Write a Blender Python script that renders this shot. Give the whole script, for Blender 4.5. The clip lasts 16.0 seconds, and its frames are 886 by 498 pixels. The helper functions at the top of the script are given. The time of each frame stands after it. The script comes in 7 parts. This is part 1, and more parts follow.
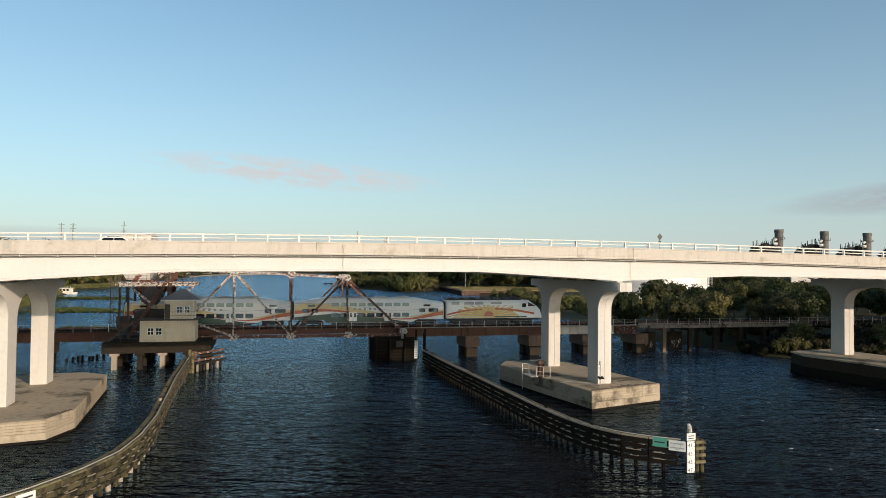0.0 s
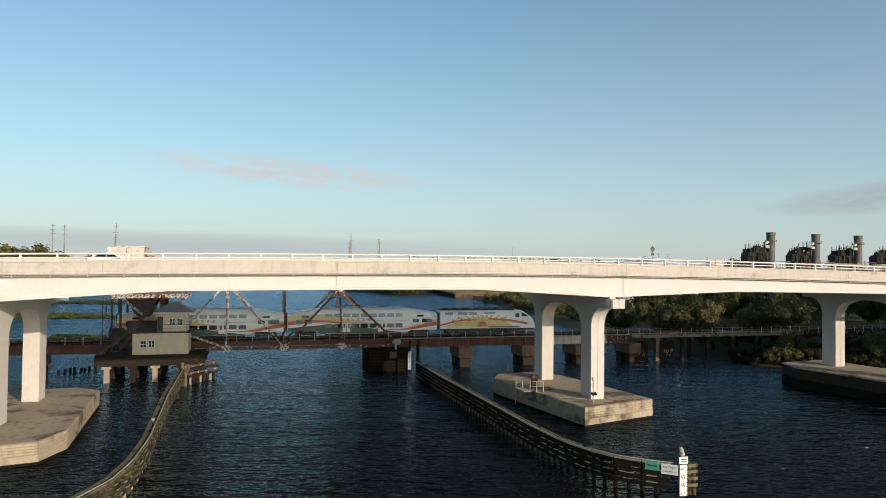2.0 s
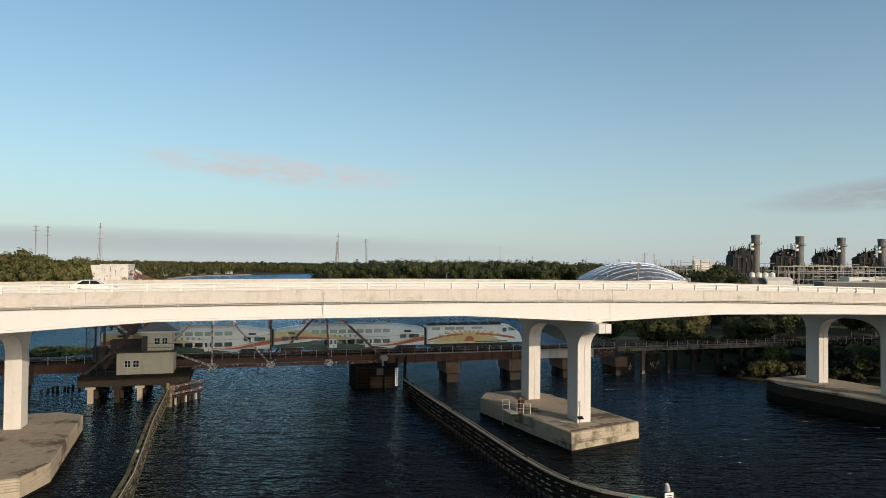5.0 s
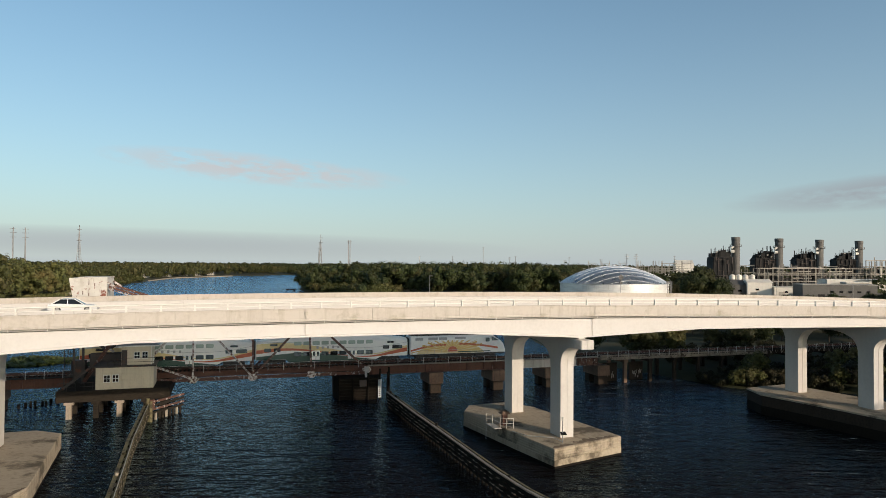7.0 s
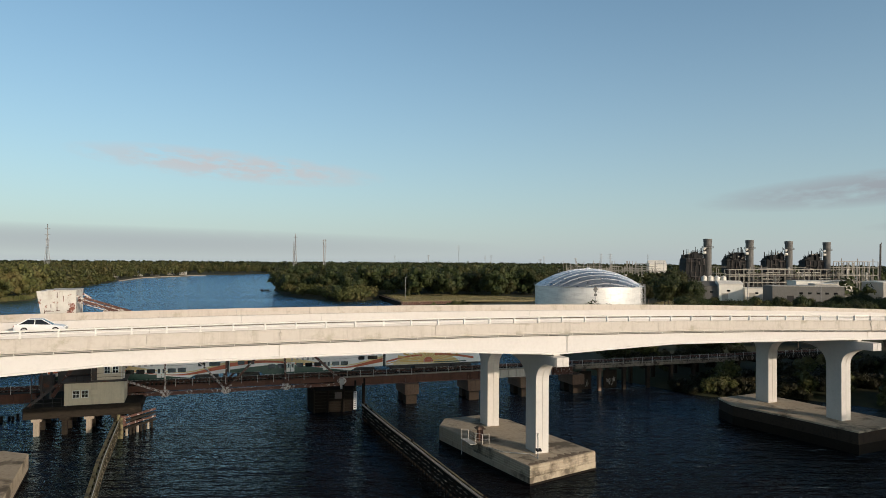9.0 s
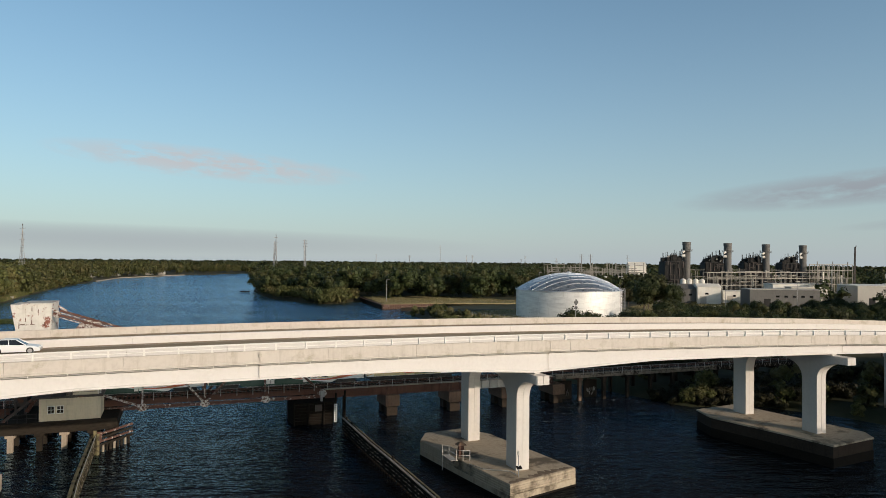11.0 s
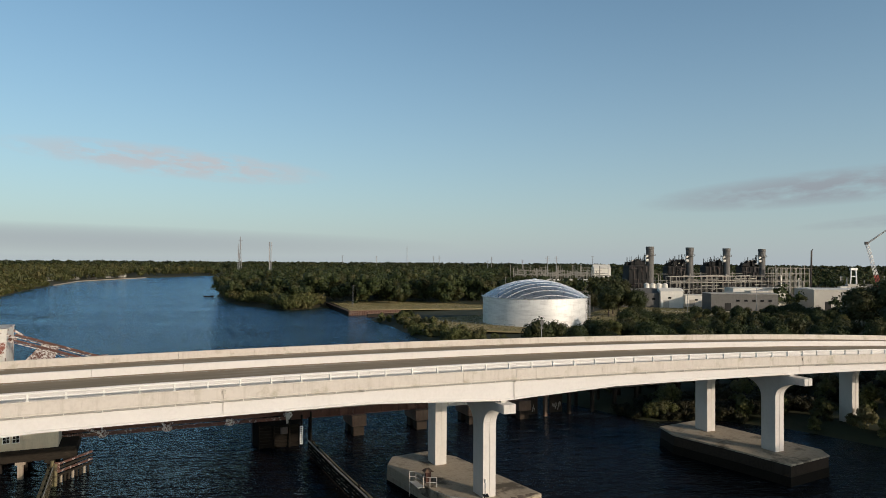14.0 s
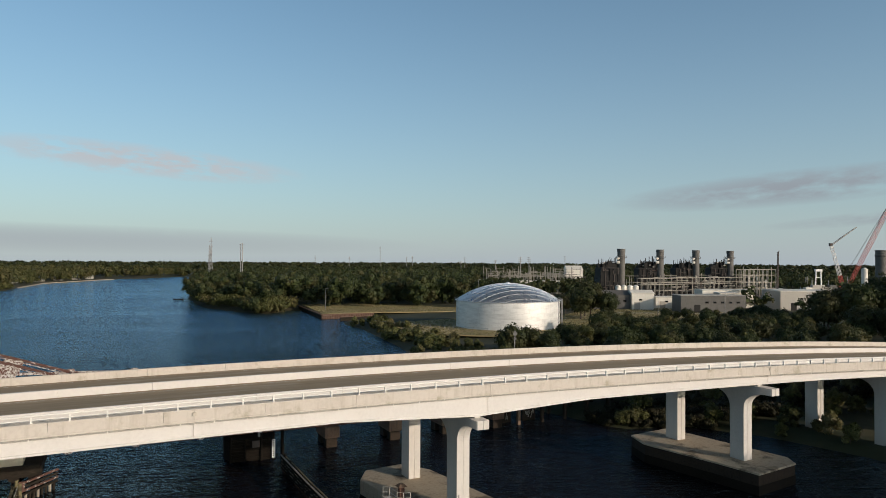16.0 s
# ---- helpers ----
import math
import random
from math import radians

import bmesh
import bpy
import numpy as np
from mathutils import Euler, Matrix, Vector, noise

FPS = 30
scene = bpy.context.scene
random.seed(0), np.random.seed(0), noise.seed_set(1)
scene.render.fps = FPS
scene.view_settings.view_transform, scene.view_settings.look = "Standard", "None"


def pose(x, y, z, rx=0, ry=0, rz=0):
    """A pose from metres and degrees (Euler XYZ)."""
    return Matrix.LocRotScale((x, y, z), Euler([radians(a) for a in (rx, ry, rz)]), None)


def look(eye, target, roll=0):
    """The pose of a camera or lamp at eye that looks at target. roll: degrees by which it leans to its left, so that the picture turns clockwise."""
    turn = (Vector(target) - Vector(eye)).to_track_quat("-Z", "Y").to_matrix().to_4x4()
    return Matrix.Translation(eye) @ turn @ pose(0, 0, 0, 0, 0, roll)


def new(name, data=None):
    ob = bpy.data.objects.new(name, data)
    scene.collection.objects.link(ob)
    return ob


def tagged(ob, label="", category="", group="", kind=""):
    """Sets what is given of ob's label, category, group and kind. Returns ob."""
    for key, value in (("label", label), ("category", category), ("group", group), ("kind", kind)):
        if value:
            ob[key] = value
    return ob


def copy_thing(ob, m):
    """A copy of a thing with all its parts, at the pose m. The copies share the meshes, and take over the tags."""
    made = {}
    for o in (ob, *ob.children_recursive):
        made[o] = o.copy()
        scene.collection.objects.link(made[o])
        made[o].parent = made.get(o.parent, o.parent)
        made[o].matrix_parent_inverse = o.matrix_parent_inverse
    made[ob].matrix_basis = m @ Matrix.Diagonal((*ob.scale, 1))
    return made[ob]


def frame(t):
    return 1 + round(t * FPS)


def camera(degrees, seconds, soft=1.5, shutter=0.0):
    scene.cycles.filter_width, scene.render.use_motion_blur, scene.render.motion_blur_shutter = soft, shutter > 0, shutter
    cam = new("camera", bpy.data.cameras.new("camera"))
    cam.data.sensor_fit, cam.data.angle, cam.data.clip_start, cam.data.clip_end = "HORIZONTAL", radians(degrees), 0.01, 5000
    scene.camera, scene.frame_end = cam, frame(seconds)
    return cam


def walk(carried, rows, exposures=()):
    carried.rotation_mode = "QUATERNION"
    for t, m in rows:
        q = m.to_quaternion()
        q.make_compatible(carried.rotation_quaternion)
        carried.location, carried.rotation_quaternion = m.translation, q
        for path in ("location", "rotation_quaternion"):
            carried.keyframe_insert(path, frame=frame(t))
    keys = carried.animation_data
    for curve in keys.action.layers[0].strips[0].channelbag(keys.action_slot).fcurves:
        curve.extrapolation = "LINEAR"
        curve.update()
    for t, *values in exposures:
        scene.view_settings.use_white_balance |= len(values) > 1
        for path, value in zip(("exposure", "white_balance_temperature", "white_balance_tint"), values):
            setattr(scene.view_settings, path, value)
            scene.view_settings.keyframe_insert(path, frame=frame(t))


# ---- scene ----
cam = camera(64.9, 16.0, soft=0.5)
PATH = [
    (0, (0.275, -0.093, 15.112), (0.197, 1.905, 15.163), 0.6),
    (0.5, (0.316, -0.121, 15.547), (0.242, 1.877, 15.599), 0.5),
    (1, (0.28, -0.169, 15.944), (0.212, 1.829, 15.997), 0.5),
    (1.5, (0.261, -0.176, 16.486), (0.198, 1.822, 16.535), 0.6),
    (2, (0.235, -0.23, 16.962), (0.176, 1.768, 17.012), 0.6),
    (2.5, (0.253, -0.22, 17.381), (0.198, 1.778, 17.429), 0.6),
    (3, (0.236, -0.232, 17.958), (0.186, 1.767, 18.006), 0.6),
    (3.5, (0.254, -0.222, 18.289), (0.207, 1.776, 18.338), 0.5),
    (4, (0.26, -0.219, 18.854), (0.22, 1.78, 18.9), 0.5),
    (6.5, (0.297, -0.11, 21.298), (0.307, 1.889, 21.341), 0.4),
    (7, (0.29, -0.112, 21.782), (0.315, 1.887, 21.825), 0.4),
    (7.5, (0.294, -0.053, 22.294), (0.335, 1.946, 22.335), 0.5),
    (8, (0.296, -0.06, 22.825), (0.354, 1.939, 22.865), 0.5),
    (8.5, (0.288, -0.049, 23.448), (0.363, 1.949, 23.485), 0.5),
    (9, (0.254, 0.018, 23.946), (0.349, 2.015, 23.983), 0.4),
    (11.5, (0.257, 0.123, 26.657), (0.418, 2.116, 26.69), 0.5),
    (12, (0.302, 0.245, 27.239), (0.477, 2.237, 27.271), 0.4),
    (12.5, (0.308, 0.358, 27.685), (0.496, 2.349, 27.718), 0.4),
    (13, (0.338, 0.322, 28.275), (0.545, 2.311, 28.308), 0.4),
    (13.5, (0.327, 0.267, 28.745), (0.55, 2.254, 28.778), 0.4),
    (14, (0.257, 0.057, 29.339), (0.5, 2.042, 29.373), 0.4),
    (14.5, (0.237, 0.1, 29.84), (0.5, 2.082, 29.874), 0.4),
    (15, (0.27, 0.144, 30.278), (0.551, 2.124, 30.312), 0.3),
    (15.5, (0.239, -0.005, 30.712), (0.538, 1.972, 30.746), 0.3),
    (16, (0.23, 0.11, 31.192), (0.549, 2.084, 31.225), 0.3),
]
walk(cam, [(t, look(eye, target, roll)) for t, eye, target, roll in PATH], exposures=[(0.0, 0.08, 6850, 10), (4.0, 0.0, 6800, 10), (8.0, -0.1, 6720, 10), (12.0, -0.2, 6600, 10), (16.0, -0.24, 6560, 10)])

# ---- world ----
SUN_DIR = Vector((0.70, -0.715, 0.26)).normalized()
SUN_EL, SUN_AZ = math.asin(SUN_DIR.z), math.atan2(SUN_DIR.x, SUN_DIR.y)


def make_world():
    w = bpy.data.worlds.new("sky")
    scene.world = w
    w.use_nodes = True
    nt = w.node_tree
    nt.nodes.clear()
    N, L = nt.nodes.new, nt.links.new

    def math_node(op, a, b=None, clamp=False):
        n = N("ShaderNodeMath")
        n.operation, n.use_clamp = op, clamp
        if op == "MULTIPLY_ADD":
            n.inputs[2].default_value = 1.0
        for i, v in enumerate((a, b)):
            if v is None:
                continue
            if isinstance(v, (int, float)):
                n.inputs[i].default_value = v
            else:
                L(v, n.inputs[i])
        return n.outputs[0]

    sky = N("ShaderNodeTexSky")
    sky.sky_type, sky.sun_disc = "NISHITA", False
    sky.sun_elevation, sky.sun_rotation = SUN_EL, SUN_AZ
    sky.air_density, sky.dust_density, sky.ozone_density = 1.0, 0.3, 3.0
    tc = N("ShaderNodeTexCoord")
    sep = N("ShaderNodeSeparateXYZ")
    L(tc.outputs["Generated"], sep.inputs[0])
    az = math_node("ARCTAN2", sep.outputs[0], sep.outputs[1])
    el = math_node("ARCSINE", sep.outputs[2])

    def cloud(az0, el0, raz, rel, tilt, scale, cut, seed):
        """Stretched wisps inside a soft ellipse of the sky (radians)."""
        da = math_node("SUBTRACT", az, az0)
        de = math_node("SUBTRACT", math_node("SUBTRACT", el, el0), math_node("MULTIPLY", da, tilt))
        x, y = math_node("DIVIDE", da, raz), math_node("DIVIDE", de, rel)
        r2 = math_node("ADD", math_node("MULTIPLY", x, x), math_node("MULTIPLY", y, y))
        mask = math_node("SUBTRACT", 1.0, r2, clamp=True)
        comb = N("ShaderNodeCombineXYZ")
        L(math_node("MULTIPLY", da, scale), comb.inputs[0])
        L(math_node("MULTIPLY", de, scale * 3.4), comb.inputs[1])
        comb.inputs[2].default_value = seed
        no = N("ShaderNodeTexNoise")
        no.inputs["Scale"].default_value, no.inputs["Detail"].default_value, no.inputs["Roughness"].default_value = 1.0, 7, 0.55
        L(comb.outputs[0], no.inputs["Vector"])
        v = math_node("MULTIPLY", math_node("SUBTRACT", no.outputs[0], cut), 5.0, clamp=True)
        return math_node("MULTIPLY", v, mask, clamp=True), no.outputs[0]

    # pale haze that thickens evenly towards the horizon all round
    haze = N("ShaderNodeMix")
    haze.data_type = "RGBA"
    up = math_node("MAXIMUM", el, 0.0)
    L(math_node("MULTIPLY", math_node("POWER", 2.718, math_node("MULTIPLY", up, -5.0)), 0.86), haze.inputs["Factor"])
    tint = N("ShaderNodeMix")
    tint.data_type, tint.blend_type = "RGBA", "MULTIPLY"
    tint.inputs["Factor"].default_value = 1.0
    L(sky.outputs[0], tint.inputs["A"])
    tint.inputs["B"].default_value = (1.02, 1.18, 1.10, 1)
    # the clear sky deepens towards the zenith
    deep = N("ShaderNodeVectorMath")
    deep.operation = "SCALE"
    L(tint.outputs["Result"], deep.inputs[0])
    L(math_node("SUBTRACT", 1.0, math_node("MULTIPLY", math_node("MULTIPLY", math_node("SUBTRACT", el, 0.40), 2.0, clamp=True), 0.74)), deep.inputs["Scale"])
    L(deep.outputs[0], haze.inputs["A"])
    # brighter on the sun's side
    near = math_node("MULTIPLY", math_node("ADD", math_node("COSINE", math_node("SUBTRACT", az, SUN_AZ)), 1.0), 0.5)
    glow, warm = N("ShaderNodeVectorMath"), N("ShaderNodeVectorMath")
    glow.operation, warm.operation = "MULTIPLY_ADD", "SCALE"
    warm.inputs[0].default_value = (62.0, 52.0, 40.0)
    L(math_node("POWER", near, 12.0), warm.inputs["Scale"])
    glow.inputs[0].default_value, glow.inputs[1].default_value = (3.3, 3.82, 4.42), (1, 1, 1)
    L(warm.outputs[0], glow.inputs[2])
    L(glow.outputs[0], haze.inputs["B"])
    shade = haze.outputs["Result"]
    for args, colour, amount in (
        ((-0.245, 0.129, 0.215, 0.023, -0.06, 24.0, 0.36, 3.0), (4.25, 4.35, 4.6, 1), 0.95),
        ((0.63, 0.096, 0.24, 0.024, 0.07, 14.0, 0.33, 7.0), (2.5, 2.75, 3.1, 1), 0.9),
        ((0.78, 0.060, 0.20, 0.010, 0.08, 16.0, 0.34, 9.0), (2.6, 2.85, 3.2, 1), 0.6),
        ((-0.40, 0.026, 0.55, 0.020, -0.01, 5.0, 0.20, 5.0), (2.95, 3.25, 3.6, 1), 0.65),
    ):
        m, _ = cloud(*args)
        mix = N("ShaderNodeMix")
        mix.data_type = "RGBA"
        L(math_node("MULTIPLY", m, amount), mix.inputs["Factor"])
        L(shade, mix.inputs["A"])
        mix.inputs["B"].default_value = colour
        shade = mix.outputs["Result"]
    bg = N("ShaderNodeBackground")
    bg.inputs["Strength"].default_value = 0.14
    L(shade, bg.inputs[0])
    out = N("ShaderNodeOutputWorld")
    L(bg.outputs[0], out.inputs[0])


make_world()
sun_data = bpy.data.lights.new("sun", "SUN")
sun_data.energy, sun_data.angle, sun_data.color = 3.5, radians(0.5), (1.0, 0.85, 0.70)
sun = new("sun", sun_data)
sun.matrix_world = look(SUN_DIR * 100, (0, 0, 0))

# ---- building helpers ----
TURN = 17.0
R17 = pose(0, 0, 0, 0, 0, TURN)
ORIGIN = {}


class G:
    """Collects the faces of one mesh."""

    def __init__(self):
        self.v, self.f = [], []

    def add(self, vs, fs):
        n = len(self.v)
        self.v.extend(tuple(p) for p in vs)
        self.f.extend(tuple(i + n for i in f) for f in fs)
        return self

    def hexa(self, p):
        return self.add(p, [(3, 2, 1, 0), (4, 5, 6, 7), (0, 1, 5, 4), (1, 2, 6, 5), (2, 3, 7, 6), (3, 0, 4, 7)])

    def box(self, x0, x1, y0, y1, z0, z1):
        return self.hexa([(x0, y0, z0), (x1, y0, z0), (x1, y1, z0), (x0, y1, z0), (x0, y0, z1), (x1, y0, z1), (x1, y1, z1), (x0, y1, z1)])

    def bevel_box(self, x0, x1, y0, y1, z0, z1, b):
        """A box whose upright and top edges are cut by b."""
        def ring(i, z):
            return [(x0 + i + b, y0 + i, z), (x1 - i - b, y0 + i, z), (x1 - i, y0 + i + b, z), (x1 - i, y1 - i - b, z), (x1 - i - b, y1 - i, z), (x0 + i + b, y1 - i, z), (x0 + i, y1 - i - b, z), (x0 + i, y0 + i + b, z)]
        return self.loft([ring(0, z0), ring(0, z1 - b), ring(b, z1)])

    def loft(self, rings, caps=True, closed=True):
        n, m = len(self.v), len(rings[0])
        for r in rings:
            self.v.extend(tuple(p) for p in r)
        for i in range(len(rings) - 1):
            for j in range(m if closed else m - 1):
                a, b = n + i * m + j, n + i * m + (j + 1) % m
                self.f.append((a, b, b + m, a + m))
        if caps:
            self.f.append(tuple(n + j for j in reversed(range(m))))
            self.f.append(tuple(n + (len(rings) - 1) * m + j for j in range(m)))
        return self

    def prism(self, poly, z0, z1):
        return self.loft([[(x, y, z0) for x, y in poly], [(x, y, z1) for x, y in poly]])

    def beam(self, p, q, w, h=None, up=(0, 0, 1)):
        p, q = Vector(p), Vector(q)
        d = (q - p).normalized()
        s = d.cross(Vector(up))
        s = s.normalized() if s.length > 1e-4 else Vector((1, 0, 0))
        t = s.cross(d)
        s, t = s * w / 2, t * (h or w) / 2
        return self.hexa([p - s - t, p + s - t, q + s - t, q - s - t, p - s + t, p + s + t, q + s + t, q - s + t])

    def cyl(self, p, q, r0, r1=None, n=10, caps=True):
        p, q = Vector(p), Vector(q)
        r1 = r0 if r1 is None else r1
        d = (q - p).normalized()
        s = d.orthogonal().normalized()
        t = d.cross(s)
        ring = lambda c, r: [c + (s * math.cos(a) + t * math.sin(a)) * r for a in (2 * math.pi * k / n for k in range(n))]
        return self.loft([ring(p, r0), ring(q, r1)], caps)

    def lathe(self, centre, rz, n=32, caps=True):
        cx, cy, cz = centre
        rings = [[(cx + r * math.cos(2 * math.pi * k / n), cy + r * math.sin(2 * math.pi * k / n), cz + z) for k in range(n)] for r, z in rz]
        return self.loft(rings, caps)

    def tube(self, pts, r, n=6):
        for a, b in zip(pts, pts[1:]):
            self.cyl(a, b, r, n=n)
        return self

    def mesh(self, name, o=(0, 0, 0), smooth=False):
        me = bpy.data.meshes.new(name)
        me.from_pydata([(x - o[0], y - o[1], z - o[2]) for x, y, z in self.v], [], self.f)
        if smooth:
            me.polygons.foreach_set("use_smooth", [True] * len(me.polygons))
            me.set_sharp_from_angle(angle=radians(35))
        me.update()
        return me


def thing(name, at, label, category, group="", kind="", turned=True):
    """An empty at a place of the bridge's own axes (along it, across it, up), or of the world's."""
    ob = new(name)
    ob.empty_display_size = 0.3
    ob.matrix_world = (R17 if turned else Matrix()) @ Matrix.Translation(at)
    ORIGIN[ob] = at
    return tagged(ob, label, category, group, kind)


def part(name, g, material, parent, label="", smooth=False, kind=""):
    o = ORIGIN[parent]
    ob = new(name, g.mesh(name, o, smooth))
    ob.data.materials.append(material)
    ob.parent = parent
    ORIGIN[ob] = o
    return tagged(ob, label, kind=kind)


def single(name, g, material, at, label, category, group="", kind="", turned=True, smooth=False):
    """A thing of one mesh."""
    ob = new(name, g.mesh(name, at, smooth))
    ob.data.materials.append(material)
    ob.matrix_world = (R17 if turned else Matrix()) @ Matrix.Translation(at)
    ORIGIN[ob] = at
    return tagged(ob, label, category, group, kind)


def uv(u, v, z=0.0):
    return R17 @ Vector((u, v, z))

# ---- materials ----
def surface(name, c1, c2, scale=1.0, rough=0.7, bump=0.2, metal=0.0, stain=None, stain_scale=0.3, stain_cut=0.55, stain_soft=0.12,
            stretch=(1, 1, 1), bump_scale=None, spec=0.4, island=0.0, streak=None, streak_amount=0.5):
    """A worn surface: two colours in fine noise, an optional stain with a shape of its own, upright streaks and fine relief."""
    m = bpy.data.materials.new(name)
    m.use_nodes = True
    nt = m.node_tree
    nt.nodes.clear()
    N, L = nt.nodes.new, nt.links.new
    out, bs = N("ShaderNodeOutputMaterial"), N("ShaderNodeBsdfPrincipled")
    L(bs.outputs[0], out.inputs[0])
    tc, info, add, mp = N("ShaderNodeTexCoord"), N("ShaderNodeObjectInfo"), N("ShaderNodeVectorMath"), N("ShaderNodeMapping")
    add.operation = "MULTIPLY_ADD"
    comb = N("ShaderNodeCombineXYZ")
    for i in range(3):
        L(info.outputs["Random"], comb.inputs[i])
    L(comb.outputs[0], add.inputs[0])
    add.inputs[1].default_value = (37.0, 53.0, 11.0)
    L(tc.outputs["Object"], add.inputs[2])
    mp.inputs["Scale"].default_value = stretch
    L(add.outputs[0], mp.inputs["Vector"])

    def noise_tex(sc, detail=5, rough_=0.6, vec=None):
        n = N("ShaderNodeTexNoise")
        n.inputs["Scale"].default_value, n.inputs["Detail"].default_value, n.inputs["Roughness"].default_value = sc, detail, rough_
        L(vec or mp.outputs[0], n.inputs["Vector"])
        return n.outputs[0]

    def ramp(v, lo, hi):
        r = N("ShaderNodeMapRange")
        r.inputs[1].default_value, r.inputs[2].default_value = lo, hi
        L(v, r.inputs[0])
        return r.outputs[0]

    def mix(f, a, b):
        x = N("ShaderNodeMix")
        x.data_type = "RGBA"
        for sock, val in (("Factor", f), ("A", a), ("B", b)):
            if isinstance(val, (tuple, float, int)):
                x.inputs[sock].default_value = (*val, 1) if isinstance(val, tuple) else val
            else:
                L(val, x.inputs[sock])
        return x.outputs["Result"]

    fine = noise_tex(scale * 4, 6)
    broad = noise_tex(scale * 0.35, 4)
    both = N("ShaderNodeMath")
    both.operation = "MULTIPLY_ADD"
    L(fine, both.inputs[0])
    both.inputs[1].default_value = 0.72
    half = N("ShaderNodeMath")
    half.operation = "MULTIPLY"
    L(broad, half.inputs[0])
    half.inputs[1].default_value = 0.5
    L(half.outputs[0], both.inputs[2])
    col = mix(ramp(both.outputs[0], 0.34, 0.66), c1, c2)
    if streak:
        sm = N("ShaderNodeMapping")
        sm.inputs["Scale"].default_value = (1, 1, 0.08)
        L(add.outputs[0], sm.inputs["Vector"])
        sf = ramp(noise_tex(1.6, 5, 0.65, sm.outputs[0]), 0.52, 0.75)
        sa = N("ShaderNodeMath")
        sa.operation = "MULTIPLY"
        L(sf, sa.inputs[0])
        sa.inputs[1].default_value = streak_amount
        col = mix(sa.outputs[0], col, streak)
    if stain:
        col = mix(ramp(noise_tex(stain_scale, 6, 0.65), stain_cut - stain_soft / 2, stain_cut + stain_soft / 2), col, stain)
    if island:
        geo, hsv = N("ShaderNodeNewGeometry"), N("ShaderNodeHueSaturation")
        L(ramp(geo.outputs["Random Per Island"], 0, 1), hsv.inputs["Value"])
        hsv.inputs["Value"].default_value = 1
        r = N("ShaderNodeMapRange")
        r.inputs[3].default_value, r.inputs[4].default_value = 1 - island, 1 + island
        L(geo.outputs["Random Per Island"], r.inputs[0])
        L(r.outputs[0], hsv.inputs["Value"])
        L(col, hsv.inputs["Color"])
        col = hsv.outputs[0]
    L(col, bs.inputs["Base Color"])
    bs.inputs["Metallic"].default_value = metal
    bs.inputs["Specular IOR Level"].default_value = spec
    rr = N("ShaderNodeMapRange")
    rr.inputs[3].default_value, rr.inputs[4].default_value = max(rough - 0.12, 0.03), min(rough + 0.12, 1)
    L(fine, rr.inputs[0])
    L(rr.outputs[0], bs.inputs["Roughness"])
    if bump:
        b = N("ShaderNodeBump")
        b.inputs["Strength"].default_value, b.inputs["Distance"].default_value = bump, 0.03
        L(noise_tex(bump_scale or scale * 9, 5), b.inputs["Height"])
        L(b.outputs[0], bs.inputs["Normal"])
    return m


def leaf_material(name, c1, c2, dry, see=0.15):
    m = bpy.data.materials.new(name)
    m.use_nodes = True
    nt = m.node_tree
    nt.nodes.clear()
    N, L = nt.nodes.new, nt.links.new
    out, bs, tr, sh = N("ShaderNodeOutputMaterial"), N("ShaderNodeBsdfPrincipled"), N("ShaderNodeBsdfTranslucent"), N("ShaderNodeMixShader")
    geo, tc, no = N("ShaderNodeNewGeometry"), N("ShaderNodeTexCoord"), N("ShaderNodeTexNoise")
    info = N("ShaderNodeObjectInfo")
    no.inputs["Scale"].default_value = 0.09
    L(geo.outputs["Position"], no.inputs["Vector"])
    a = N("ShaderNodeMix")
    a.data_type = "RGBA"
    a.inputs["A"].default_value, a.inputs["B"].default_value = (*c1, 1), (*c2, 1)
    L(geo.outputs["Random Per Island"], a.inputs["Factor"])
    r = N("ShaderNodeMapRange")
    r.inputs[1].default_value, r.inputs[2].default_value = 0.48, 0.72
    L(no.outputs[0], r.inputs[0])
    b = N("ShaderNodeMix")
    b.data_type = "RGBA"
    L(r.outputs[0], b.inputs["Factor"])
    L(a.outputs["Result"], b.inputs["A"])
    b.inputs["B"].default_value = (*dry, 1)
    hsv = N("ShaderNodeHueSaturation")
    v = N("ShaderNodeMapRange")
    v.inputs[3].default_value, v.inputs[4].default_value = 0.75, 1.3
    L(info.outputs["Random"], v.inputs[0])
    L(v.outputs[0], hsv.inputs["Value"])
    L(b.outputs["Result"], hsv.inputs["Color"])
    L(hsv.outputs[0], bs.inputs["Base Color"])
    L(hsv.outputs[0], tr.inputs["Color"])
    bs.inputs["Roughness"].default_value, bs.inputs["Specular IOR Level"].default_value = 0.6, 0.25
    sh.inputs[0].default_value = see
    L(bs.outputs[0], sh.inputs[1])
    L(tr.outputs[0], sh.inputs[2])
    L(sh.outputs[0], out.inputs[0])
    return m


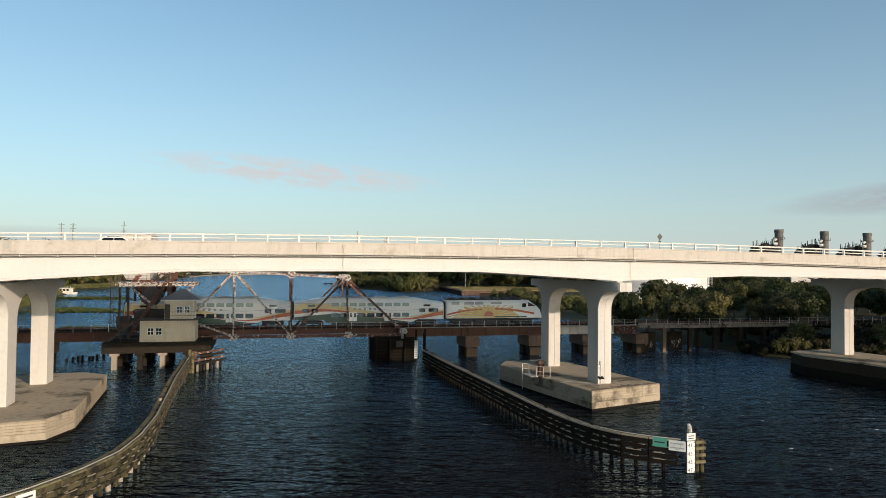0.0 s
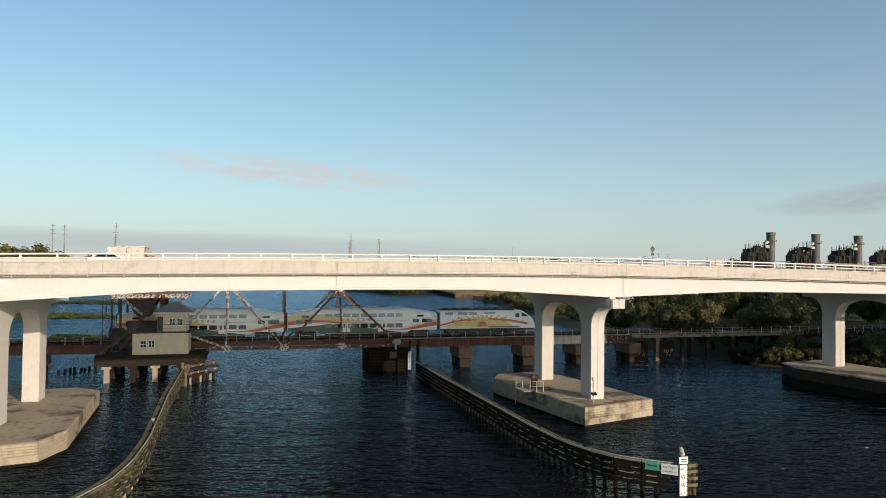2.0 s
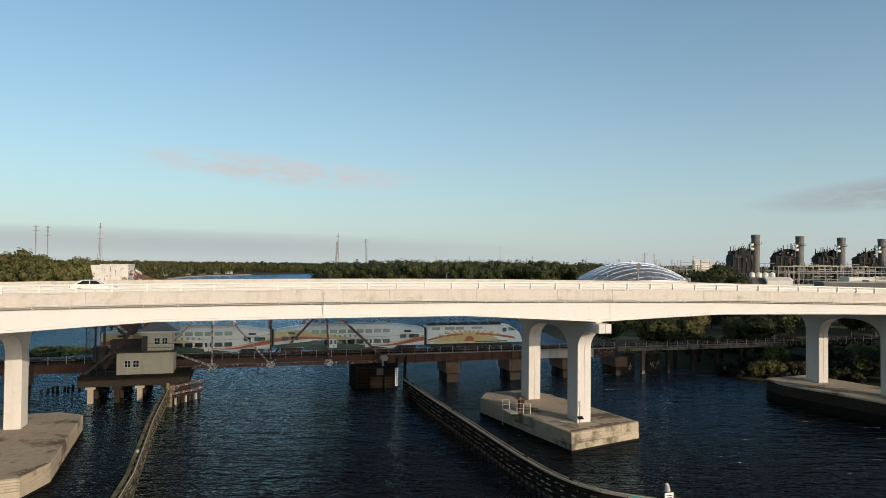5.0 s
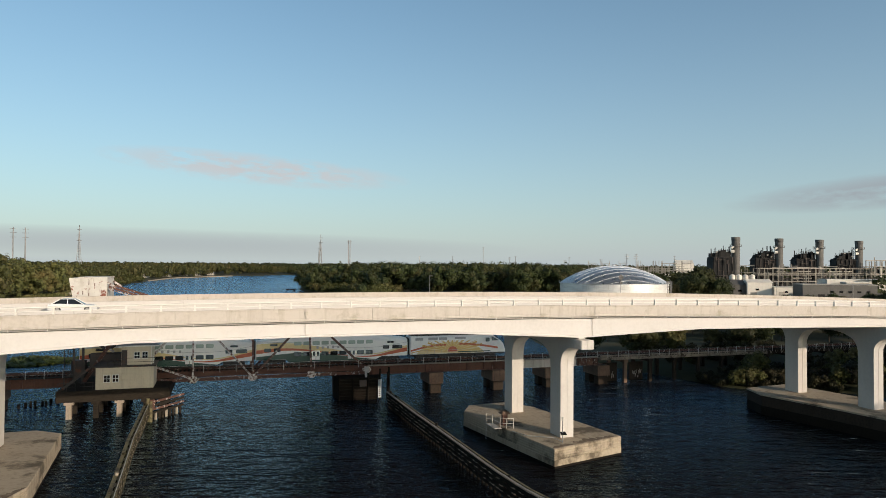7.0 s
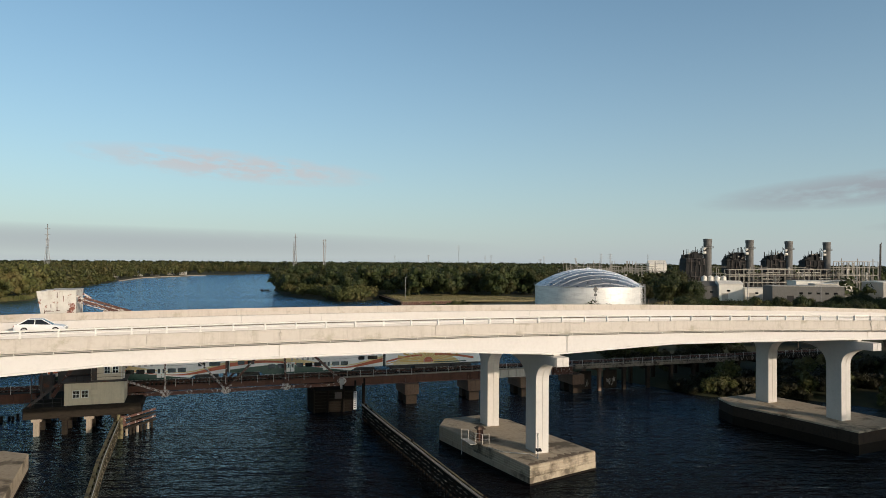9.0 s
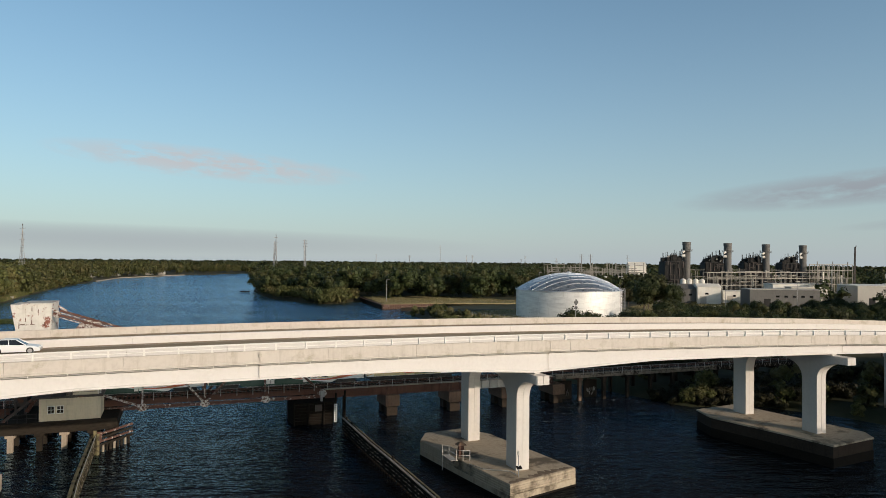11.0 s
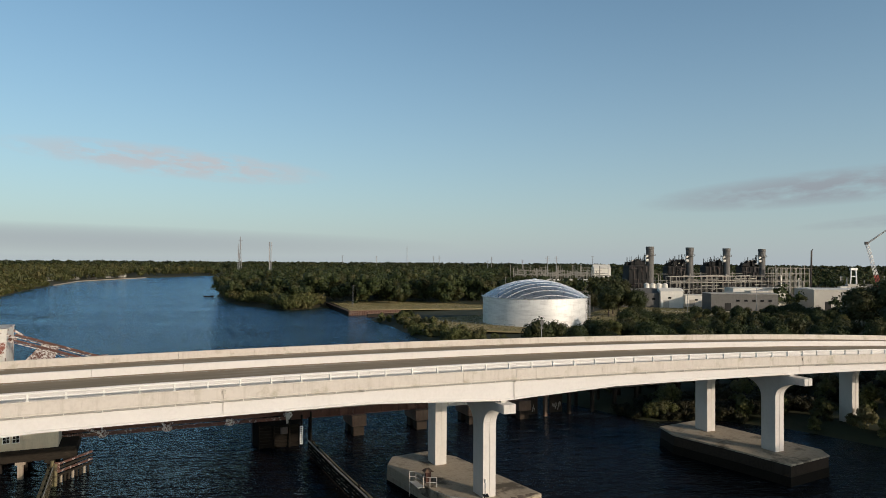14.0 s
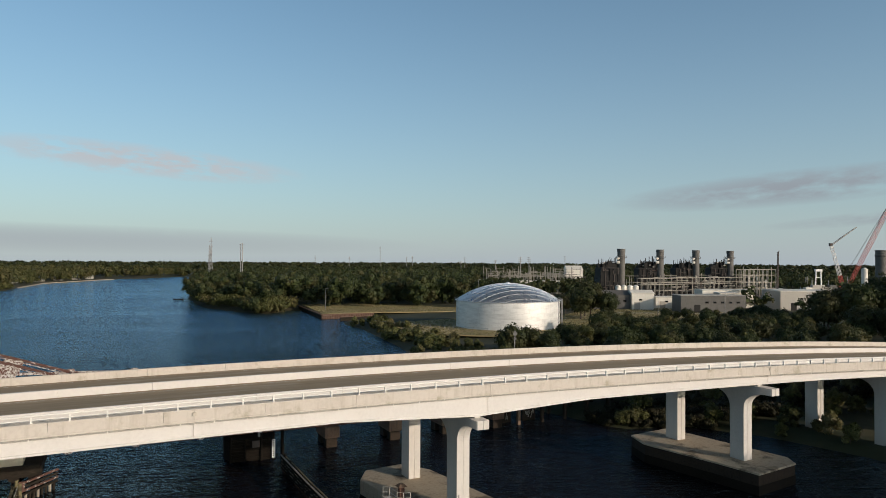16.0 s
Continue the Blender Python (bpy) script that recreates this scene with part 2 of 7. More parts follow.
def water_material():
    m = bpy.data.materials.new("river_water")
    m.use_nodes = True
    nt = m.node_tree
    nt.nodes.clear()
    N, L = nt.nodes.new, nt.links.new
    out, body, gloss, mix, fres = N("ShaderNodeOutputMaterial"), N("ShaderNodeBsdfDiffuse"), N("ShaderNodeBsdfGlossy"), N("ShaderNodeMixShader"), N("ShaderNodeFresnel")
    body.inputs["Color"].default_value = (0.0085, 0.0068, 0.0072, 1)
    # blue tint painted into the gloss for the deeper sky that ripples would mirror
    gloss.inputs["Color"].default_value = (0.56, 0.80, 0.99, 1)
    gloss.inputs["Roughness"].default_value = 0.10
    fres.inputs["IOR"].default_value = 1.30
    steep = N("ShaderNodeMath")
    steep.operation = "POWER"
    calm, both = N("ShaderNodeFresnel"), N("ShaderNodeMath")
    calm.inputs["IOR"].default_value = 1.30
    both.operation = "MULTIPLY_ADD"
    L(calm.outputs[0], both.inputs[0])
    both.inputs[1].default_value = 0.55
    half = N("ShaderNodeMath")
    half.operation = "MULTIPLY"
    half.inputs[1].default_value = 0.45
    L(fres.outputs[0], half.inputs[0])
    L(half.outputs[0], both.inputs[2])
    L(both.outputs[0], steep.inputs[0])
    steep.inputs[1].default_value = 2.1
    lift = N("ShaderNodeMath")
    lift.operation, lift.use_clamp = "MULTIPLY", True
    lift.inputs[1].default_value = 4.4
    L(steep.outputs[0], lift.inputs[0])
    L(lift.outputs[0], mix.inputs[0])
    L(body.outputs[0], mix.inputs[1])
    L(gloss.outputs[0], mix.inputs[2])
    L(mix.outputs[0], out.inputs[0])
    tc = N("ShaderNodeTexCoord")

    def waves(scale, stretch, turn, detail):
        mp, n = N("ShaderNodeMapping"), N("ShaderNodeTexNoise")
        mp.inputs["Scale"].default_value, mp.inputs["Rotation"].default_value = stretch, (0, 0, radians(turn))
        L(tc.outputs["Object"], mp.inputs["Vector"])
        L(mp.outputs[0], n.inputs["Vector"])
        n.inputs["Scale"].default_value, n.inputs["Detail"].default_value, n.inputs["Roughness"].default_value = scale, detail, 0.55
        return n.outputs[0]

    last = None
    patch = waves(0.02, (0.25, 1, 1), 25, 4)
    pr = N("ShaderNodeMapRange")
    pr.inputs[1].default_value, pr.inputs[2].default_value, pr.inputs[3].default_value, pr.inputs[4].default_value = 0.38, 0.6, 0.6, 1.0
    L(patch, pr.inputs[0])
    for h, dist, strength in ((waves(0.06, (0.3, 1, 1), 10, 5), 4.0, 0.18), (waves(0.22, (0.35, 1, 1), 12, 3), 2.0, 0.6), (waves(0.6, (0.28, 1, 1), 8, 3), 1.9, 1.0), (waves(2.0, (0.4, 1, 1), -6, 2), 0.6, 1.0)):
        b = N("ShaderNodeBump")
        b.inputs["Distance"].default_value = dist
        s = N("ShaderNodeMath")
        s.operation = "MULTIPLY"
        L(pr.outputs[0], s.inputs[0])
        s.inputs[1].default_value = strength
        L(s.outputs[0], b.inputs["Strength"])
        L(h, b.inputs["Height"])
        if last:
            L(last, b.inputs["Normal"])
        last = b.outputs[0]
    L(last, gloss.inputs["Normal"])
    L(last, fres.inputs["Normal"])
    return m


def glass_material(name, colour, rough=0.06):
    m = bpy.data.materials.new(name)
    m.use_nodes = True
    bs = m.node_tree.nodes["Principled BSDF"]
    bs.inputs["Base Color"].default_value, bs.inputs["Roughness"].default_value, bs.inputs["Specular IOR Level"].default_value = (*colour, 1), rough, 0.7
    return m


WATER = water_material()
CONC_WHITE = surface("white_coated_concrete", (0.60, 0.565, 0.53), (0.66, 0.625, 0.59), 0.8, 0.75, 0.12, streak=(0.55, 0.51, 0.44), streak_amount=0.18)
CONC_PARAPET = surface("weathered_parapet_concrete", (0.48, 0.425, 0.37), (0.57, 0.515, 0.455), 0.7, 0.85, 0.25, streak=(0.33, 0.285, 0.22), streak_amount=0.5, stain=(0.40, 0.355, 0.28), stain_scale=0.45, stain_cut=0.62)
CONC_COL = surface("column_concrete", (0.53, 0.495, 0.45), (0.61, 0.57, 0.52), 0.6, 0.8, 0.15, streak=(0.52, 0.48, 0.42), streak_amount=0.3)
CONC_DARK = surface("unlit_girder_concrete", (0.50, 0.47, 0.42), (0.58, 0.55, 0.49), 0.5, 0.85, 0.2)
CONC_FOOT = surface("footing_concrete", (0.34, 0.275, 0.195), (0.43, 0.355, 0.26), 0.6, 0.9, 0.3, streak=(0.14, 0.10, 0.07), streak_amount=0.6, stain=(0.12, 0.095, 0.065), stain_scale=0.2, stain_cut=0.58, stain_soft=0.1)
FOOT_GROWTH = surface("dark_footing_growth", (0.085, 0.062, 0.042), (0.17, 0.125, 0.085), 1.4, 0.9, 0.4, stain=(0.30, 0.235, 0.165), stain_scale=0.9, stain_cut=0.57)
# near-black concrete; on the third footing and farther trestle it holds their shade
CONC_DIM = surface("dark_concrete_and_shade", (0.022, 0.017, 0.013), (0.045, 0.034, 0.026), 0.9, 0.9, 0.4, spec=0.1, streak=(0.02, 0.016, 0.013), streak_amount=0.7)
CONC_GREY = surface("grey_trestle_concrete", (0.20, 0.165, 0.13), (0.33, 0.28, 0.225), 0.9, 0.9, 0.4, streak=(0.07, 0.05, 0.04), streak_amount=0.8, stain=(0.08, 0.06, 0.045), stain_scale=0.6, stain_cut=0.56)
CONC_OLD = surface("old_pier_concrete", (0.11, 0.065, 0.043), (0.19, 0.12, 0.082), 0.9, 0.9, 0.4, streak=(0.07, 0.05, 0.04), streak_amount=0.7)
ASPHALT = surface("worn_asphalt", (0.28, 0.215, 0.14), (0.36, 0.285, 0.195), 0.5, 0.95, 0.2, spec=0.1, stretch=(0.08, 1, 1), stain=(0.42, 0.35, 0.26), stain_scale=0.6, stain_cut=0.6)
LINE_PAINT = surface("worn_line_paint", (0.46, 0.42, 0.35), (0.58, 0.54, 0.47), 1.5, 0.8, 0.1, stain=(0.32, 0.25, 0.17), stain_scale=1.6, stain_cut=0.52)
PATH_CONC = surface("path_concrete", (0.50, 0.47, 0.41), (0.60, 0.56, 0.50), 0.6, 0.85, 0.2)
RAIL_WHITE = surface("white_painted_rail", (0.70, 0.675, 0.62), (0.78, 0.755, 0.70), 2.0, 0.6, 0.05)
PIPE_GREY = surface("grey_conduit", (0.34, 0.32, 0.29), (0.46, 0.44, 0.40), 2.0, 0.55, 0.1)
STEEL_PAINT = surface("peeling_white_steel", (0.50, 0.47, 0.43), (0.62, 0.59, 0.55), 0.8, 0.65, 0.3, stain=(0.10, 0.038, 0.024), stain_scale=3.2, stain_cut=0.50, stain_soft=0.16)
STEEL_RUST = surface("rusted_red_steel", (0.058, 0.028, 0.021), (0.115, 0.053, 0.038), 1.2, 0.8, 0.3, stain=(0.46, 0.43, 0.39), stain_scale=2.4, stain_cut=0.60, stain_soft=0.06)
STEEL_BROWN = surface("brown_girder_steel", (0.062, 0.028, 0.019), (0.108, 0.049, 0.033), 0.8, 0.75, 0.2, streak=(0.05, 0.025, 0.02), streak_amount=0.6)
STEEL_LIGHT = surface("pale_girder_paint", (0.44, 0.41, 0.37), (0.54, 0.51, 0.46), 0.8, 0.7, 0.2, streak=(0.20, 0.11, 0.07), streak_amount=0.5)
STEEL_DARK = surface("dark_machinery_steel", (0.030, 0.026, 0.024), (0.06, 0.05, 0.045), 1.5, 0.65, 0.2, stain=(0.12, 0.05, 0.03), stain_scale=0.8, stain_cut=0.62)
CW_PAINT = surface("counterweight_paint", (0.50, 0.47, 0.42), (0.62, 0.59, 0.54), 0.5, 0.75, 0.25, streak=(0.30, 0.24, 0.17), streak_amount=0.6, stain=(0.22, 0.075, 0.05), stain_scale=0.7, stain_cut=0.60, stain_soft=0.06)
TIMBER_DARK = surface("creosoted_timber_and_shade", (0.013, 0.011, 0.009), (0.032, 0.026, 0.02), 1.2, 0.9, 0.4, spec=0.1, stretch=(0.3, 1, 1), stain=(0.07, 0.055, 0.04), stain_scale=0.8, stain_cut=0.68)
TIMBER_BLACK = surface("black_timber_and_shade", (0.006, 0.005, 0.004), (0.016, 0.013, 0.010), 1.2, 0.9, 0.4, spec=0.08)
TIMBER_GREEN = surface("green_stained_timber", (0.038, 0.034, 0.019), (0.095, 0.080, 0.044), 1.4, 0.9, 0.5, spec=0.12, stain=(0.022, 0.019, 0.014), stain_scale=0.9, stain_cut=0.52)
TIMBER_MOSS = surface("mossy_timber", (0.095, 0.083, 0.042), (0.175, 0.15, 0.078), 1.4, 0.85, 0.5, stain=(0.055, 0.045, 0.03), stain_scale=0.9, stain_cut=0.55)
TIMBER_PALE = surface("bleached_and_sunlit_timber", (0.27, 0.22, 0.16), (0.38, 0.32, 0.25), 1.5, 0.85, 0.4, streak=(0.12, 0.09, 0.06), streak_amount=0.6)
HUT_WALL = surface("beige_hut_siding", (0.52, 0.45, 0.33), (0.60, 0.53, 0.40), 0.9, 0.7, 0.1, streak=(0.25, 0.22, 0.17), streak_amount=0.35)
HUT_TRIM = surface("white_trim_paint", (0.68, 0.67, 0.63), (0.76, 0.75, 0.71), 2.0, 0.6, 0.05)
HUT_ROOF = surface("grey_metal_roof", (0.17, 0.18, 0.19), (0.24, 0.25, 0.26), 1.0, 0.5, 0.1, metal=0.3)
DARK_GLASS = glass_material("dark_window_glass", (0.012, 0.014, 0.016))
# pale green base colour holds the bright sky seen in the upper panes
PALE_GLASS = glass_material("upper_glass_with_painted_sky", (0.30, 0.37, 0.31), 0.12)
TRAIN_WHITE = surface("train_white_paint", (0.74, 0.73, 0.69), (0.80, 0.79, 0.75), 0.4, 0.3, 0.0, spec=0.5)
TRAIN_GREEN = surface("train_dark_green", (0.012, 0.045, 0.032), (0.018, 0.060, 0.042), 0.4, 0.3, 0.0)
TRAIN_RED = surface("train_orange_red", (0.42, 0.085, 0.035), (0.50, 0.12, 0.05), 0.4, 0.3, 0.0)
TRAIN_GOLD = surface("train_gold", (0.56, 0.34, 0.09), (0.64, 0.42, 0.13), 0.4, 0.3, 0.0)
TRAIN_CREAM = surface("train_pale_gold", (0.60, 0.47, 0.22), (0.68, 0.55, 0.29), 0.4, 0.3, 0.0)
TRAIN_BLACK = surface("train_underframe", (0.012, 0.012, 0.012), (0.03, 0.028, 0.026), 1.0, 0.6, 0.1)
TRAIN_GREY = surface("train_grey_steel", (0.26, 0.26, 0.26), (0.36, 0.36, 0.35), 0.8, 0.45, 0.05)
TANK_SHELL = surface("white_tank_shell", (0.50, 0.49, 0.47), (0.80, 0.79, 0.76), 0.05, 0.48, 0.0, stretch=(1, 1, 4), streak=(0.42, 0.39, 0.34), streak_amount=0.35, spec=0.6, metal=0.25)
TANK_DOME = surface("aluminium_dome", (0.44, 0.48, 0.52), (0.58, 0.62, 0.66), 0.1, 0.30, 0.0, metal=0.85)
TANK_RIB = surface("aluminium_rib", (0.50, 0.52, 0.55), (0.60, 0.62, 0.65), 0.5, 0.35, 0.0, metal=0.6)
PLANT_DARK = surface("boiler_casing_steel", (0.010, 0.010, 0.0095), (0.024, 0.0225, 0.021), 0.3, 0.85, 0.0, streak=(0.005, 0.005, 0.005), streak_amount=0.5)
PLANT_STACK = surface("stack_grey_steel", (0.085, 0.080, 0.074), (0.13, 0.124, 0.115), 0.15, 0.7, 0.0, streak=(0.09, 0.085, 0.08), streak_amount=0.6)
PLANT_BEIGE = surface("beige_pipe_rack", (0.17, 0.155, 0.135), (0.28, 0.26, 0.22), 0.3, 0.65, 0.0)
BLD_WHITE = surface("white_metal_cladding", (0.68, 0.64, 0.56), (0.77, 0.73, 0.65), 0.2, 0.6, 0.0, streak=(0.5, 0.47, 0.42), streak_amount=0.3)
BLD_TAN = surface("tan_metal_cladding", (0.36, 0.33, 0.28), (0.44, 0.41, 0.36), 0.2, 0.65, 0.0)
CRANE_RED = surface("red_crane_paint", (0.40, 0.055, 0.045), (0.48, 0.08, 0.06), 0.6, 0.5, 0.0)
CRANE_WHITE = surface("white_crane_paint", (0.68, 0.66, 0.64), (0.76, 0.74, 0.72), 0.6, 0.5, 0.0)
POLE_GREY = surface("galvanised_pole", (0.20, 0.20, 0.20), (0.29, 0.29, 0.29), 1.0, 0.6, 0.0, metal=0.3)
BARK = surface("tree_bark", (0.06, 0.045, 0.033), (0.11, 0.085, 0.065), 2.0, 0.9, 0.4)
LEAF_MID = leaf_material("mixed_leaves", (0.050, 0.056, 0.018), (0.105, 0.108, 0.034), (0.135, 0.108, 0.042))
LEAF_DARK = leaf_material("dark_oak_leaves", (0.018, 0.027, 0.009), (0.052, 0.066, 0.021), (0.070, 0.062, 0.023))
# brownish scrub leaves, darkened further for the shade between the bridges
LEAF_SHADE = leaf_material("shade_brown_leaves", (0.014, 0.015, 0.007), (0.040, 0.038, 0.016), (0.055, 0.044, 0.02))
LEAF_PALE = leaf_material("pale_shrub_leaves", (0.05, 0.06, 0.018), (0.12, 0.12, 0.04), (0.18, 0.15, 0.07))
REED = leaf_material("dry_reeds", (0.15, 0.125, 0.055), (0.27, 0.22, 0.115), (0.11, 0.12, 0.045))
# darker copy of the dry reeds with the near bank's shade in its colour
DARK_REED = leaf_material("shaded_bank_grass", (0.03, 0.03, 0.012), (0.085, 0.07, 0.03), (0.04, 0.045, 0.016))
GRASS_BLADE = leaf_material("dry_grass_blades", (0.22, 0.19, 0.085), (0.30, 0.25, 0.12), (0.20, 0.20, 0.075))
LILY = leaf_material("lily_leaves", (0.06, 0.085, 0.02), (0.13, 0.155, 0.045), (0.16, 0.16, 0.06), 0.1)
GROUND = surface("rough_grassland", (0.045, 0.042, 0.02), (0.085, 0.073, 0.036), 0.08, 0.95, 0.3, stain=(0.03, 0.038, 0.014), stain_scale=0.03, stain_cut=0.5, stain_soft=0.2)
DRY_GRASS = surface("dry_mown_grass", (0.27, 0.21, 0.10), (0.38, 0.30, 0.155), 0.15, 0.95, 0.3, stain=(0.19, 0.17, 0.075), stain_scale=0.05, stain_cut=0.55, stain_soft=0.2)
SIGN_GREEN = surface("faded_green_sign", (0.05, 0.24, 0.18), (0.08, 0.30, 0.23), 2.0, 0.5, 0.0)
SIGN_WHITE = surface("white_sign_sheet", (0.66, 0.66, 0.63), (0.74, 0.74, 0.71), 2.0, 0.5, 0.0)
INK = surface("sign_black_ink", (0.015, 0.015, 0.015), (0.025, 0.025, 0.025), 2.0, 0.6, 0.0)
SIGN_YELLOW = surface("dark_back_of_sign", (0.05, 0.05, 0.05), (0.08, 0.08, 0.08), 2.0, 0.6, 0.0)
CAR_WHITE = surface("white_car_paint", (0.72, 0.72, 0.72), (0.78, 0.78, 0.78), 0.5, 0.2, 0.0, spec=0.6)
RUBBER = surface("tyre_rubber", (0.012, 0.012, 0.012), (0.02, 0.02, 0.02), 3.0, 0.85, 0.1)

# ---- land and water ----
RIGHT_BANK = [(97, -400), (95, 20), (93, 55), (91, 78), (85, 100), (77, 114), (67, 123), (54, 123), (48, 132), (40, 146), (33, 153), (29, 190), (26, 234), (24, 255), (21, 273), (17, 299), (14, 317), (7, 340), (6, 362), (22, 370), (23, 382), (-4, 373), (-19, 445), (-28, 424), (-33, 411), (-54, 426), (-80, 467), (-99, 530), (-110, 567), (-150, 800), (-194, 1059), (-230, 1255)]
LEFT_BANK = [(-247, 1298), (-307, 1146), (-328, 1056), (-339, 981), (-346, 916), (-318, 779), (-300, 690), (-283, 622), (-245, 497), (-217, 415), (-220, 387), (-175, 290), (-145, 227), (-132, 150), (-128, 60), (-135, -400)]
RIVER = np.array(RIGHT_BANK + LEFT_BANK, float)


def inland(x, y):
    """Metres from the water's edge: over 0 on land, under 0 in the river."""
    p = np.stack([np.asarray(x, float), np.asarray(y, float)], -1)
    best = np.full(p.shape[:-1], 1e9)
    inside = np.zeros(p.shape[:-1], bool)
    for a, b in zip(RIVER, np.roll(RIVER, -1, axis=0)):
        ab = b - a
        k = np.clip(((p - a) @ ab) / (ab @ ab), 0, 1)
        best = np.minimum(best, np.linalg.norm(p - a - k[..., None] * ab, axis=-1))
        cross = (a[1] > p[..., 1]) != (b[1] > p[..., 1])
        with np.errstate(divide="ignore", invalid="ignore"):
            inside ^= cross & (p[..., 0] < (b[0] - a[0]) * (p[..., 1] - a[1]) / (b[1] - a[1] + 1e-12) + a[0])
    return np.where(inside, -best, best)


def land_height(d):
    return np.clip(d * 0.28 - 0.1, -3.0, 1.3) + np.clip((d - 12) * 0.03, 0, 1.7)


def make_ground():
    na, nr = 360, 170
    ang = np.linspace(0, 2 * np.pi, na, endpoint=False)
    rad = np.r_[0.5, np.geomspace(12, 4700, nr - 1)]
    x, y = rad[:, None] * np.sin(ang), rad[:, None] * np.cos(ang)
    z = land_height(inland(x, y))
    rng = np.random.default_rng(4)
    z = z + np.where(z > 0.5, rng.normal(0, 0.06, z.shape), 0)
    v = np.stack([x, y, z], -1).reshape(-1, 3)
    f = []
    for i in range(nr - 1):
        for j in range(na):
            a, b = i * na + j, i * na + (j + 1) % na
            f.append((a, a + na, b + na, b))
    f.append(tuple(range(na)))
    me = bpy.data.meshes.new("ground")
    me.from_pydata(v.tolist(), [], f)
    me.polygons.foreach_set("use_smooth", [True] * len(me.polygons))
    me.materials.append(GROUND)
    tagged(new("ground", me), "flat grassy river banks reaching to the horizon", "ground", kind="structure")


make_ground()
g = G()
g.add([(-4700, -4700, 0), (4700, -4700, 0), (4700, 4700, 0), (-4700, 4700, 0)], [(0, 1, 2, 3)])
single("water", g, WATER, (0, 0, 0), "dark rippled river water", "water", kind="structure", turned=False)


def ground_at(x, y):
    return float(land_height(inland(np.array([x]), np.array([y])))[0])

# ---- highway bridge ----
PIERS = (-67.0, -22.7, 38.2, 83.4, 117.0, 150.0, 183.0)
EDGE, INNER, MEDIAN, FAR = 67.9, 72.4, 82.8, 92.0


def deck_z(u):
    return 16.2 - 2.2e-4 * (u - 22) ** 2


def girder_bottom(u):
    depth = 1.58 - 0.33 * min(max((u - 53) / 45, 0), 1)
    haunch = max(0, max(1 - abs(u - p) / 15.5 for p in PIERS[1:3])) * 0.78
    return deck_z(u) - depth - haunch


def strip(g, us, section):
    """A long piece along the bridge: section(u) gives its ring of (across, up)."""
    return g.loft([[(u, v, z) for v, z in section(u)] for u in us])


def stations(u0, u1, step):
    extra = [p + d for p in PIERS[1:3] for d in (-15.5, 0, 15.5)] + [53, 98]
    n = int((u1 - u0) / step)
    s = sorted(set([round(u0 + (u1 - u0) * i / n, 3) for i in range(n + 1)] + [e for e in extra if u0 < e < u1]))
    return s


U0, U1 = -150.0, 235.0
bridge = thing("highway_bridge", (8, 80, 0), "long white concrete highway bridge on arched piers over the river", "bridge", kind="structure")
US = stations(U0, U1, 4)
rise = lambda v: 0.42 * (v - EDGE) / (FAR - EDGE)
g = G()
strip(g, US, lambda u: [(EDGE + 0.05, deck_z(u) + 0.02), (EDGE + 0.05, deck_z(u) + 0.34), (FAR + 0.25, deck_z(u) + 0.34 + 0.42), (FAR + 0.25, deck_z(u) + 0.02)])
part("deck_slab", g, CONC_DARK, bridge)
for name, v0, v1, m, h in (("path_surface", EDGE + 0.32, INNER, PATH_CONC, 0.40), ("road_surface", INNER + 0.3, MEDIAN, ASPHALT, 0.42), ("road_surface", MEDIAN + 0.45, FAR, ASPHALT, 0.42)):
    g = G()
    strip(g, US, lambda u: [(v0, deck_z(u) + 0.2), (v0, deck_z(u) + h + rise(v0)), (v1, deck_z(u) + h + rise(v1)), (v1, deck_z(u) + 0.2)])
    part(name, g, m, bridge, "worn grey asphalt lanes" if m is ASPHALT else "concrete footway")
for v in (INNER + 1.5, MEDIAN - 0.9, MEDIAN + 1.4, FAR - 0.8):
    u = -120.0
    while u < 210:
        g = G()
        e = u + 11.4
        strip(g, [u, (u + e) / 2, e], lambda q: [(v - 0.07, deck_z(q) + 0.40 + rise(v)), (v - 0.07, deck_z(q) + 0.427 + rise(v)), (v + 0.07, deck_z(q) + 0.427 + rise(v)), (v + 0.07, deck_z(q) + 0.40 + rise(v))])
        part("edge_line", g, LINE_PAINT, bridge)
        u = e + 0.6
# girders under the deck; the outer one carries the haunches
for k, v in enumerate((68.5, 72.9, 77.6, 82.3, 87.0, 91.3)):
    g = G()
    lid = -0.28 if k == 0 else 0.02
    strip(g, US, lambda u: [(v, girder_bottom(u)), (v, deck_z(u) + lid), (v + 0.6, deck_z(u) + lid), (v + 0.6, girder_bottom(u))])
    part("girder", g, CONC_WHITE if k in (0, 5) else CONC_DARK, bridge, "white-coated haunched girder" if k in (0, 5) else "")
g = G()
strip(g, US, lambda u: [(68.41, girder_bottom(u) - 0.02), (68.41, girder_bottom(u) + 0.16), (68.5, girder_bottom(u) + 0.20), (68.5, girder_bottom(u) - 0.02)])
part("girder_flange", g, CONC_WHITE, bridge)
# parapets in cast lengths with open joints
JOINT = 9.15


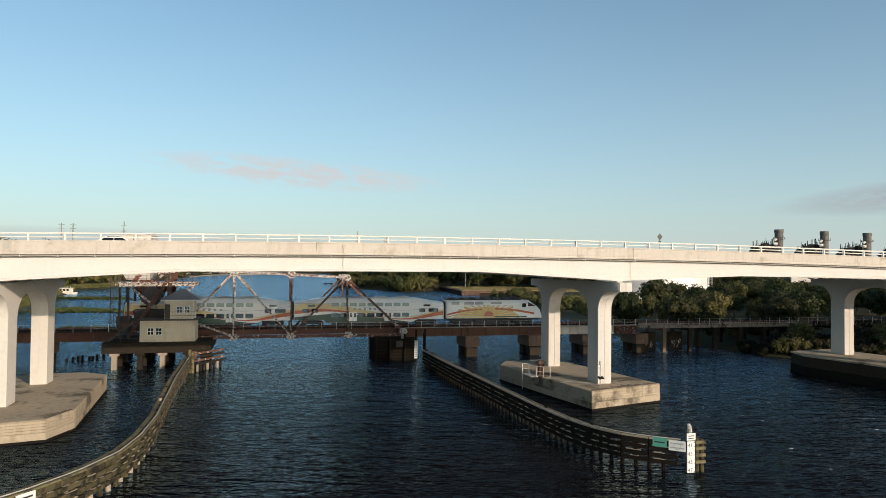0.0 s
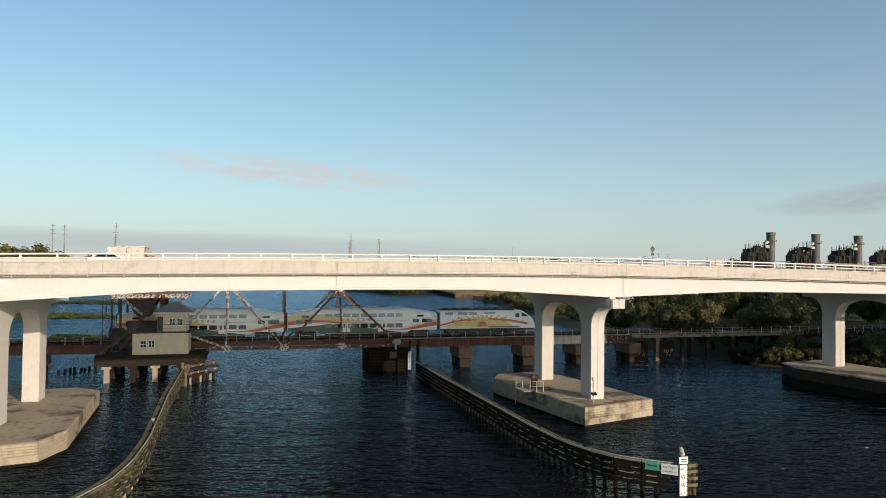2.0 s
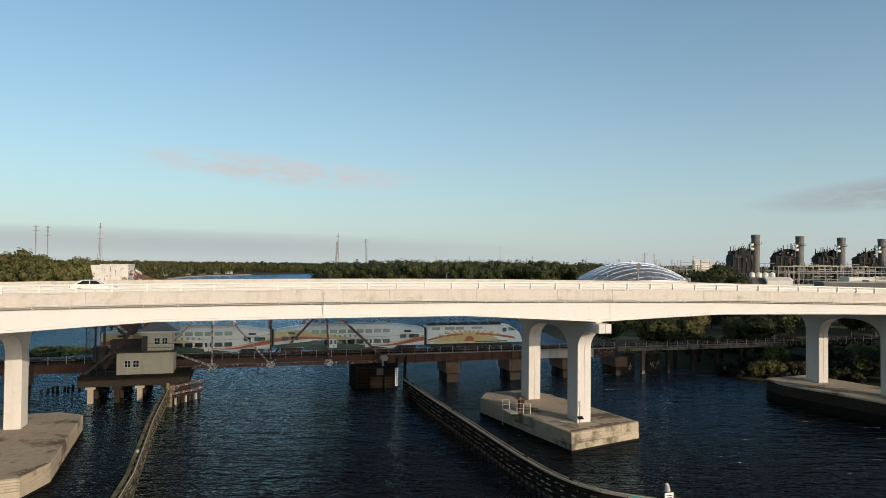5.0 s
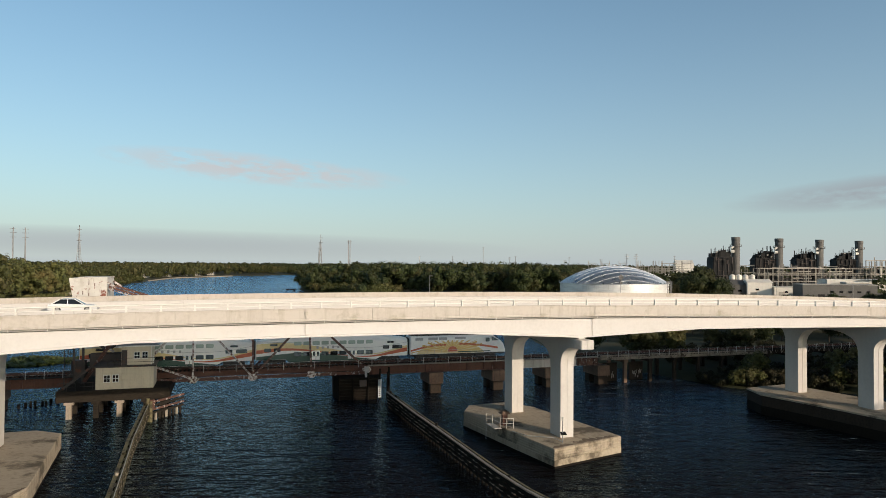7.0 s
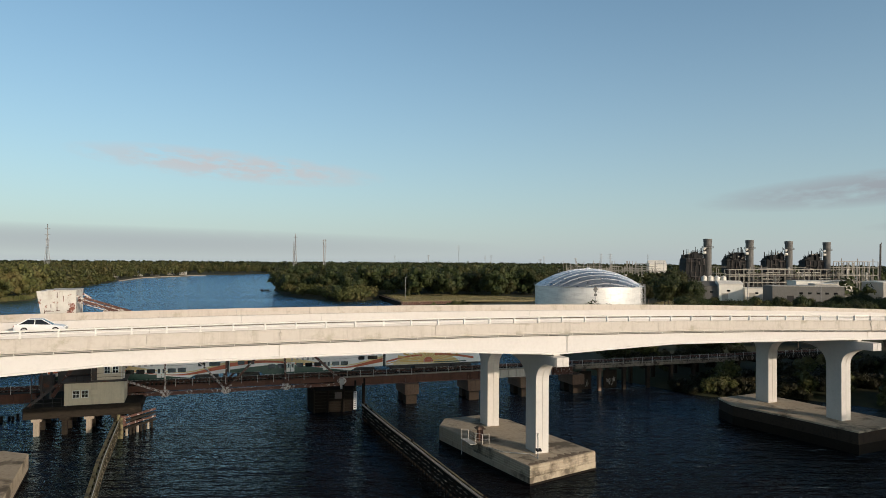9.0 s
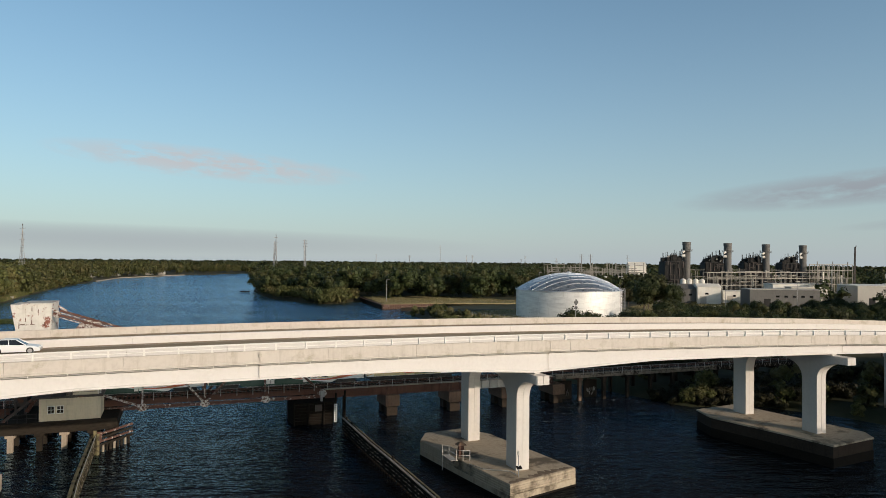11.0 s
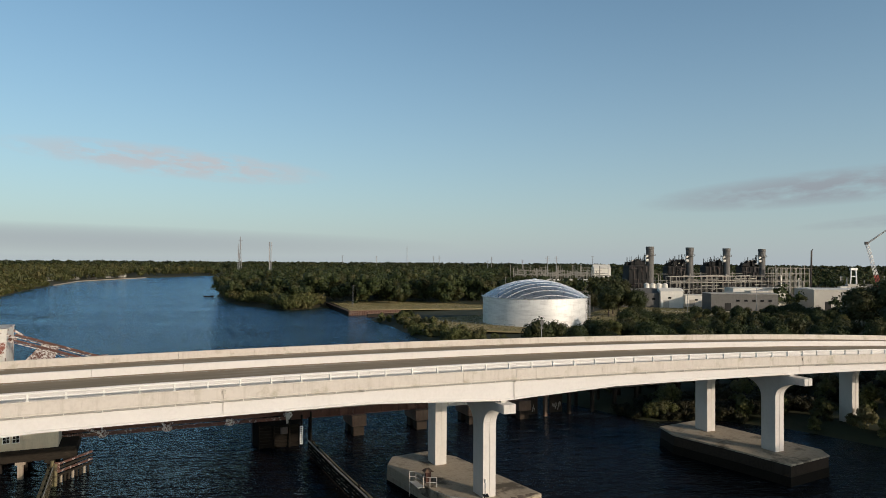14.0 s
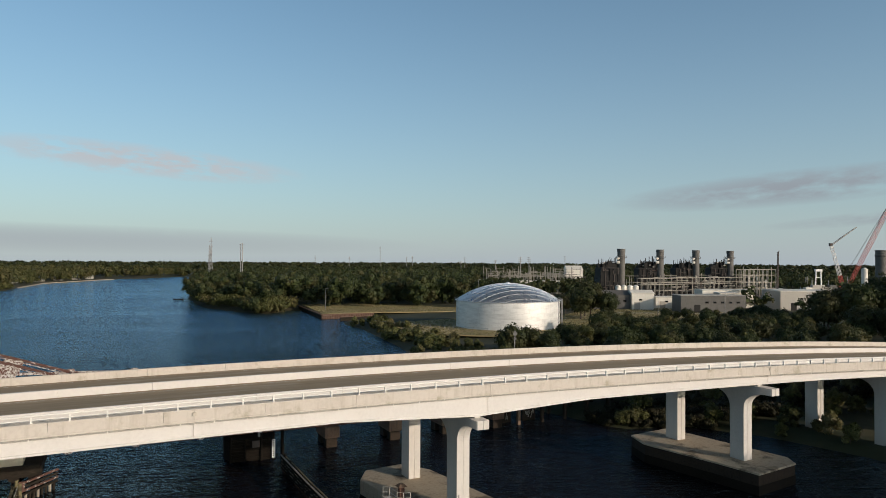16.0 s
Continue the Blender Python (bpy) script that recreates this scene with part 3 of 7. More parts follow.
def parapet(name, v0, v1, z0, z1, m, label, lip=0.0):
    u = U0
    while u < U1 - 1:
        e = min(u + JOINT, U1)
        g = G()
        a, b = u + 0.012, e - 0.012
        mid = (a + b) / 2
        rings = []
        for s in (a, mid, b):
            zb, zt = deck_z(s) + z0 + rise(v0), deck_z(s) + z1 + rise(v0)
            ring = [(v0, zb), (v0, zt - 0.04), (v0 + 0.04, zt), (v1 - 0.04, zt), (v1, zt - 0.04), (v1, zb)]
            if lip:
                ring = [(v0 - lip, zb), (v0 - lip, zb + 0.14), (v0, zb + 0.20), (v0, zt - 0.16), (v0 - 0.05, zt - 0.14), (v0 - 0.05, zt - 0.03), (v0 - 0.02, zt), (v1 - 0.04, zt), (v1, zt - 0.04), (v1, zb)]
            rings.append([(s, *p) for p in ring])
        g.loft(rings)
        part(name, g, m, bridge)
        u = e


parapet("parapet_panel", EDGE, EDGE + 0.3, 0.0, 1.24, CONC_PARAPET, "", 0.05)
parapet("traffic_barrier_panel", INNER, INNER + 0.28, 0.42, 1.22, CONC_WHITE, "")
parapet("median_barrier_panel", MEDIAN, MEDIAN + 0.42, 0.42, 1.24, CONC_WHITE, "")
parapet("far_parapet_panel", FAR, FAR + 0.3, 0.0, 1.30, CONC_PARAPET, "")
# pedestrian railing on the parapet
us = np.arange(-118, 210, 2.9)
base = G()
base.box(0, 0.14, 0, 0.26, 0, 0.66)
base.box(-0.05, 0.19, -0.02, 0.28, 0, 0.03)
post_mesh = base.mesh("railing_post")
post_mesh.materials.append(RAIL_WHITE)
for u in us:
    ob = new("railing_post", post_mesh)
    ob.parent = bridge
    o = ORIGIN[bridge]
    ob.location = (u - o[0], EDGE + 0.01 - o[1], deck_z(u) + 1.235 - o[2])
for u0, u1 in zip(us, us[1:]):
    for h, r in ((1.86, 0.085), (1.52, 0.05)):
        g = G()
        g.cyl((u0 + 0.012, EDGE + 0.13, deck_z(u0) + h), (u1 + 0.008, EDGE + 0.13, deck_z(u1) + h), r, n=8)
        part("rail_pipe", g, RAIL_WHITE, bridge)
# conduit slung under the parapet, with hangers
g = G()
cs = list(np.arange(-110, 200, 6.0))
for a, b in zip(cs, cs[1:]):
    g.cyl((a, 68.12, deck_z(a) - 0.13), (b, 68.12, deck_z(b) - 0.13), 0.05, n=8)
part("conduit", g, PIPE_GREY, bridge, "thin grey conduit pipe below the parapet")
for a in np.arange(-110, 200, 3.0):
    g = G()
    g.box(a - 0.04, a + 0.04, 68.05, 68.51, deck_z(a) - 0.24, deck_z(a) - 0.18)
    g.box(a - 0.03, a + 0.03, 68.05, 68.09, deck_z(a) - 0.2, deck_z(a) + 0.02)
    part("conduit_hanger", g, RAIL_WHITE, bridge)
# down pipes and junction boxes at the movement joints
for u in (8.2, 39.6, 85.0):
    g = G()
    zt = deck_z(u)
    g.tube([(u, 67.82, zt + 1.3), (u, 67.82, zt - 0.1), (u, 68.4, zt - 0.3), (u, 68.36, girder_bottom(u) + 0.1)], 0.024)
    if u != 39.6:
        g.box(u - 0.16, u + 0.16, 67.74, 67.86, zt + 0.62, zt + 0.95)
    part("down_pipe", g, CONC_PARAPET, bridge, "thin pale drain pipe at a joint")
for u in (-21.0,):
    g = G()
    g.bevel_box(u - 0.22, u + 0.22, 67.76, 67.87, deck_z(u) + 0.55, deck_z(u) + 0.98, 0.02)
    part("junction_box", g, PIPE_GREY, bridge)


def pier_outline(top, foot, inset, near, far, reach):
    """The pier seen along the bridge: two columns that flare into one cap."""
    n0, n1, f0, f1 = near[0] + inset, near[1] - inset, far[0] + inset, far[1] - inset
    cap0, cap1, soffit = 68.0 + inset - reach, far[1] + 3.9 - inset, top - 0.95
    tip = near[0] - 2.15 - reach * 0.7
    pts = [(n0, foot), (n0, soffit - 2.3)]
    for k in range(1, 13):
        a = math.pi / 2 * k / 12
        pts.append((n0 - (n0 - tip) * (1 - math.cos(a)), soffit - 2.3 + 2.3 * math.sin(a)))
    pts += [(cap0, soffit + 0.02), (cap0, top), (cap1, top), (cap1, soffit + 0.02)]
    for k in range(11, -1, -1):
        a = math.pi / 2 * k / 12
        pts.append((f1 + 2.4 * (1 - math.cos(a)), soffit - 2.3 + 2.3 * math.sin(a)))
    pts += [(f1, foot), (f0, foot), (f0, soffit - 2.9)]
    mid, half = (n1 + f0) / 2, (f0 - n1) / 2
    for k in range(1, 24):
        a = math.pi * k / 24
        pts.append((mid + half * math.copysign(abs(math.cos(a)) ** 0.75, math.cos(a)), soffit - 2.9 + 2.85 * math.sin(a) ** 0.8))
    pts += [(n1, soffit - 2.9), (n1, foot)]
    return pts


def pier(u, foot, label, near=(71.75, 74.2), far=(84.3, 86.8), reach=0.0):
    top = girder_bottom(u) - 0.18
    p = thing("bridge_pier", (u, 79.2, foot), label, "bridge pier", "piers of the highway bridge", kind="structure")
    for x0, x1, inset in ((u - 0.82, u - 0.03, 0.0), (u - 0.03, u + 0.03, 0.04), (u + 0.03, u + 0.82, 0.0)):
        g = G()
        out = pier_outline(top, foot, inset, near, far, reach)
        g.loft([[(x0, *q) for q in out], [(x1, *q) for q in out]])
        part("pier_frame", g, CONC_COL, p)
    for a, b in ((-1.0, -0.02), (0.02, 1.0)):
        g = G()
        g.bevel_box(u + a * 0.75, u + b * 0.75, 67.85 - reach, 69.5 - reach, top - 0.97, top + 0.02, 0.03)
        part("cap_end_block", g, CONC_COL, p)
    for v in (68.55, 72.9 + 0.3, 77.9, 82.6, 87.3, 90.2):
        g = G()
        g.box(u - 0.35, u + 0.35, v - 0.25, v + 0.25, top, top + 0.17)
        part("bearing", g, CONC_DARK, p)
    return p


pier(PIERS[0], -1.5, "white concrete pier with two columns and an arched cap")
pier(PIERS[1], 1.9, "white concrete pier with two columns on a low concrete footing", reach=0.9)
pier(PIERS[2], 2.1, "white concrete pier with two columns and a small service gantry beside it", (71.65, 74.2), (85.5, 88.0), 0.9)
pier(PIERS[3], 2.95, "white concrete pier with two columns standing by the overgrown bank", (70.35, 72.75), (83.0, 85.5), 2.1)
for u in PIERS[4:]:
    pier(u, 0.6, "white concrete pier with two columns on the wooded bank", (70.35, 72.75), (83.0, 85.5), 2.1)

FOOTINGS = (
    ("broad concrete footing with stained top in the river", 1.9, [(-17.0, 90.5), (-15.6, 69.5), (-16.9, 65.4), (-20.2, 64.6), (-26.0, 64.6), (-29.0, 68.0), (-29.4, 88.0), (-26.0, 92.5), (-20.0, 92.8)]),
    ("tan concrete footing with a dark stained edge in the river", 2.1, [(34.5, 67.4), (44.5, 70.4), (43.4, 78.0), (41.8, 88.3), (39.1, 92.5), (33.5, 91.7), (31.5, 88.1), (33.1, 76.5)]),
    ("concrete footing half in shade beside the bank", 2.95, [(79.4, 65.1), (88.4, 66.4), (90.0, 68.9), (89.2, 74.3), (87.0, 89.9), (78.1, 88.7), (76.4, 83.8), (78.5, 71.9)]),
)
for (label, z, poly) in FOOTINGS:
    c = (sum(p[0] for p in poly) / len(poly), sum(p[1] for p in poly) / len(poly))
    g = G()
    shrink = lambda k: [(c[0] + (x - c[0]) * k, c[1] + (y - c[1]) * k) for x, y in poly]
    n = len(poly)
    low = z * 0.42 if z < 2.5 else z - 0.22
    lifts = [(low, 1.0), (low + 0.03, 0.996), (z - 0.07, 0.996), (z, 0.988)]
    if z < 2.5:
        lifts = [(low, 1.0)]
        for k in range(4):
            a, b = low + 0.05 + (z - 0.15 - low) * k / 4, low + 0.05 + (z - 0.15 - low) * (k + 1) / 4
            lifts += [(a, 0.991), (a + 0.03, 0.9985 - 0.001 * (k % 2)), (b - 0.03, 0.9985 - 0.001 * (k % 2)), (b, 0.991)]
        lifts += [(z - 0.07, 0.998), (z, 0.990)]
    rings = [[(x, y, zz) for x, y in shrink(k)] for zz, k in lifts]
    wet = [[(x, y, zz) for x, y in shrink(0.985 if z > 2.5 else 1.0)] for zz in (-2.5, low)]
    if (poly[1][0] - poly[0][0]) * (poly[2][1] - poly[1][1]) - (poly[1][1] - poly[0][1]) * (poly[2][0] - poly[1][0]) < 0:
        rings, wet = [r[::-1] for r in rings], [r[::-1] for r in wet]
    g.loft(rings)
    ft = thing("pier_footing", (c[0], c[1], 0), label, "pier footing", "footings of the bridge piers", "structure")
    part("block", g, CONC_FOOT, ft)
    g = G()
    g.loft(wet)
    # the third footing's sides get their shade as a near-black colour
    part("base_course", g, CONC_DIM if z > 2.5 else CONC_FOOT, ft)
    g = G()
    # thin tide line; on the third footing raised high to paint its shade
    band = [[(x, y, zz) for x, y in shrink(0.993 if z > 2.5 else 1.004)] for zz in (-2.5, 1.25 if z > 2.5 else 0.22)]
    g.loft(band if wet[0][0][:2] == tuple(shrink(0.985 if z > 2.5 else 1.0)[0]) else [r[::-1] for r in band])
    part("tide_band", g, TIMBER_BLACK, ft, "black band at the water line")

# dark growth along the sunny edges of two footing tops
for (label, z, poly), (i, j), deep in ((FOOTINGS[1], (0, 1), 1.5), (FOOTINGS[0], (1, 2), 1.1), (FOOTINGS[0], (3, 4), 1.3)):
    srnd = random.Random(i + 17)
    p, q = Vector((*poly[i], 0)), Vector((*poly[j], 0))
    c = Vector((sum(v[0] for v in poly) / len(poly), sum(v[1] for v in poly) / len(poly), 0))
    n = Vector((-(q - p).y, (q - p).x, 0)).normalized()
    n = n if (c - p).dot(n) > 0 else -n
    p, q = p.lerp(c, 0.02), q.lerp(c, 0.02)
    m = 26
    edge = [p.lerp(q, 0.01 + 0.98 * k / m) for k in range(m + 1)]
    back = [e + n * deep * srnd.uniform(0.25, 1.0) * (0.35 + 0.65 * math.sin(math.pi * k / m)) for k, e in enumerate(edge)]
    g = G()
    g.loft([[(e.x, e.y, z - 0.01), (e.x, e.y, z + 0.006), (b.x, b.y, z + 0.006), (b.x, b.y, z - 0.01)] for e, b in zip(edge, back)])
    single("stain_patch", g, FOOT_GROWTH, (p.x, p.y, z), "dark patch of growth on the footing's edge", "stain", "stains on the footings", kind="structure")

# marker sign on the far parapet
sg = thing("road_sign", (58.0, 92.15, deck_z(58) + 1.7), "diamond road sign on a post at the far parapet", "road sign")
g = G()
zt = deck_z(58) + 1.7
g.box(57.96, 58.04, 92.11, 92.19, zt, zt + 2.3)
part("post", g, POLE_GREY, sg)
g = G()
g.loft([[(58, y, zt + 1.75), (58.42, y, zt + 2.3), (58, y, zt + 2.85), (57.58, y, zt + 2.3)] for y in (92.05, 92.08)])
part("panel", g, SIGN_YELLOW, sg, "dark diamond panel")
g = G()
g.box(57.75, 58.25, 92.05, 92.08, zt + 1.3, zt + 1.68)
part("plate", g, SIGN_YELLOW, sg)

# ---- railway bascule bridge ----
NEAR_T, FAR_T = 113.1, 119.5
RAIL_Z = 5.25
rail_bridge = thing("railway_bridge", (10, 116.3, 0), "old rusted steel bascule railway bridge on concrete piers", "railway bridge", kind="structure")


def lattice_member(g, p, q, w, d):
    """A built-up steel member: two channels joined by lacing bars."""
    p, q = Vector(p), Vector(q)
    ax = (q - p).normalized()
    side = Vector((0, 1, 0))
    up = ax.cross(side).normalized()
    for s in (-1, 1):
        o = side * s * d / 2
        g.beam(p + o, q + o, 0.07, w, up)
        for e in (-1, 1):
            o2 = side * (s * d / 2 - s * 0.06) + up * e * (w / 2 - 0.02)
            g.beam(p + o2, q + o2, 0.14, 0.04, up)
    n = max(2, int((q - p).length / (d * 1.3)))
    for k in range(n):
        a, b = p + (q - p) * (k / n), p + (q - p) * ((k + 1) / n)
        for e in (-1, 1):
            s = 1 if k % 2 else -1
            o = up * e * (w / 2 - 0.02)
            g.beam(a + o - side * s * d / 2, b + o + side * s * d / 2, 0.07, 0.03, up)


TRUSS = dict(b0=(-12.6, 3.9), b1=(-3.5, 3.85), b2=(5.3, 3.9), b3=(14.4, 3.95), b4=(23.4, 4.4), t0=(-12.6, 14.25), t1=(-3.55, 14.0), t2=(5.3, 13.6), t3=(13.95, 13.2))
MEMBERS = (
    ("t0", "t1", 0.34, STEEL_PAINT), ("t1", "t2", 0.34, STEEL_PAINT), ("t2", "t3", 0.34, STEEL_PAINT),
    ("t3", "b4", 0.36, STEEL_RUST), ("t1", "b1", 0.26, STEEL_PAINT), ("t2", "b2", 0.26, STEEL_RUST), ("t3", "b3", 0.26, STEEL_RUST),
    ("t1", "b2", 0.26, STEEL_PAINT), ("t3", "b2", 0.30, STEEL_RUST), ("t1", "b0", 0.32, STEEL_PAINT),
)
for v in (NEAR_T, FAR_T):
    for a, b, w, m in MEMBERS:
        (ua, za), (ub, zb) = TRUSS[a], TRUSS[b]
        g = G()
        lattice_member(g, (ua, v, za), (ub, v, zb), w, 0.32)
        part("truss_member", g, m, rail_bridge, "latticed steel member with peeling paint")
    g = G()
    g.box(-13, 23.6, v - 0.22, v + 0.22, 3.62, 4.12)
    part("bottom_chord", g, STEEL_RUST, rail_bridge, "rusted lower chord with flaking white paint")
    for k in TRUSS:
        u, z = TRUSS[k]
        g = G()
        for s in (-0.26, 0.26):
            g.loft([[(u - 0.75, y, z - 0.1), (u - 0.35, y, z - 0.5), (u + 0.35, y, z - 0.5), (u + 0.75, y, z - 0.1), (u + 0.45, y, z + 0.5), (u - 0.45, y, z + 0.5)] for y in (v + s - 0.02, v + s + 0.02)])
        part("gusset_plate", g, STEEL_PAINT, rail_bridge)
for k in ("t1", "t2", "t3"):
    u, z = TRUSS[k]
    g = G()
    lattice_member(g, (u, NEAR_T, z), (u + 0.01, FAR_T, z), 0.35, 0.3)
    g.beam((u, NEAR_T, z - 0.2), (u, (NEAR_T + FAR_T) / 2, z - 1.3), 0.15)
    g.beam((u, FAR_T, z - 0.2), (u, (NEAR_T + FAR_T) / 2, z - 1.3), 0.15)
    part("cross_strut", g, STEEL_PAINT, rail_bridge)
for a, b in (("t1", "t2"), ("t2", "t3")):
    g = G()
    (ua, za), (ub, zb) = TRUSS[a], TRUSS[b]
    g.beam((ua, NEAR_T, za), (ub, FAR_T, zb), 0.16)
    g.beam((ua, FAR_T, za), (ub, NEAR_T, zb), 0.16)
    part("wind_brace", g, STEEL_RUST, rail_bridge)
for v in (114.0, 118.2):
    g = G()
    g.box(-14, 23.8, v - 0.15, v + 0.15, 4.12, 4.95)
    for u in np.arange(-13, 23.5, 1.5):
        g.box(u - 0.03, u + 0.03, v - 0.24, v - 0.15, 4.14, 4.93)
    part("floor_stringer", g, STEEL_BROWN, rail_bridge)
for u in (-3.5, 5.3, 14.4, 23.0):
    g = G()
    g.box(u - 0.2, u + 0.2, NEAR_T + 0.22, FAR_T - 0.22, 3.7, 4.8)
    part("floor_beam", g, STEEL_BROWN, rail_bridge)

# approach girders: brown beside the lift span, then one pale length, then a low concrete trestle
def girder_span(u0, u1, z0, z1, m, label):
    for v in (113.5, 118.8):
        g = G()
        g.box(u0 + 0.05, u1 - 0.05, v - 0.03, v + 0.03, z0, z1)
        for z in (z0, z1 - 0.06):
            g.box(u0 + 0.05, u1 - 0.05, v - 0.24, v + 0.24, z, z + 0.06)
        for u in np.arange(u0 + 0.4, u1, 1.55):
            g.box(u - 0.04, u + 0.04, v - 0.2, v + 0.2, z0 + 0.06, z1 - 0.06)
        part("plate_girder", g, m, rail_bridge, label)


for u0, u1, m, l in ((23.9, 34.4, STEEL_BROWN, "rust-brown plate girder"), (34.4, 45.8, STEEL_BROWN, "rust-brown plate girder"), (45.8, 51.6, STEEL_BROWN, "rust-brown plate girder"), (51.6, 62.2, STEEL_LIGHT, "pale weathered plate girder"), (62.2, 66.6, STEEL_RUST, "patchy rusted plate girder"),
                     (-30.0, -20.5, STEEL_BROWN, ""), (-41.0, -30.0, STEEL_BROWN, ""), (-52.0, -41.0, STEEL_BROWN, ""), (-63.0, -52.0, STEEL_BROWN, ""), (-74.0, -63.0, STEEL_BROWN, ""), (-85, -74, STEEL_BROWN, "")):
    girder_span(u0, u1, 3.45, 4.85, m, l)
for u in (35.2, 46.6, 56.7, 67.2, -30.0, -41.0, -52.0, -63.0, -74.0):
    p = thing("railway_pier", (u, 115.1, 0), "stained brown concrete railway pier", "pier", "railway piers", "structure")
    h = 1.25 if u > 0 else 1.0
    g = G()
    g.bevel_box(u - h, u + h, 112.4, 117.9, 1.6, 3.42, 0.06)
    part("pier_head", g, CONC_OLD, p)
    for v in (113.5, 116.8):
        g = G()
        g.bevel_box(u - h + 0.3, u + h - 0.3, v - 0.8, v + 0.8, -3, 1.61, 0.05)
        part("pier_shaft", g, CONC_DIM, p)
    for d in (-0.6, 0.6):
        g = G()
        g.box(u + d - 0.25, u + d + 0.25, 113.3, 113.8, 3.42, 3.5)
        part("bearing", g, STEEL_DARK, p)
for i, u in enumerate(np.arange(66.8, 132, 5.4)):
    g = G()
    g.box(u + 0.02, u + 5.38, 113.0, 119.3, 4.30, 4.95)
    g.box(u + 0.02, u + 5.38, 112.88, 113.15, 4.42, 5.12)
    g.box(u + 0.02, u + 5.38, 112.80, 113.15, 5.12, 5.22)
    # shade is coloured into the farther spans and bents
    part("trestle_slab", g, CONC_GREY if i < 7 else CONC_DIM, rail_bridge, "low weathered concrete trestle span")
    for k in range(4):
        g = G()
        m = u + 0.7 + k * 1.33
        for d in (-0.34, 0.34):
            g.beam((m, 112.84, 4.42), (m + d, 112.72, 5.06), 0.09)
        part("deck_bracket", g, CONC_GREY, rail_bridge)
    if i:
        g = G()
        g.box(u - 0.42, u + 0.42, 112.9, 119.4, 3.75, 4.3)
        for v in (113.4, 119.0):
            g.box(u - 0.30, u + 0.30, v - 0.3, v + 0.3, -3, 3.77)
        part("trestle_bent", g, CONC_OLD if i < 2 else CONC_DIM, rail_bridge, "weathered concrete bent")
for u in (69.0, 74.6):
    g = G()
    g.box(u, u + 2.9, 115.6, 115.9, -2, 3.4)
    wall = part("infill_wall", g, CONC_DIM, rail_bridge, "dark wall under the trestle with pale painted scrawl")
    rr = random.Random(int(u * 10))
    for k in range(11):
        g = G()
        a, z = u + rr.uniform(0.3, 2.4), rr.uniform(0.4, 1.7)
        g.beam((a, 115.57, z), (a + rr.uniform(-0.15, 0.25), 115.57, z + rr.uniform(0.4, 0.85)), 0.05, rr.uniform(0.1, 0.2), (0, 1, 0))
        part("scrawl_bar", g, CONC_PARAPET, wall)

# timber deck and rails
track = thing("railway_track", (10, 116.3, 4.9), "single railway track on dark timber sleepers", "railway track", kind="structure")
g = G()
for u in np.arange(-88, 132, 0.62):
    g.box(u, u + 0.26, 114.6, 118.0, 4.92, 5.10)
part("sleepers", g, TIMBER_DARK, track, "dark timber sleepers", kind="stuff")
for v in (115.58, 117.02):
    g = G()
    g.box(-88, 132, v - 0.07, v + 0.07, 5.10, 5.12)
    g.box(-88, 132, v - 0.015, v + 0.015, 5.12, 5.22)
    g.box(-88, 132, v - 0.035, v + 0.035, 5.22, 5.26)
    part("rail", g, STEEL_RUST, track)
for u0, u1 in ((-88, -20), (23.8, 66.6), (66.8, 130)):
    g = G()
    for k in range(5):
        g.box(u0, u1, 112.75 + k * 0.27, 113.0 + k * 0.27, 4.90, 4.96)
    part("walkway_board", g, TIMBER_PALE if u0 == 23.8 else TIMBER_DARK, track, "narrow plank walkway beside the track")
base = G()
base.box(-0.04, 0.04, -0.04, 0.04, 0, 1.15)
post_m = base.mesh("walkway_post")
post_m.materials.append(PIPE_GREY)
for u in list(np.arange(24.2, 130, 2.2)) + list(np.arange(-86, -20, 2.4)) + list(np.arange(-2, 23, 2.4)):
    ob = new("walkway_post", post_m)
    ob.parent = track
    o = ORIGIN[track]
    ob.location = (u - o[0], 112.7 - o[1], 4.9 - o[2])
for u0, u1 in ((-88, -20), (24, 130), (-2, 23)):
    g = G()
    for z in (5.45, 6.0):
        g.cyl((u0, 112.7, z), (u1, 112.7, z), 0.012, n=5)
    part("guard_cable", g, PIPE_GREY, track)

# bascule tower, counterweight and its arms
tower = thing("counterweight_tower", (-17, 116.3, 3), "bascule counterweight with peeling white paint and rust streaks", "counterweight", kind="")
g = G()
g.loft([[(u0, v0, z), (u1, v0, z), (u1, v1, z), (u0, v1, z)] for z, u0, u1, v0, v1 in ((12.7, -19.0, -15.7, 113.0, 119.6), (14.0, -19.7, -15.6, 112.9, 119.7), (19.35, -20.7, -15.6, 112.9, 119.7))])
part("block", g, CW_PAINT, tower, "tapered white block stained with rust")
g = G()
g.loft([[(u0, v0, z), (u1, v0, z), (u1, v1, z), (u0, v1, z)] for z, u0, u1, v0, v1 in ((9.2, -17.0, -15.6, 114.6, 118.0), (11.0, -17.6, -14.6, 113.8, 118.8), (12.68, -18.4, -15.0, 113.3, 119.3))])
part("hopper", g, STEEL_RUST, tower, "rusted tapering underside of the counterweight")
g = G()
for k in range(6):
    a = -19.6 + k * 0.78
    g.box(a - 0.03, a + 0.03, 112.86, 112.9, 14.2, 19.3)
part("seam", g, CW_PAINT, tower)
srnd = random.Random(8)
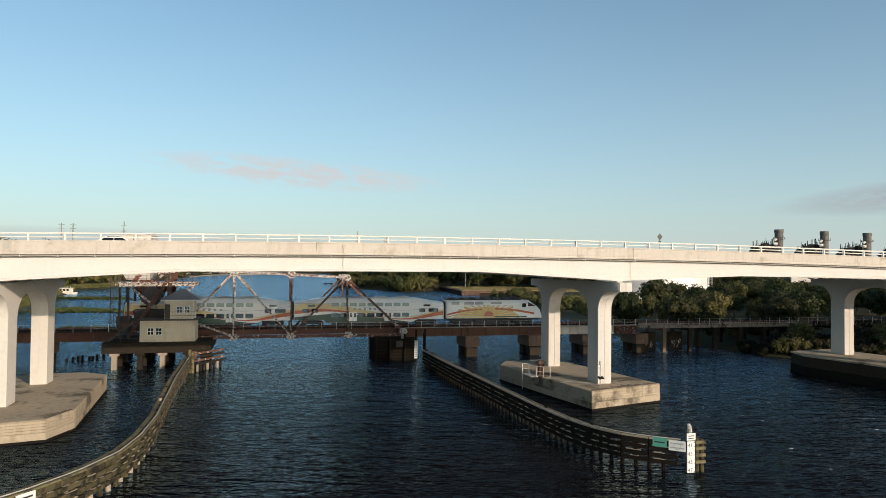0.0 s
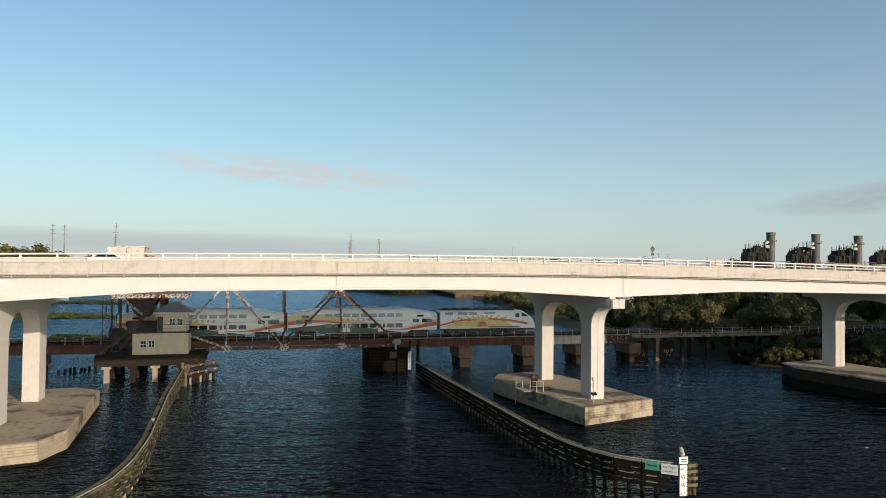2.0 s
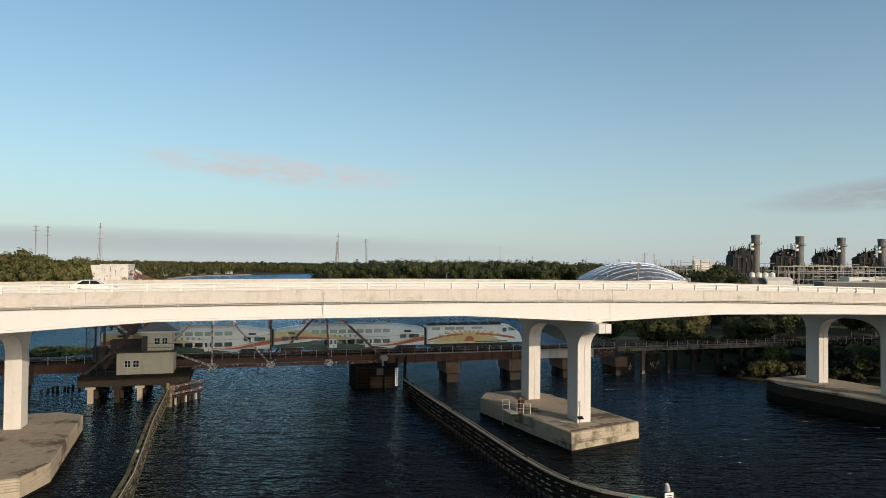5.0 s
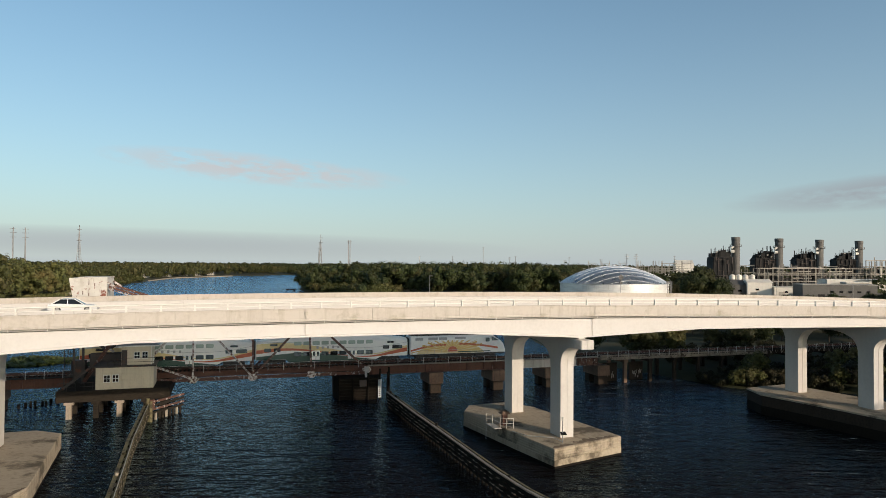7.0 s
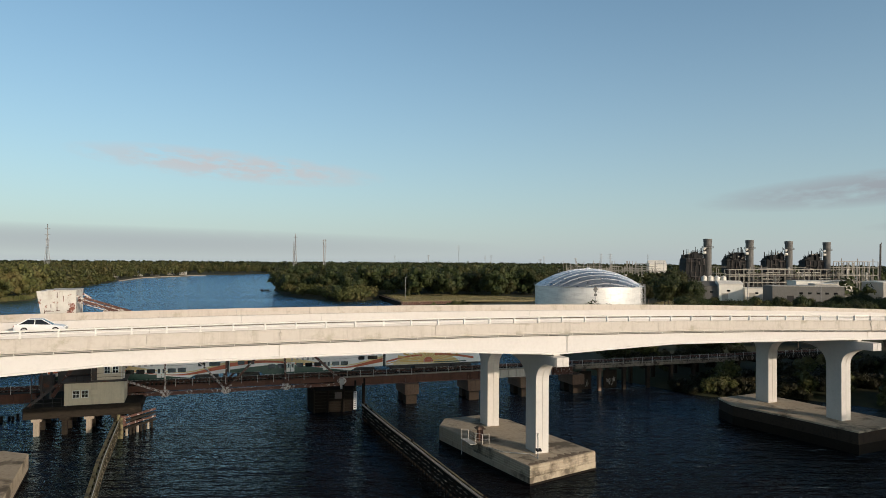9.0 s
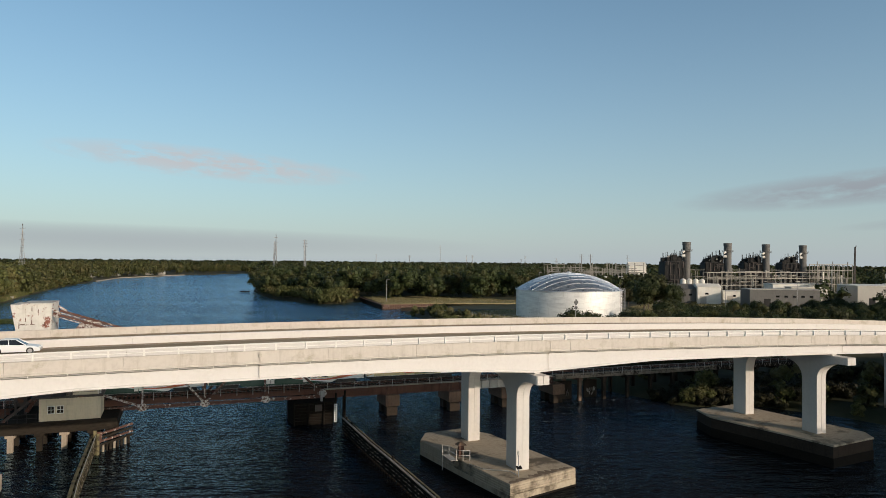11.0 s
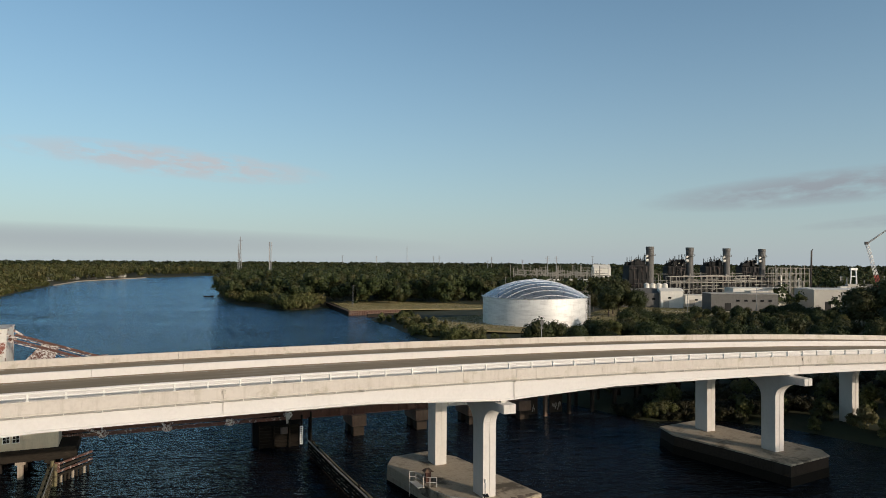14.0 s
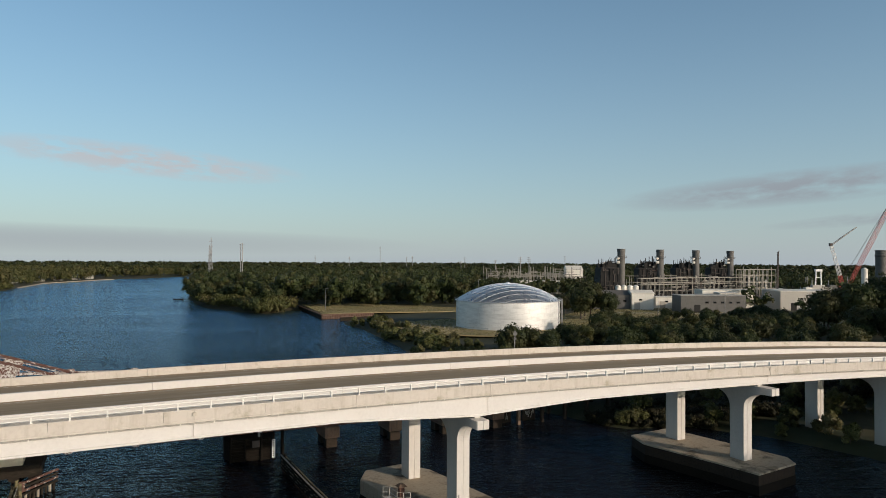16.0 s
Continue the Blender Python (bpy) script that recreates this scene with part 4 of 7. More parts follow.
for k in range(26):
    g = G()
    if k % 2:
        a, z = -19.6 + 0.78 * srnd.randrange(6), srnd.uniform(14.3, 18.6)
        g.box(a - 0.05, a + 0.05, 112.845, 112.87, z, z + srnd.uniform(0.2, 0.9))
    else:
        a, z = srnd.uniform(-19.4, -16.0), srnd.choice((14.4, 16.5, 16.55))
        g.box(a - srnd.uniform(0.1, 0.35), a + 0.2, 112.85, 112.9, z - 0.04, z + 0.04)
    part("rust_seam", g, STEEL_RUST, tower)
g = G()
g.box(-19.4, -15.5, 112.8, 119.8, 19.35, 19.52)
part("cap_plate", g, CW_PAINT, tower)
for v in (113.3, 119.3):
    g = G()
    lattice_member(g, (-15.4, v, 18.05), (-3.2, v, 13.95), 0.3, 0.5)
    part("balance_arm", g, STEEL_RUST, tower, "rust-red latticed balance arm")
    g = G()
    g.beam((-15.6, v - 0.32, 18.75), (-14.4, v - 0.32, 17.95), 0.06, 0.3)
    g.beam((-15.6, v - 0.32, 17.8), (-3.3, v - 0.32, 13.66), 0.06, 0.13)
    part("arm_flange", g, STEEL_PAINT, tower)
    g = G()
    g.loft([[(-11.6, y, 16.9), (-9.6, y, 16.2), (-10.3, y, 14.2), (-12.6, y, 14.2), (-14.3, y, 12.9), (-14.6, y, 13.6)] for y in (v - 0.2, v + 0.2)])
    part("pivot_bracket", g, STEEL_PAINT, tower)
    g = G()
    lattice_member(g, (-13.6, v, 4.2), (-12.6, v, 14.2), 0.6, 0.5)
    lattice_member(g, (-18.5, v, 4.2), (-13.2, v, 12.6), 0.5, 0.5)
    part("tower_leg", g, STEEL_RUST, tower, "rusted latticed tower leg")
    g = G()
    g.beam((-19.9, v, 3.6), (-19.9, v, 13.2), 0.28)
    g.beam((-18.7, v, 3.6), (-18.7, v, 12.0), 0.3)
    part("side_post", g, STEEL_DARK, tower)
    g = G()
    lattice_member(g, (-20.0, v, 11.9), (-9.2, v, 12.0), 0.5, 0.4)
    g.beam((-18.6, v, 11.7), (-14.6, v, 8.4), 0.3)
    g.beam((-9.6, v, 11.8), (-13.4, v, 8.6), 0.25)
    part("platform_girder", g, STEEL_PAINT, tower)
g = G()
for z in np.arange(5.2, 13.0, 0.8):
    g.beam((-21.1, 113.0, z), (-20.0, 113.0, z), 0.05)
    g.beam((-21.1, 113.0, z), (-20.0, 113.0, z + 0.8), 0.04)
g.beam((-21.1, 113.0, 3.6), (-21.1, 113.0, 13.4), 0.12)
g.beam((-20.6, 113.0, 3.6), (-20.6, 113.0, 13.4), 0.06)
part("ladder", g, STEEL_DARK, tower)
g = G()
g.box(-20.1, -9.1, 112.7, 119.9, 12.22, 12.34)
part("platform", g, STEEL_PAINT, tower)
g = G()
for u in np.arange(-20.0, -9, 1.3):
    g.beam((u, 112.8, 12.3), (u, 112.8, 13.4), 0.05)
for z in (12.85, 13.4):
    g.beam((-20.0, 112.8, z), (-9.2, 112.8, z), 0.045)
part("platform_railing", g, STEEL_RUST, tower)
g = G()
g.cyl((-15.5, 113.8, 10.2), (-15.5, 118.8, 10.2), 1.25, n=20)
g.cyl((-15.5, 113.5, 10.2), (-15.5, 113.8, 10.2), 1.5, n=20)
part("trunnion_drum", g, STEEL_DARK, tower, smooth=True)
g = G()
g.bevel_box(-17.9, -13.2, 113.6, 118.6, 4.9, 8.2, 0.1)
g.bevel_box(-20.4, -18.4, 113.8, 116, 4.9, 7.2, 0.1)
part("machinery_housing", g, STEEL_DARK, tower)

# concrete base, its piles and the operator's house
base_t = thing("tower_base", (-13.5, 113, 0), "concrete platform on piles in the river, coloured dark for shade", "platform", kind="structure")
g = G()
g.bevel_box(-21.0, -6.4, 107.0, 121.5, 2.35, 3.9, 0.08)
# dark timber colour on the concrete slab paints in its shade
part("slab", g, TIMBER_DARK, base_t)
for u in (-19.4, -16.0, -13.0, -9.6, -7.4):
    for v in (107.6, 111.5, 116.0, 120.5):
        g = G()
        g.box(u - 0.34, u + 0.34, v - 0.34, v + 0.34, -3, 2.0)
        g.box(u - 0.6, u + 0.6, v - 0.45, v + 0.45, 1.95, 2.36)
        # sunlight painted on two front piles as pale timber, the rest kept dark
        pale = v < 108 and u in (-19.4, -13.0)
        part("pile", g, TIMBER_PALE if pale else TIMBER_DARK, base_t, "pile standing in the water, coloured pale for sunlight" if pale else "")
g = G()
for u in np.arange(-20.8, -16.2, 1.1):
    g.beam((u, 107.2, 3.9), (u, 107.2, 5.0), 0.05)
for z in (4.45, 5.0):
    g.beam((-20.8, 107.2, z), (-16.3, 107.2, z), 0.045)
part("guard_rail", g, STEEL_DARK, base_t)
g = G()
for k in range(12):
    g.box(-20.6 + k * 0.33, -20.2 + k * 0.33, 108.2, 109.3, 3.9 + k * 0.27, 3.96 + k * 0.27)
g.beam((-20.6, 108.2, 3.9), (-16.6, 108.2, 7.2), 0.08, 0.3)
g.beam((-20.6, 108.2, 4.9), (-16.6, 108.2, 8.2), 0.05)
part("stair", g, STEEL_DARK, base_t, "dark steel stair up to the house")

hut = thing("operator_house", (-12.4, 110, 3.9), "two-storey beige operator's house with white windows and hipped roof", "house")
g = G()
g.box(-16.1, -8.6, 107.3, 112.4, 3.9, 6.95)
part("lower_wall", g, HUT_WALL, hut)
g = G()
g.box(-16.5, -8.3, 107.0, 112.7, 6.95, 7.12)
part("balcony_floor", g, STEEL_DARK, hut)
g = G()
g.box(-12.9, -8.9, 107.9, 112.0, 7.12, 9.75)
part("upper_wall", g, HUT_WALL, hut)
g = G()
g.loft([[(-13.4, 107.3, 9.75), (-8.0, 107.3, 9.75), (-8.0, 112.5, 9.75), (-13.4, 112.5, 9.75)], [(-13.4, 107.3, 9.95), (-8.0, 107.3, 9.95), (-8.0, 112.5, 9.95), (-13.4, 112.5, 9.95)]])
part("roof_edge", g, HUT_TRIM, hut, "white eaves board")
g = G()
g.loft([[(-13.5, 107.2, 9.95), (-7.9, 107.2, 9.95), (-7.9, 112.6, 9.95), (-13.5, 112.6, 9.95)], [(-11.1, 109.7, 11.35), (-10.3, 109.7, 11.35), (-10.3, 110.1, 11.35), (-11.1, 110.1, 11.35)]])
part("roof", g, HUT_ROOF, hut, "hipped grey metal roof")


def sash(parent, u0, u1, v, z0, z1):
    """A white sash window with two by two panes."""
    t = 0.09
    um, zm = (u0 + u1) / 2, (z0 + z1) / 2
    g = G()
    g.box(u0, u1, v - 0.05, v, z0, z0 + t).box(u0, u1, v - 0.05, v, z1 - t, z1).box(u0, u0 + t, v - 0.05, v, z0 + t, z1 - t).box(u1 - t, u1, v - 0.05, v, z0 + t, z1 - t)
    g.box(um - 0.03, um + 0.03, v - 0.045, v, z0 + t, z1 - t).box(u0 + t, um - 0.03, v - 0.045, v, zm - 0.03, zm + 0.03).box(um + 0.03, u1 - t, v - 0.045, v, zm - 0.03, zm + 0.03)
    w = part("window_frame", g, HUT_TRIM, parent, "white sash window")
    for a, b in ((u0 + t, um - 0.03), (um + 0.03, u1 - t)):
        for c, d in ((z0 + t, zm - 0.03), (zm + 0.03, z1 - t)):
            g = G()
            g.box(a, b, v - 0.02, v - 0.004, c, d)
            part("pane", g, DARK_GLASS, w)


sash(hut, -15.1, -14.2, 107.3, 4.85, 5.95)
sash(hut, -14.0, -13.1, 107.3, 4.85, 5.95)
sash(hut, -11.3, -10.45, 107.9, 7.95, 9.0)
sash(hut, -10.25, -9.4, 107.9, 7.95, 9.0)
g = G()
g.box(-12.85, -12.15, 107.85, 107.9, 7.15, 9.25)
part("door", g, STEEL_DARK, hut, "open dark doorway")
g = G()
g.box(-12.75, -11.9, 107.25, 107.3, 5.3, 5.9)
for k in range(5):
    g.box(-12.72, -11.93, 107.22, 107.25, 5.34 + k * 0.11, 5.40 + k * 0.11)
part("louvre", g, HUT_WALL, hut)
for u in np.arange(-16.4, -12.8, 0.9):
    g = G()
    g.beam((u, 107.1, 7.12), (u, 107.1, 8.2), 0.05)
    part("baluster", g, STEEL_DARK, hut)
g = G()
for z in (7.65, 8.2):
    g.beam((-16.4, 107.1, z), (-8.3, 107.1, z), 0.05)
part("balcony_rail", g, STEEL_DARK, hut)
g = G()
g.box(-9.05, -8.95, 107.8, 107.9, 7.1, 9.75).box(-8.75, -8.6, 107.5, 107.7, 7.3, 8.3)
part("down_pipe", g, HUT_TRIM, hut)
# brace from the house to the truss
g = G()
g.beam((-8.6, 112.6, 6.0), (-3.6, 113.0, 4.0), 0.22, 0.3)
part("strut", g, STEEL_PAINT, rail_bridge)

# timber rest pier at the free end of the lift span
rest = thing("rest_pier", (21.5, 114, 0), "black timber-clad rest pier with a white clearance board", "pier", kind="structure")
g = G()
g.loft([[(18.6, 110.6, z), (24.6, 110.2, z), (25.6, 113.4, z), (24.6, 121.5, z), (19.0, 121.5, z), (18.0, 113.4, z)] for z in (-3, 3.4)])
part("timber_core", g, TIMBER_BLACK, rest)
for k in range(6):
    g = G()
    z = 0.5 + k * 0.5
    g.beam((18.4, 110.45, z), (24.8, 110.02, z), 0.2, 0.34)
    part("plank", g, TIMBER_BLACK, rest)
for u, v, h in ((18.4, 110.2, 3.9), (20.6, 110.0, 3.5), (23.0, 109.85, 4.3), (24.9, 109.8, 4.9), (26.3, 110.4, 4.3), (26.9, 112.0, 4.8)):
    g = G()
    g.cyl((u, v, -3), (u, v, h), 0.19, 0.16, n=8)
    part("pile", g, TIMBER_BLACK, rest)
g = G()
g.box(22.8, 23.4, 111.2, 111.6, 3.4, 5.0)
part("cabinet", g, TRAIN_GREY, rest, "pale equipment cabinet")
g = G()
g.box(21.6, 22.7, 109.6, 109.7, 2.2, 3.2)
part("notice", g, STEEL_DARK, rest)
g = G()
g.box(24.6, 25.1, 109.55, 109.6, 0.35, 3.2)
board = part("clearance_board", g, SIGN_WHITE, rest, "white clearance board with worn figures")
for k in range(8):
    g = G()
    g.box(24.7, 24.95, 109.535, 109.55, 0.6 + k * 0.33, 0.74 + k * 0.33)
    part("figure_bar", g, INK, board)

# ---- commuter train standing on the railway bridge ----
T0 = 31.0  # joint between the locomotive and the first coach
FACE, BACK = 114.8, 117.8


def ribbon(name, u0, u1, low, high, m, parent, label="", n=40, off=0.006):
    """A painted stripe on the near side: a thin band between two heights."""
    g = G()
    top, bot = [], []
    for k in range(n + 1):
        u = u0 + (u1 - u0) * k / n
        a, b = low(u), high(u)
        bot.append((u, a))
        top.append((u, max(b, a + 0.002)))
    g.loft([[(u, FACE - off, a), (u, FACE - off, b), (u, FACE + 0.01, b), (u, FACE + 0.01, a)] for (u, a), (_, b) in zip(bot, top)])
    return part(name, g, m, parent, label)


def bogie(parent, u, z=5.26):
    g = G()
    g.box(u - 1.7, u + 1.7, FACE + 0.35, FACE + 0.5, z + 0.35, z + 0.72)
    g.box(u - 0.4, u + 0.4, FACE + 0.30, FACE + 0.5, z + 0.25, z + 0.8)
    g.box(u - 1.7, u + 1.7, BACK - 0.5, BACK - 0.35, z + 0.35, z + 0.72)
    g.box(u - 0.3, u + 0.3, FACE + 0.4, BACK - 0.4, z + 0.4, z + 0.75)
    b = part("bogie", g, TRAIN_BLACK, parent)
    for s in (-1.25, 1.25):
        g = G()
        g.cyl((u + s, FACE + 0.55, z + 0.46), (u + s, FACE + 0.70, z + 0.46), 0.46, n=16)
        g.cyl((u + s, BACK - 0.70, z + 0.46), (u + s, BACK - 0.55, z + 0.46), 0.46, n=16)
        g.cyl((u + s, FACE + 0.6, z + 0.46), (u + s, BACK - 0.6, z + 0.46), 0.1, n=8)
        part("wheelset", g, TRAIN_BLACK, b)


def pane(parent, u0, u1, z0, z1, m=None):
    g = G()
    r = 0.09
    ring = lambda y, i: [(u0 + i + r, y, z0 + i), (u1 - i - r, y, z0 + i), (u1 - i, y, z0 + i + r), (u1 - i, y, z1 - i - r), (u1 - i - r, y, z1 - i), (u0 + i + r, y, z1 - i), (u0 + i, y, z1 - i - r), (u0 + i, y, z0 + i + r)]
    g.loft([ring(FACE - 0.012, 0.0), ring(FACE + 0.02, 0.0)])
    part("window_pane", g, m or DARK_GLASS, parent)


def coach(u1, label):
    u0 = u1 - 25.0
    c = thing("railway_coach", ((u0 + u1) / 2, 116.3, 5.26), label, "railway coach", "coaches of the train")
    g = G()
    sec = lambda d, lift, dr: [(FACE + d, 5.72 + lift), (FACE + d, 9.0 - d - dr * 0.6), (FACE + 0.25 + d, 9.62 - d - dr), (FACE + 0.75, 9.84 - d - dr), (BACK - 0.75, 9.84 - d - dr), (BACK - 0.25 - d, 9.62 - d - dr), (BACK - d, 9.0 - d - dr * 0.6), (BACK - d, 5.72 + lift)]
    rings = [(u0, 0.12, 0.55, 0.7), (u0 + 0.15, 0.0, 0.5, 0.7), (u0 + 2.2, 0.0, 0.5, 0.42), (u0 + 4.6, 0.0, 0.5, 0.05), (u0 + 5.6, 0.0, 0.0, 0), (u1 - 5.6, 0.0, 0.0, 0), (u1 - 4.6, 0.0, 0.5, 0.05), (u1 - 2.2, 0.0, 0.5, 0.42), (u1 - 0.15, 0.0, 0.5, 0.7), (u1, 0.12, 0.55, 0.7)]
    g.loft([[(u, *p) for p in sec(d, l, dr)] for u, d, l, dr in rings])
    part("body", g, TRAIN_WHITE, c)
    g = G()
    g.box(u0 + 5.4, u1 - 5.4, FACE + 0.75, BACK - 0.75, 9.82, 9.9)
    for u in np.arange(u0 + 6, u1 - 7, 3.7):
        g.bevel_box(u, u + 1.8, 115.4, 117.2, 9.9, 10.05, 0.05)
    part("roof_equipment", g, TRAIN_GREY, c)
    # windows on three levels
    for k in range(9):
        u = u0 + 6.0 + k * 1.47
        pane(c, u, u + 1.18, 8.42, 9.02, PALE_GLASS)
    for k in range(9):
        u = u0 + 6.0 + k * 1.47
        if k not in (2, 6):
            pane(c, u, u + 1.18, 6.68, 7.34)
    for u in (u0 + 1.3, u0 + 2.8, u1 - 4.3, u1 - 2.7, u1 - 1.9):
        pane(c, u, u + 1.05 if u < u1 - 2 else u + 0.9, 7.45, 8.05)
    for u in (u0 + 2.2, u1 - 3.6):
        pane(c, u, u + 1.2, 8.42, 8.72)
    for k in (2, 6):
        u = u0 + 6.0 + k * 1.47
        for a in (u - 0.05, u + 0.62):
            g = G()
            g.box(a, a + 0.6, FACE - 0.014, FACE + 0.02, 6.0, 7.5)
            d = part("door", g, TRAIN_WHITE, c, "white sliding door leaf")
            g = G()
            g.box(a + 0.13, a + 0.47, FACE - 0.022, FACE - 0.012, 6.65, 7.32)
            part("door_glass", g, DARK_GLASS, d)
    # flowing livery
    s = lambda u: (u - u0) / 25.0

    def curve(*pts):
        xs, zs = zip(*pts)

        def f(u):
            k = np.clip(s(u), 0, 1)
            return float(np.mean([np.interp(np.clip(k + d, 0, 1), xs, zs) for d in (-0.06, -0.03, 0, 0.03, 0.06)]))
        return f
    floor_z = lambda u: 6.24 if s(u) < 0.2 or s(u) > 0.8 else 5.74
    green = curve((0, 6.7), (0.12, 7.0), (0.28, 7.3), (0.42, 7.05), (0.6, 6.35), (0.72, 5.95), (0.8, 5.7), (1, 5.7))
    red = curve((0, 7.45), (0.15, 7.85), (0.28, 7.75), (0.42, 7.25), (0.6, 6.45), (0.75, 6.2), (0.88, 6.75), (1, 7.35))
    red_w = curve((0, 0.30), (0.3, 0.14), (0.5, 0.06), (0.7, 0.06), (0.85, 0.22), (1, 0.34))
    gold = curve((0, 8.3), (0.15, 8.6), (0.3, 8.35), (0.45, 7.75), (0.6, 7.0), (0.75, 6.5), (0.88, 7.1), (1, 7.9))
    gold_w = curve((0, 0.42), (0.2, 0.34), (0.4, 0.18), (0.6, 0.07), (0.8, 0.08), (1, 0.2))
    line = curve((0, 8.9), (0.2, 9.0), (0.4, 8.4), (0.6, 7.75), (0.75, 7.7), (0.9, 8.0), (1, 8.6))
    ribbon("green_wave", u0 + 0.1, u0 + 20.5, floor_z, lambda u: max(floor_z(u) + 0.01, green(u)), TRAIN_GREEN, c, "dark green wave along the sill", off=0.004)
    ribbon("pale_band", u0 + 0.1, u0 + 13, lambda u: red(u) + red_w(u), lambda u: gold(u) - gold_w(u), TRAIN_CREAM, c, "cream band between the stripes", off=0.003)
    ribbon("red_stripe", u0 + 0.1, u1 - 0.1, lambda u: red(u) - red_w(u), lambda u: red(u) + red_w(u), TRAIN_RED, c, "orange-red flowing stripe", off=0.006)
    ribbon("gold_stripe", u0 + 0.1, u1 - 0.1, lambda u: gold(u) - gold_w(u), lambda u: gold(u) + gold_w(u), TRAIN_CREAM, c, "pale gold flowing stripe", off=0.005)
    ribbon("green_line", u0 + 0.1, u1 - 0.1, lambda u: line(u), lambda u: line(u) + 0.05, TRAIN_GREY, c, off=0.005)
    for k in range(6):
        g = G()
        u = u0 + 9.6 + k * 0.85
        g.box(u, u + 0.34, FACE - 0.012, FACE + 0.01, 7.78, 8.16 if k % 3 else 8.24)
        part("lettering_bar", g, TRAIN_GREY, c)
    for u in (u0 + 3.0, u1 - 3.0):
        bogie(c, u)
    g = G()
    g.box(u0 + 6.2, u1 - 6.2, FACE + 0.3, BACK - 0.3, 5.45, 5.75)
    part("underframe", g, TRAIN_BLACK, c)
    for u in (u0 - 0.17, u1):
        g = G()
        g.box(u, u + 0.17, 115.5, 117.1, 6.3, 9.2)
        part("gangway", g, TRAIN_BLACK, c)
    return c


coach(T0 - 0.2, "white double-deck railway coach with green, orange and gold waves")
tail = coach(T0 - 25.5, "white double-deck cab coach at the end of the train")

loco = thing("locomotive", (T0 + 9.3, 116.3, 5.26), "silver passenger locomotive with a golden sunburst and black roof", "locomotive")
g = G()
a, b = T0 + 0.25, T0 + 17.9
sec = lambda top, z0, y: [(FACE + y, z0), (FACE + y, top - 0.5), (FACE + y + 0.35, top), (BACK - y - 0.35, top), (BACK - y, top - 0.5), (BACK - y, z0)]
g.loft([[(u, *p) for p in sec(top, z0, y)] for u, top, z0, y in ((a, 9.30, 6.3, 0.06), (a + 0.1, 9.42, 6.3, 0.0), (b - 3.9, 9.42, 6.3, 0.0), (b - 2.6, 9.35, 6.3, 0.02), (b - 1.0, 8.35, 6.3, 0.12), (b - 0.35, 7.75, 6.25, 0.22), (b, 6.9, 6.2, 0.38))])
part("body", g, TRAIN_WHITE, loco)
g = G()
g.box(a + 0.2, b - 4.0, FACE + 0.3, BACK - 0.3, 9.40, 9.62)
for u in np.arange(a + 0.6, b - 5, 1.9):
    g.cyl((u + 0.7, 116.3, 9.6), (u + 0.7, 116.3, 9.82), 0.62, n=14)
g.bevel_box(b - 5.6, b - 4.2, 115.3, 117.3, 9.55, 9.9, 0.05)
part("roof", g, TRAIN_BLACK, loco, "black roof with cooling fans")
for u0, u1, z0, z1 in ((a + 0.9, a + 2.3, 8.65, 9.1), (a + 3.2, a + 4.9, 8.65, 9.1), (a + 5.1, a + 6.6, 8.65, 9.1), (a + 8.0, a + 10.0, 8.75, 9.1)):
    g = G()
    g.box(u0, u1, FACE - 0.02, FACE + 0.02, z0, z1)
    for z in np.arange(z0 + 0.06, z1, 0.1):
        g.box(u0, u1, FACE - 0.035, FACE - 0.018, z, z + 0.04)
    part("grille", g, TRAIN_GREY, loco)
pane(loco, b - 3.9, b - 3.15, 8.15, 8.85)
g = G()
g.loft([[(b - 2.75, y, 9.05), (b - 1.3, y, 8.35), (b - 2.75, y, 8.35)] for y in (FACE + 0.0, FACE + 0.06)])
part("side_screen", g, DARK_GLASS, loco)
g = G()
g.add([(b - 2.45, FACE + 0.35, 9.262), (b - 1.1, FACE + 0.4, 8.442), (b - 1.1, BACK - 0.4, 8.442), (b - 2.45, BACK - 0.35, 9.262), (b - 2.45, FACE + 0.35, 9.30), (b - 1.1, FACE + 0.4, 8.48), (b - 1.1, BACK - 0.4, 8.48), (b - 2.45, BACK - 0.35, 9.30)], [(0, 1, 2, 3), (7, 6, 5, 4), (0, 4, 5, 1), (1, 5, 6, 2), (2, 6, 7, 3), (3, 7, 4, 0)])
part("windscreen", g, DARK_GLASS, loco)
# sunburst: a half disc of rays on a golden field, over a red band
cu, cz = a + 7.6, 6.62
ribbon("gold_field", a + 1.2, a + 13.4, lambda u: 6.34, lambda u: 6.4 + 1.9 * math.sin(max(0.0, min(1.0, (u - a - 1.2) / 12.2)) * math.pi) ** 0.6, TRAIN_CREAM, loco, "pale golden field", off=0.003)
for k in range(23):
    t = math.pi * (k + 0.5) / 23
    r0, r1 = 0.95, (2.7 if k % 2 else 2.1) + 3.0 * abs(math.cos(t)) ** 2
    w = 0.066
    g = G()
    p = lambda r, d: (cu + r * math.cos(t + d), min(cz + r * math.sin(t + d), 8.55))
    quad = [p(r0, -w), p(r0, w), p(r1, w * 0.5), p(r1, -w * 0.5)]
    g.loft([[(x, y, z) for x, z in quad] for y in (FACE - 0.006, FACE + 0.004)])
    part("sun_ray", g, TRAIN_GOLD, loco)
g = G()
arc = [(cu + 0.9 * math.cos(math.pi * k / 14), cz + 0.9 * math.sin(math.pi * k / 14)) for k in range(15)]
g.loft([[(x, y, z) for x, z in arc] for y in (FACE - 0.007, FACE + 0.004)])
part("sun_disc", g, TRAIN_RED, loco, "orange sun disc")
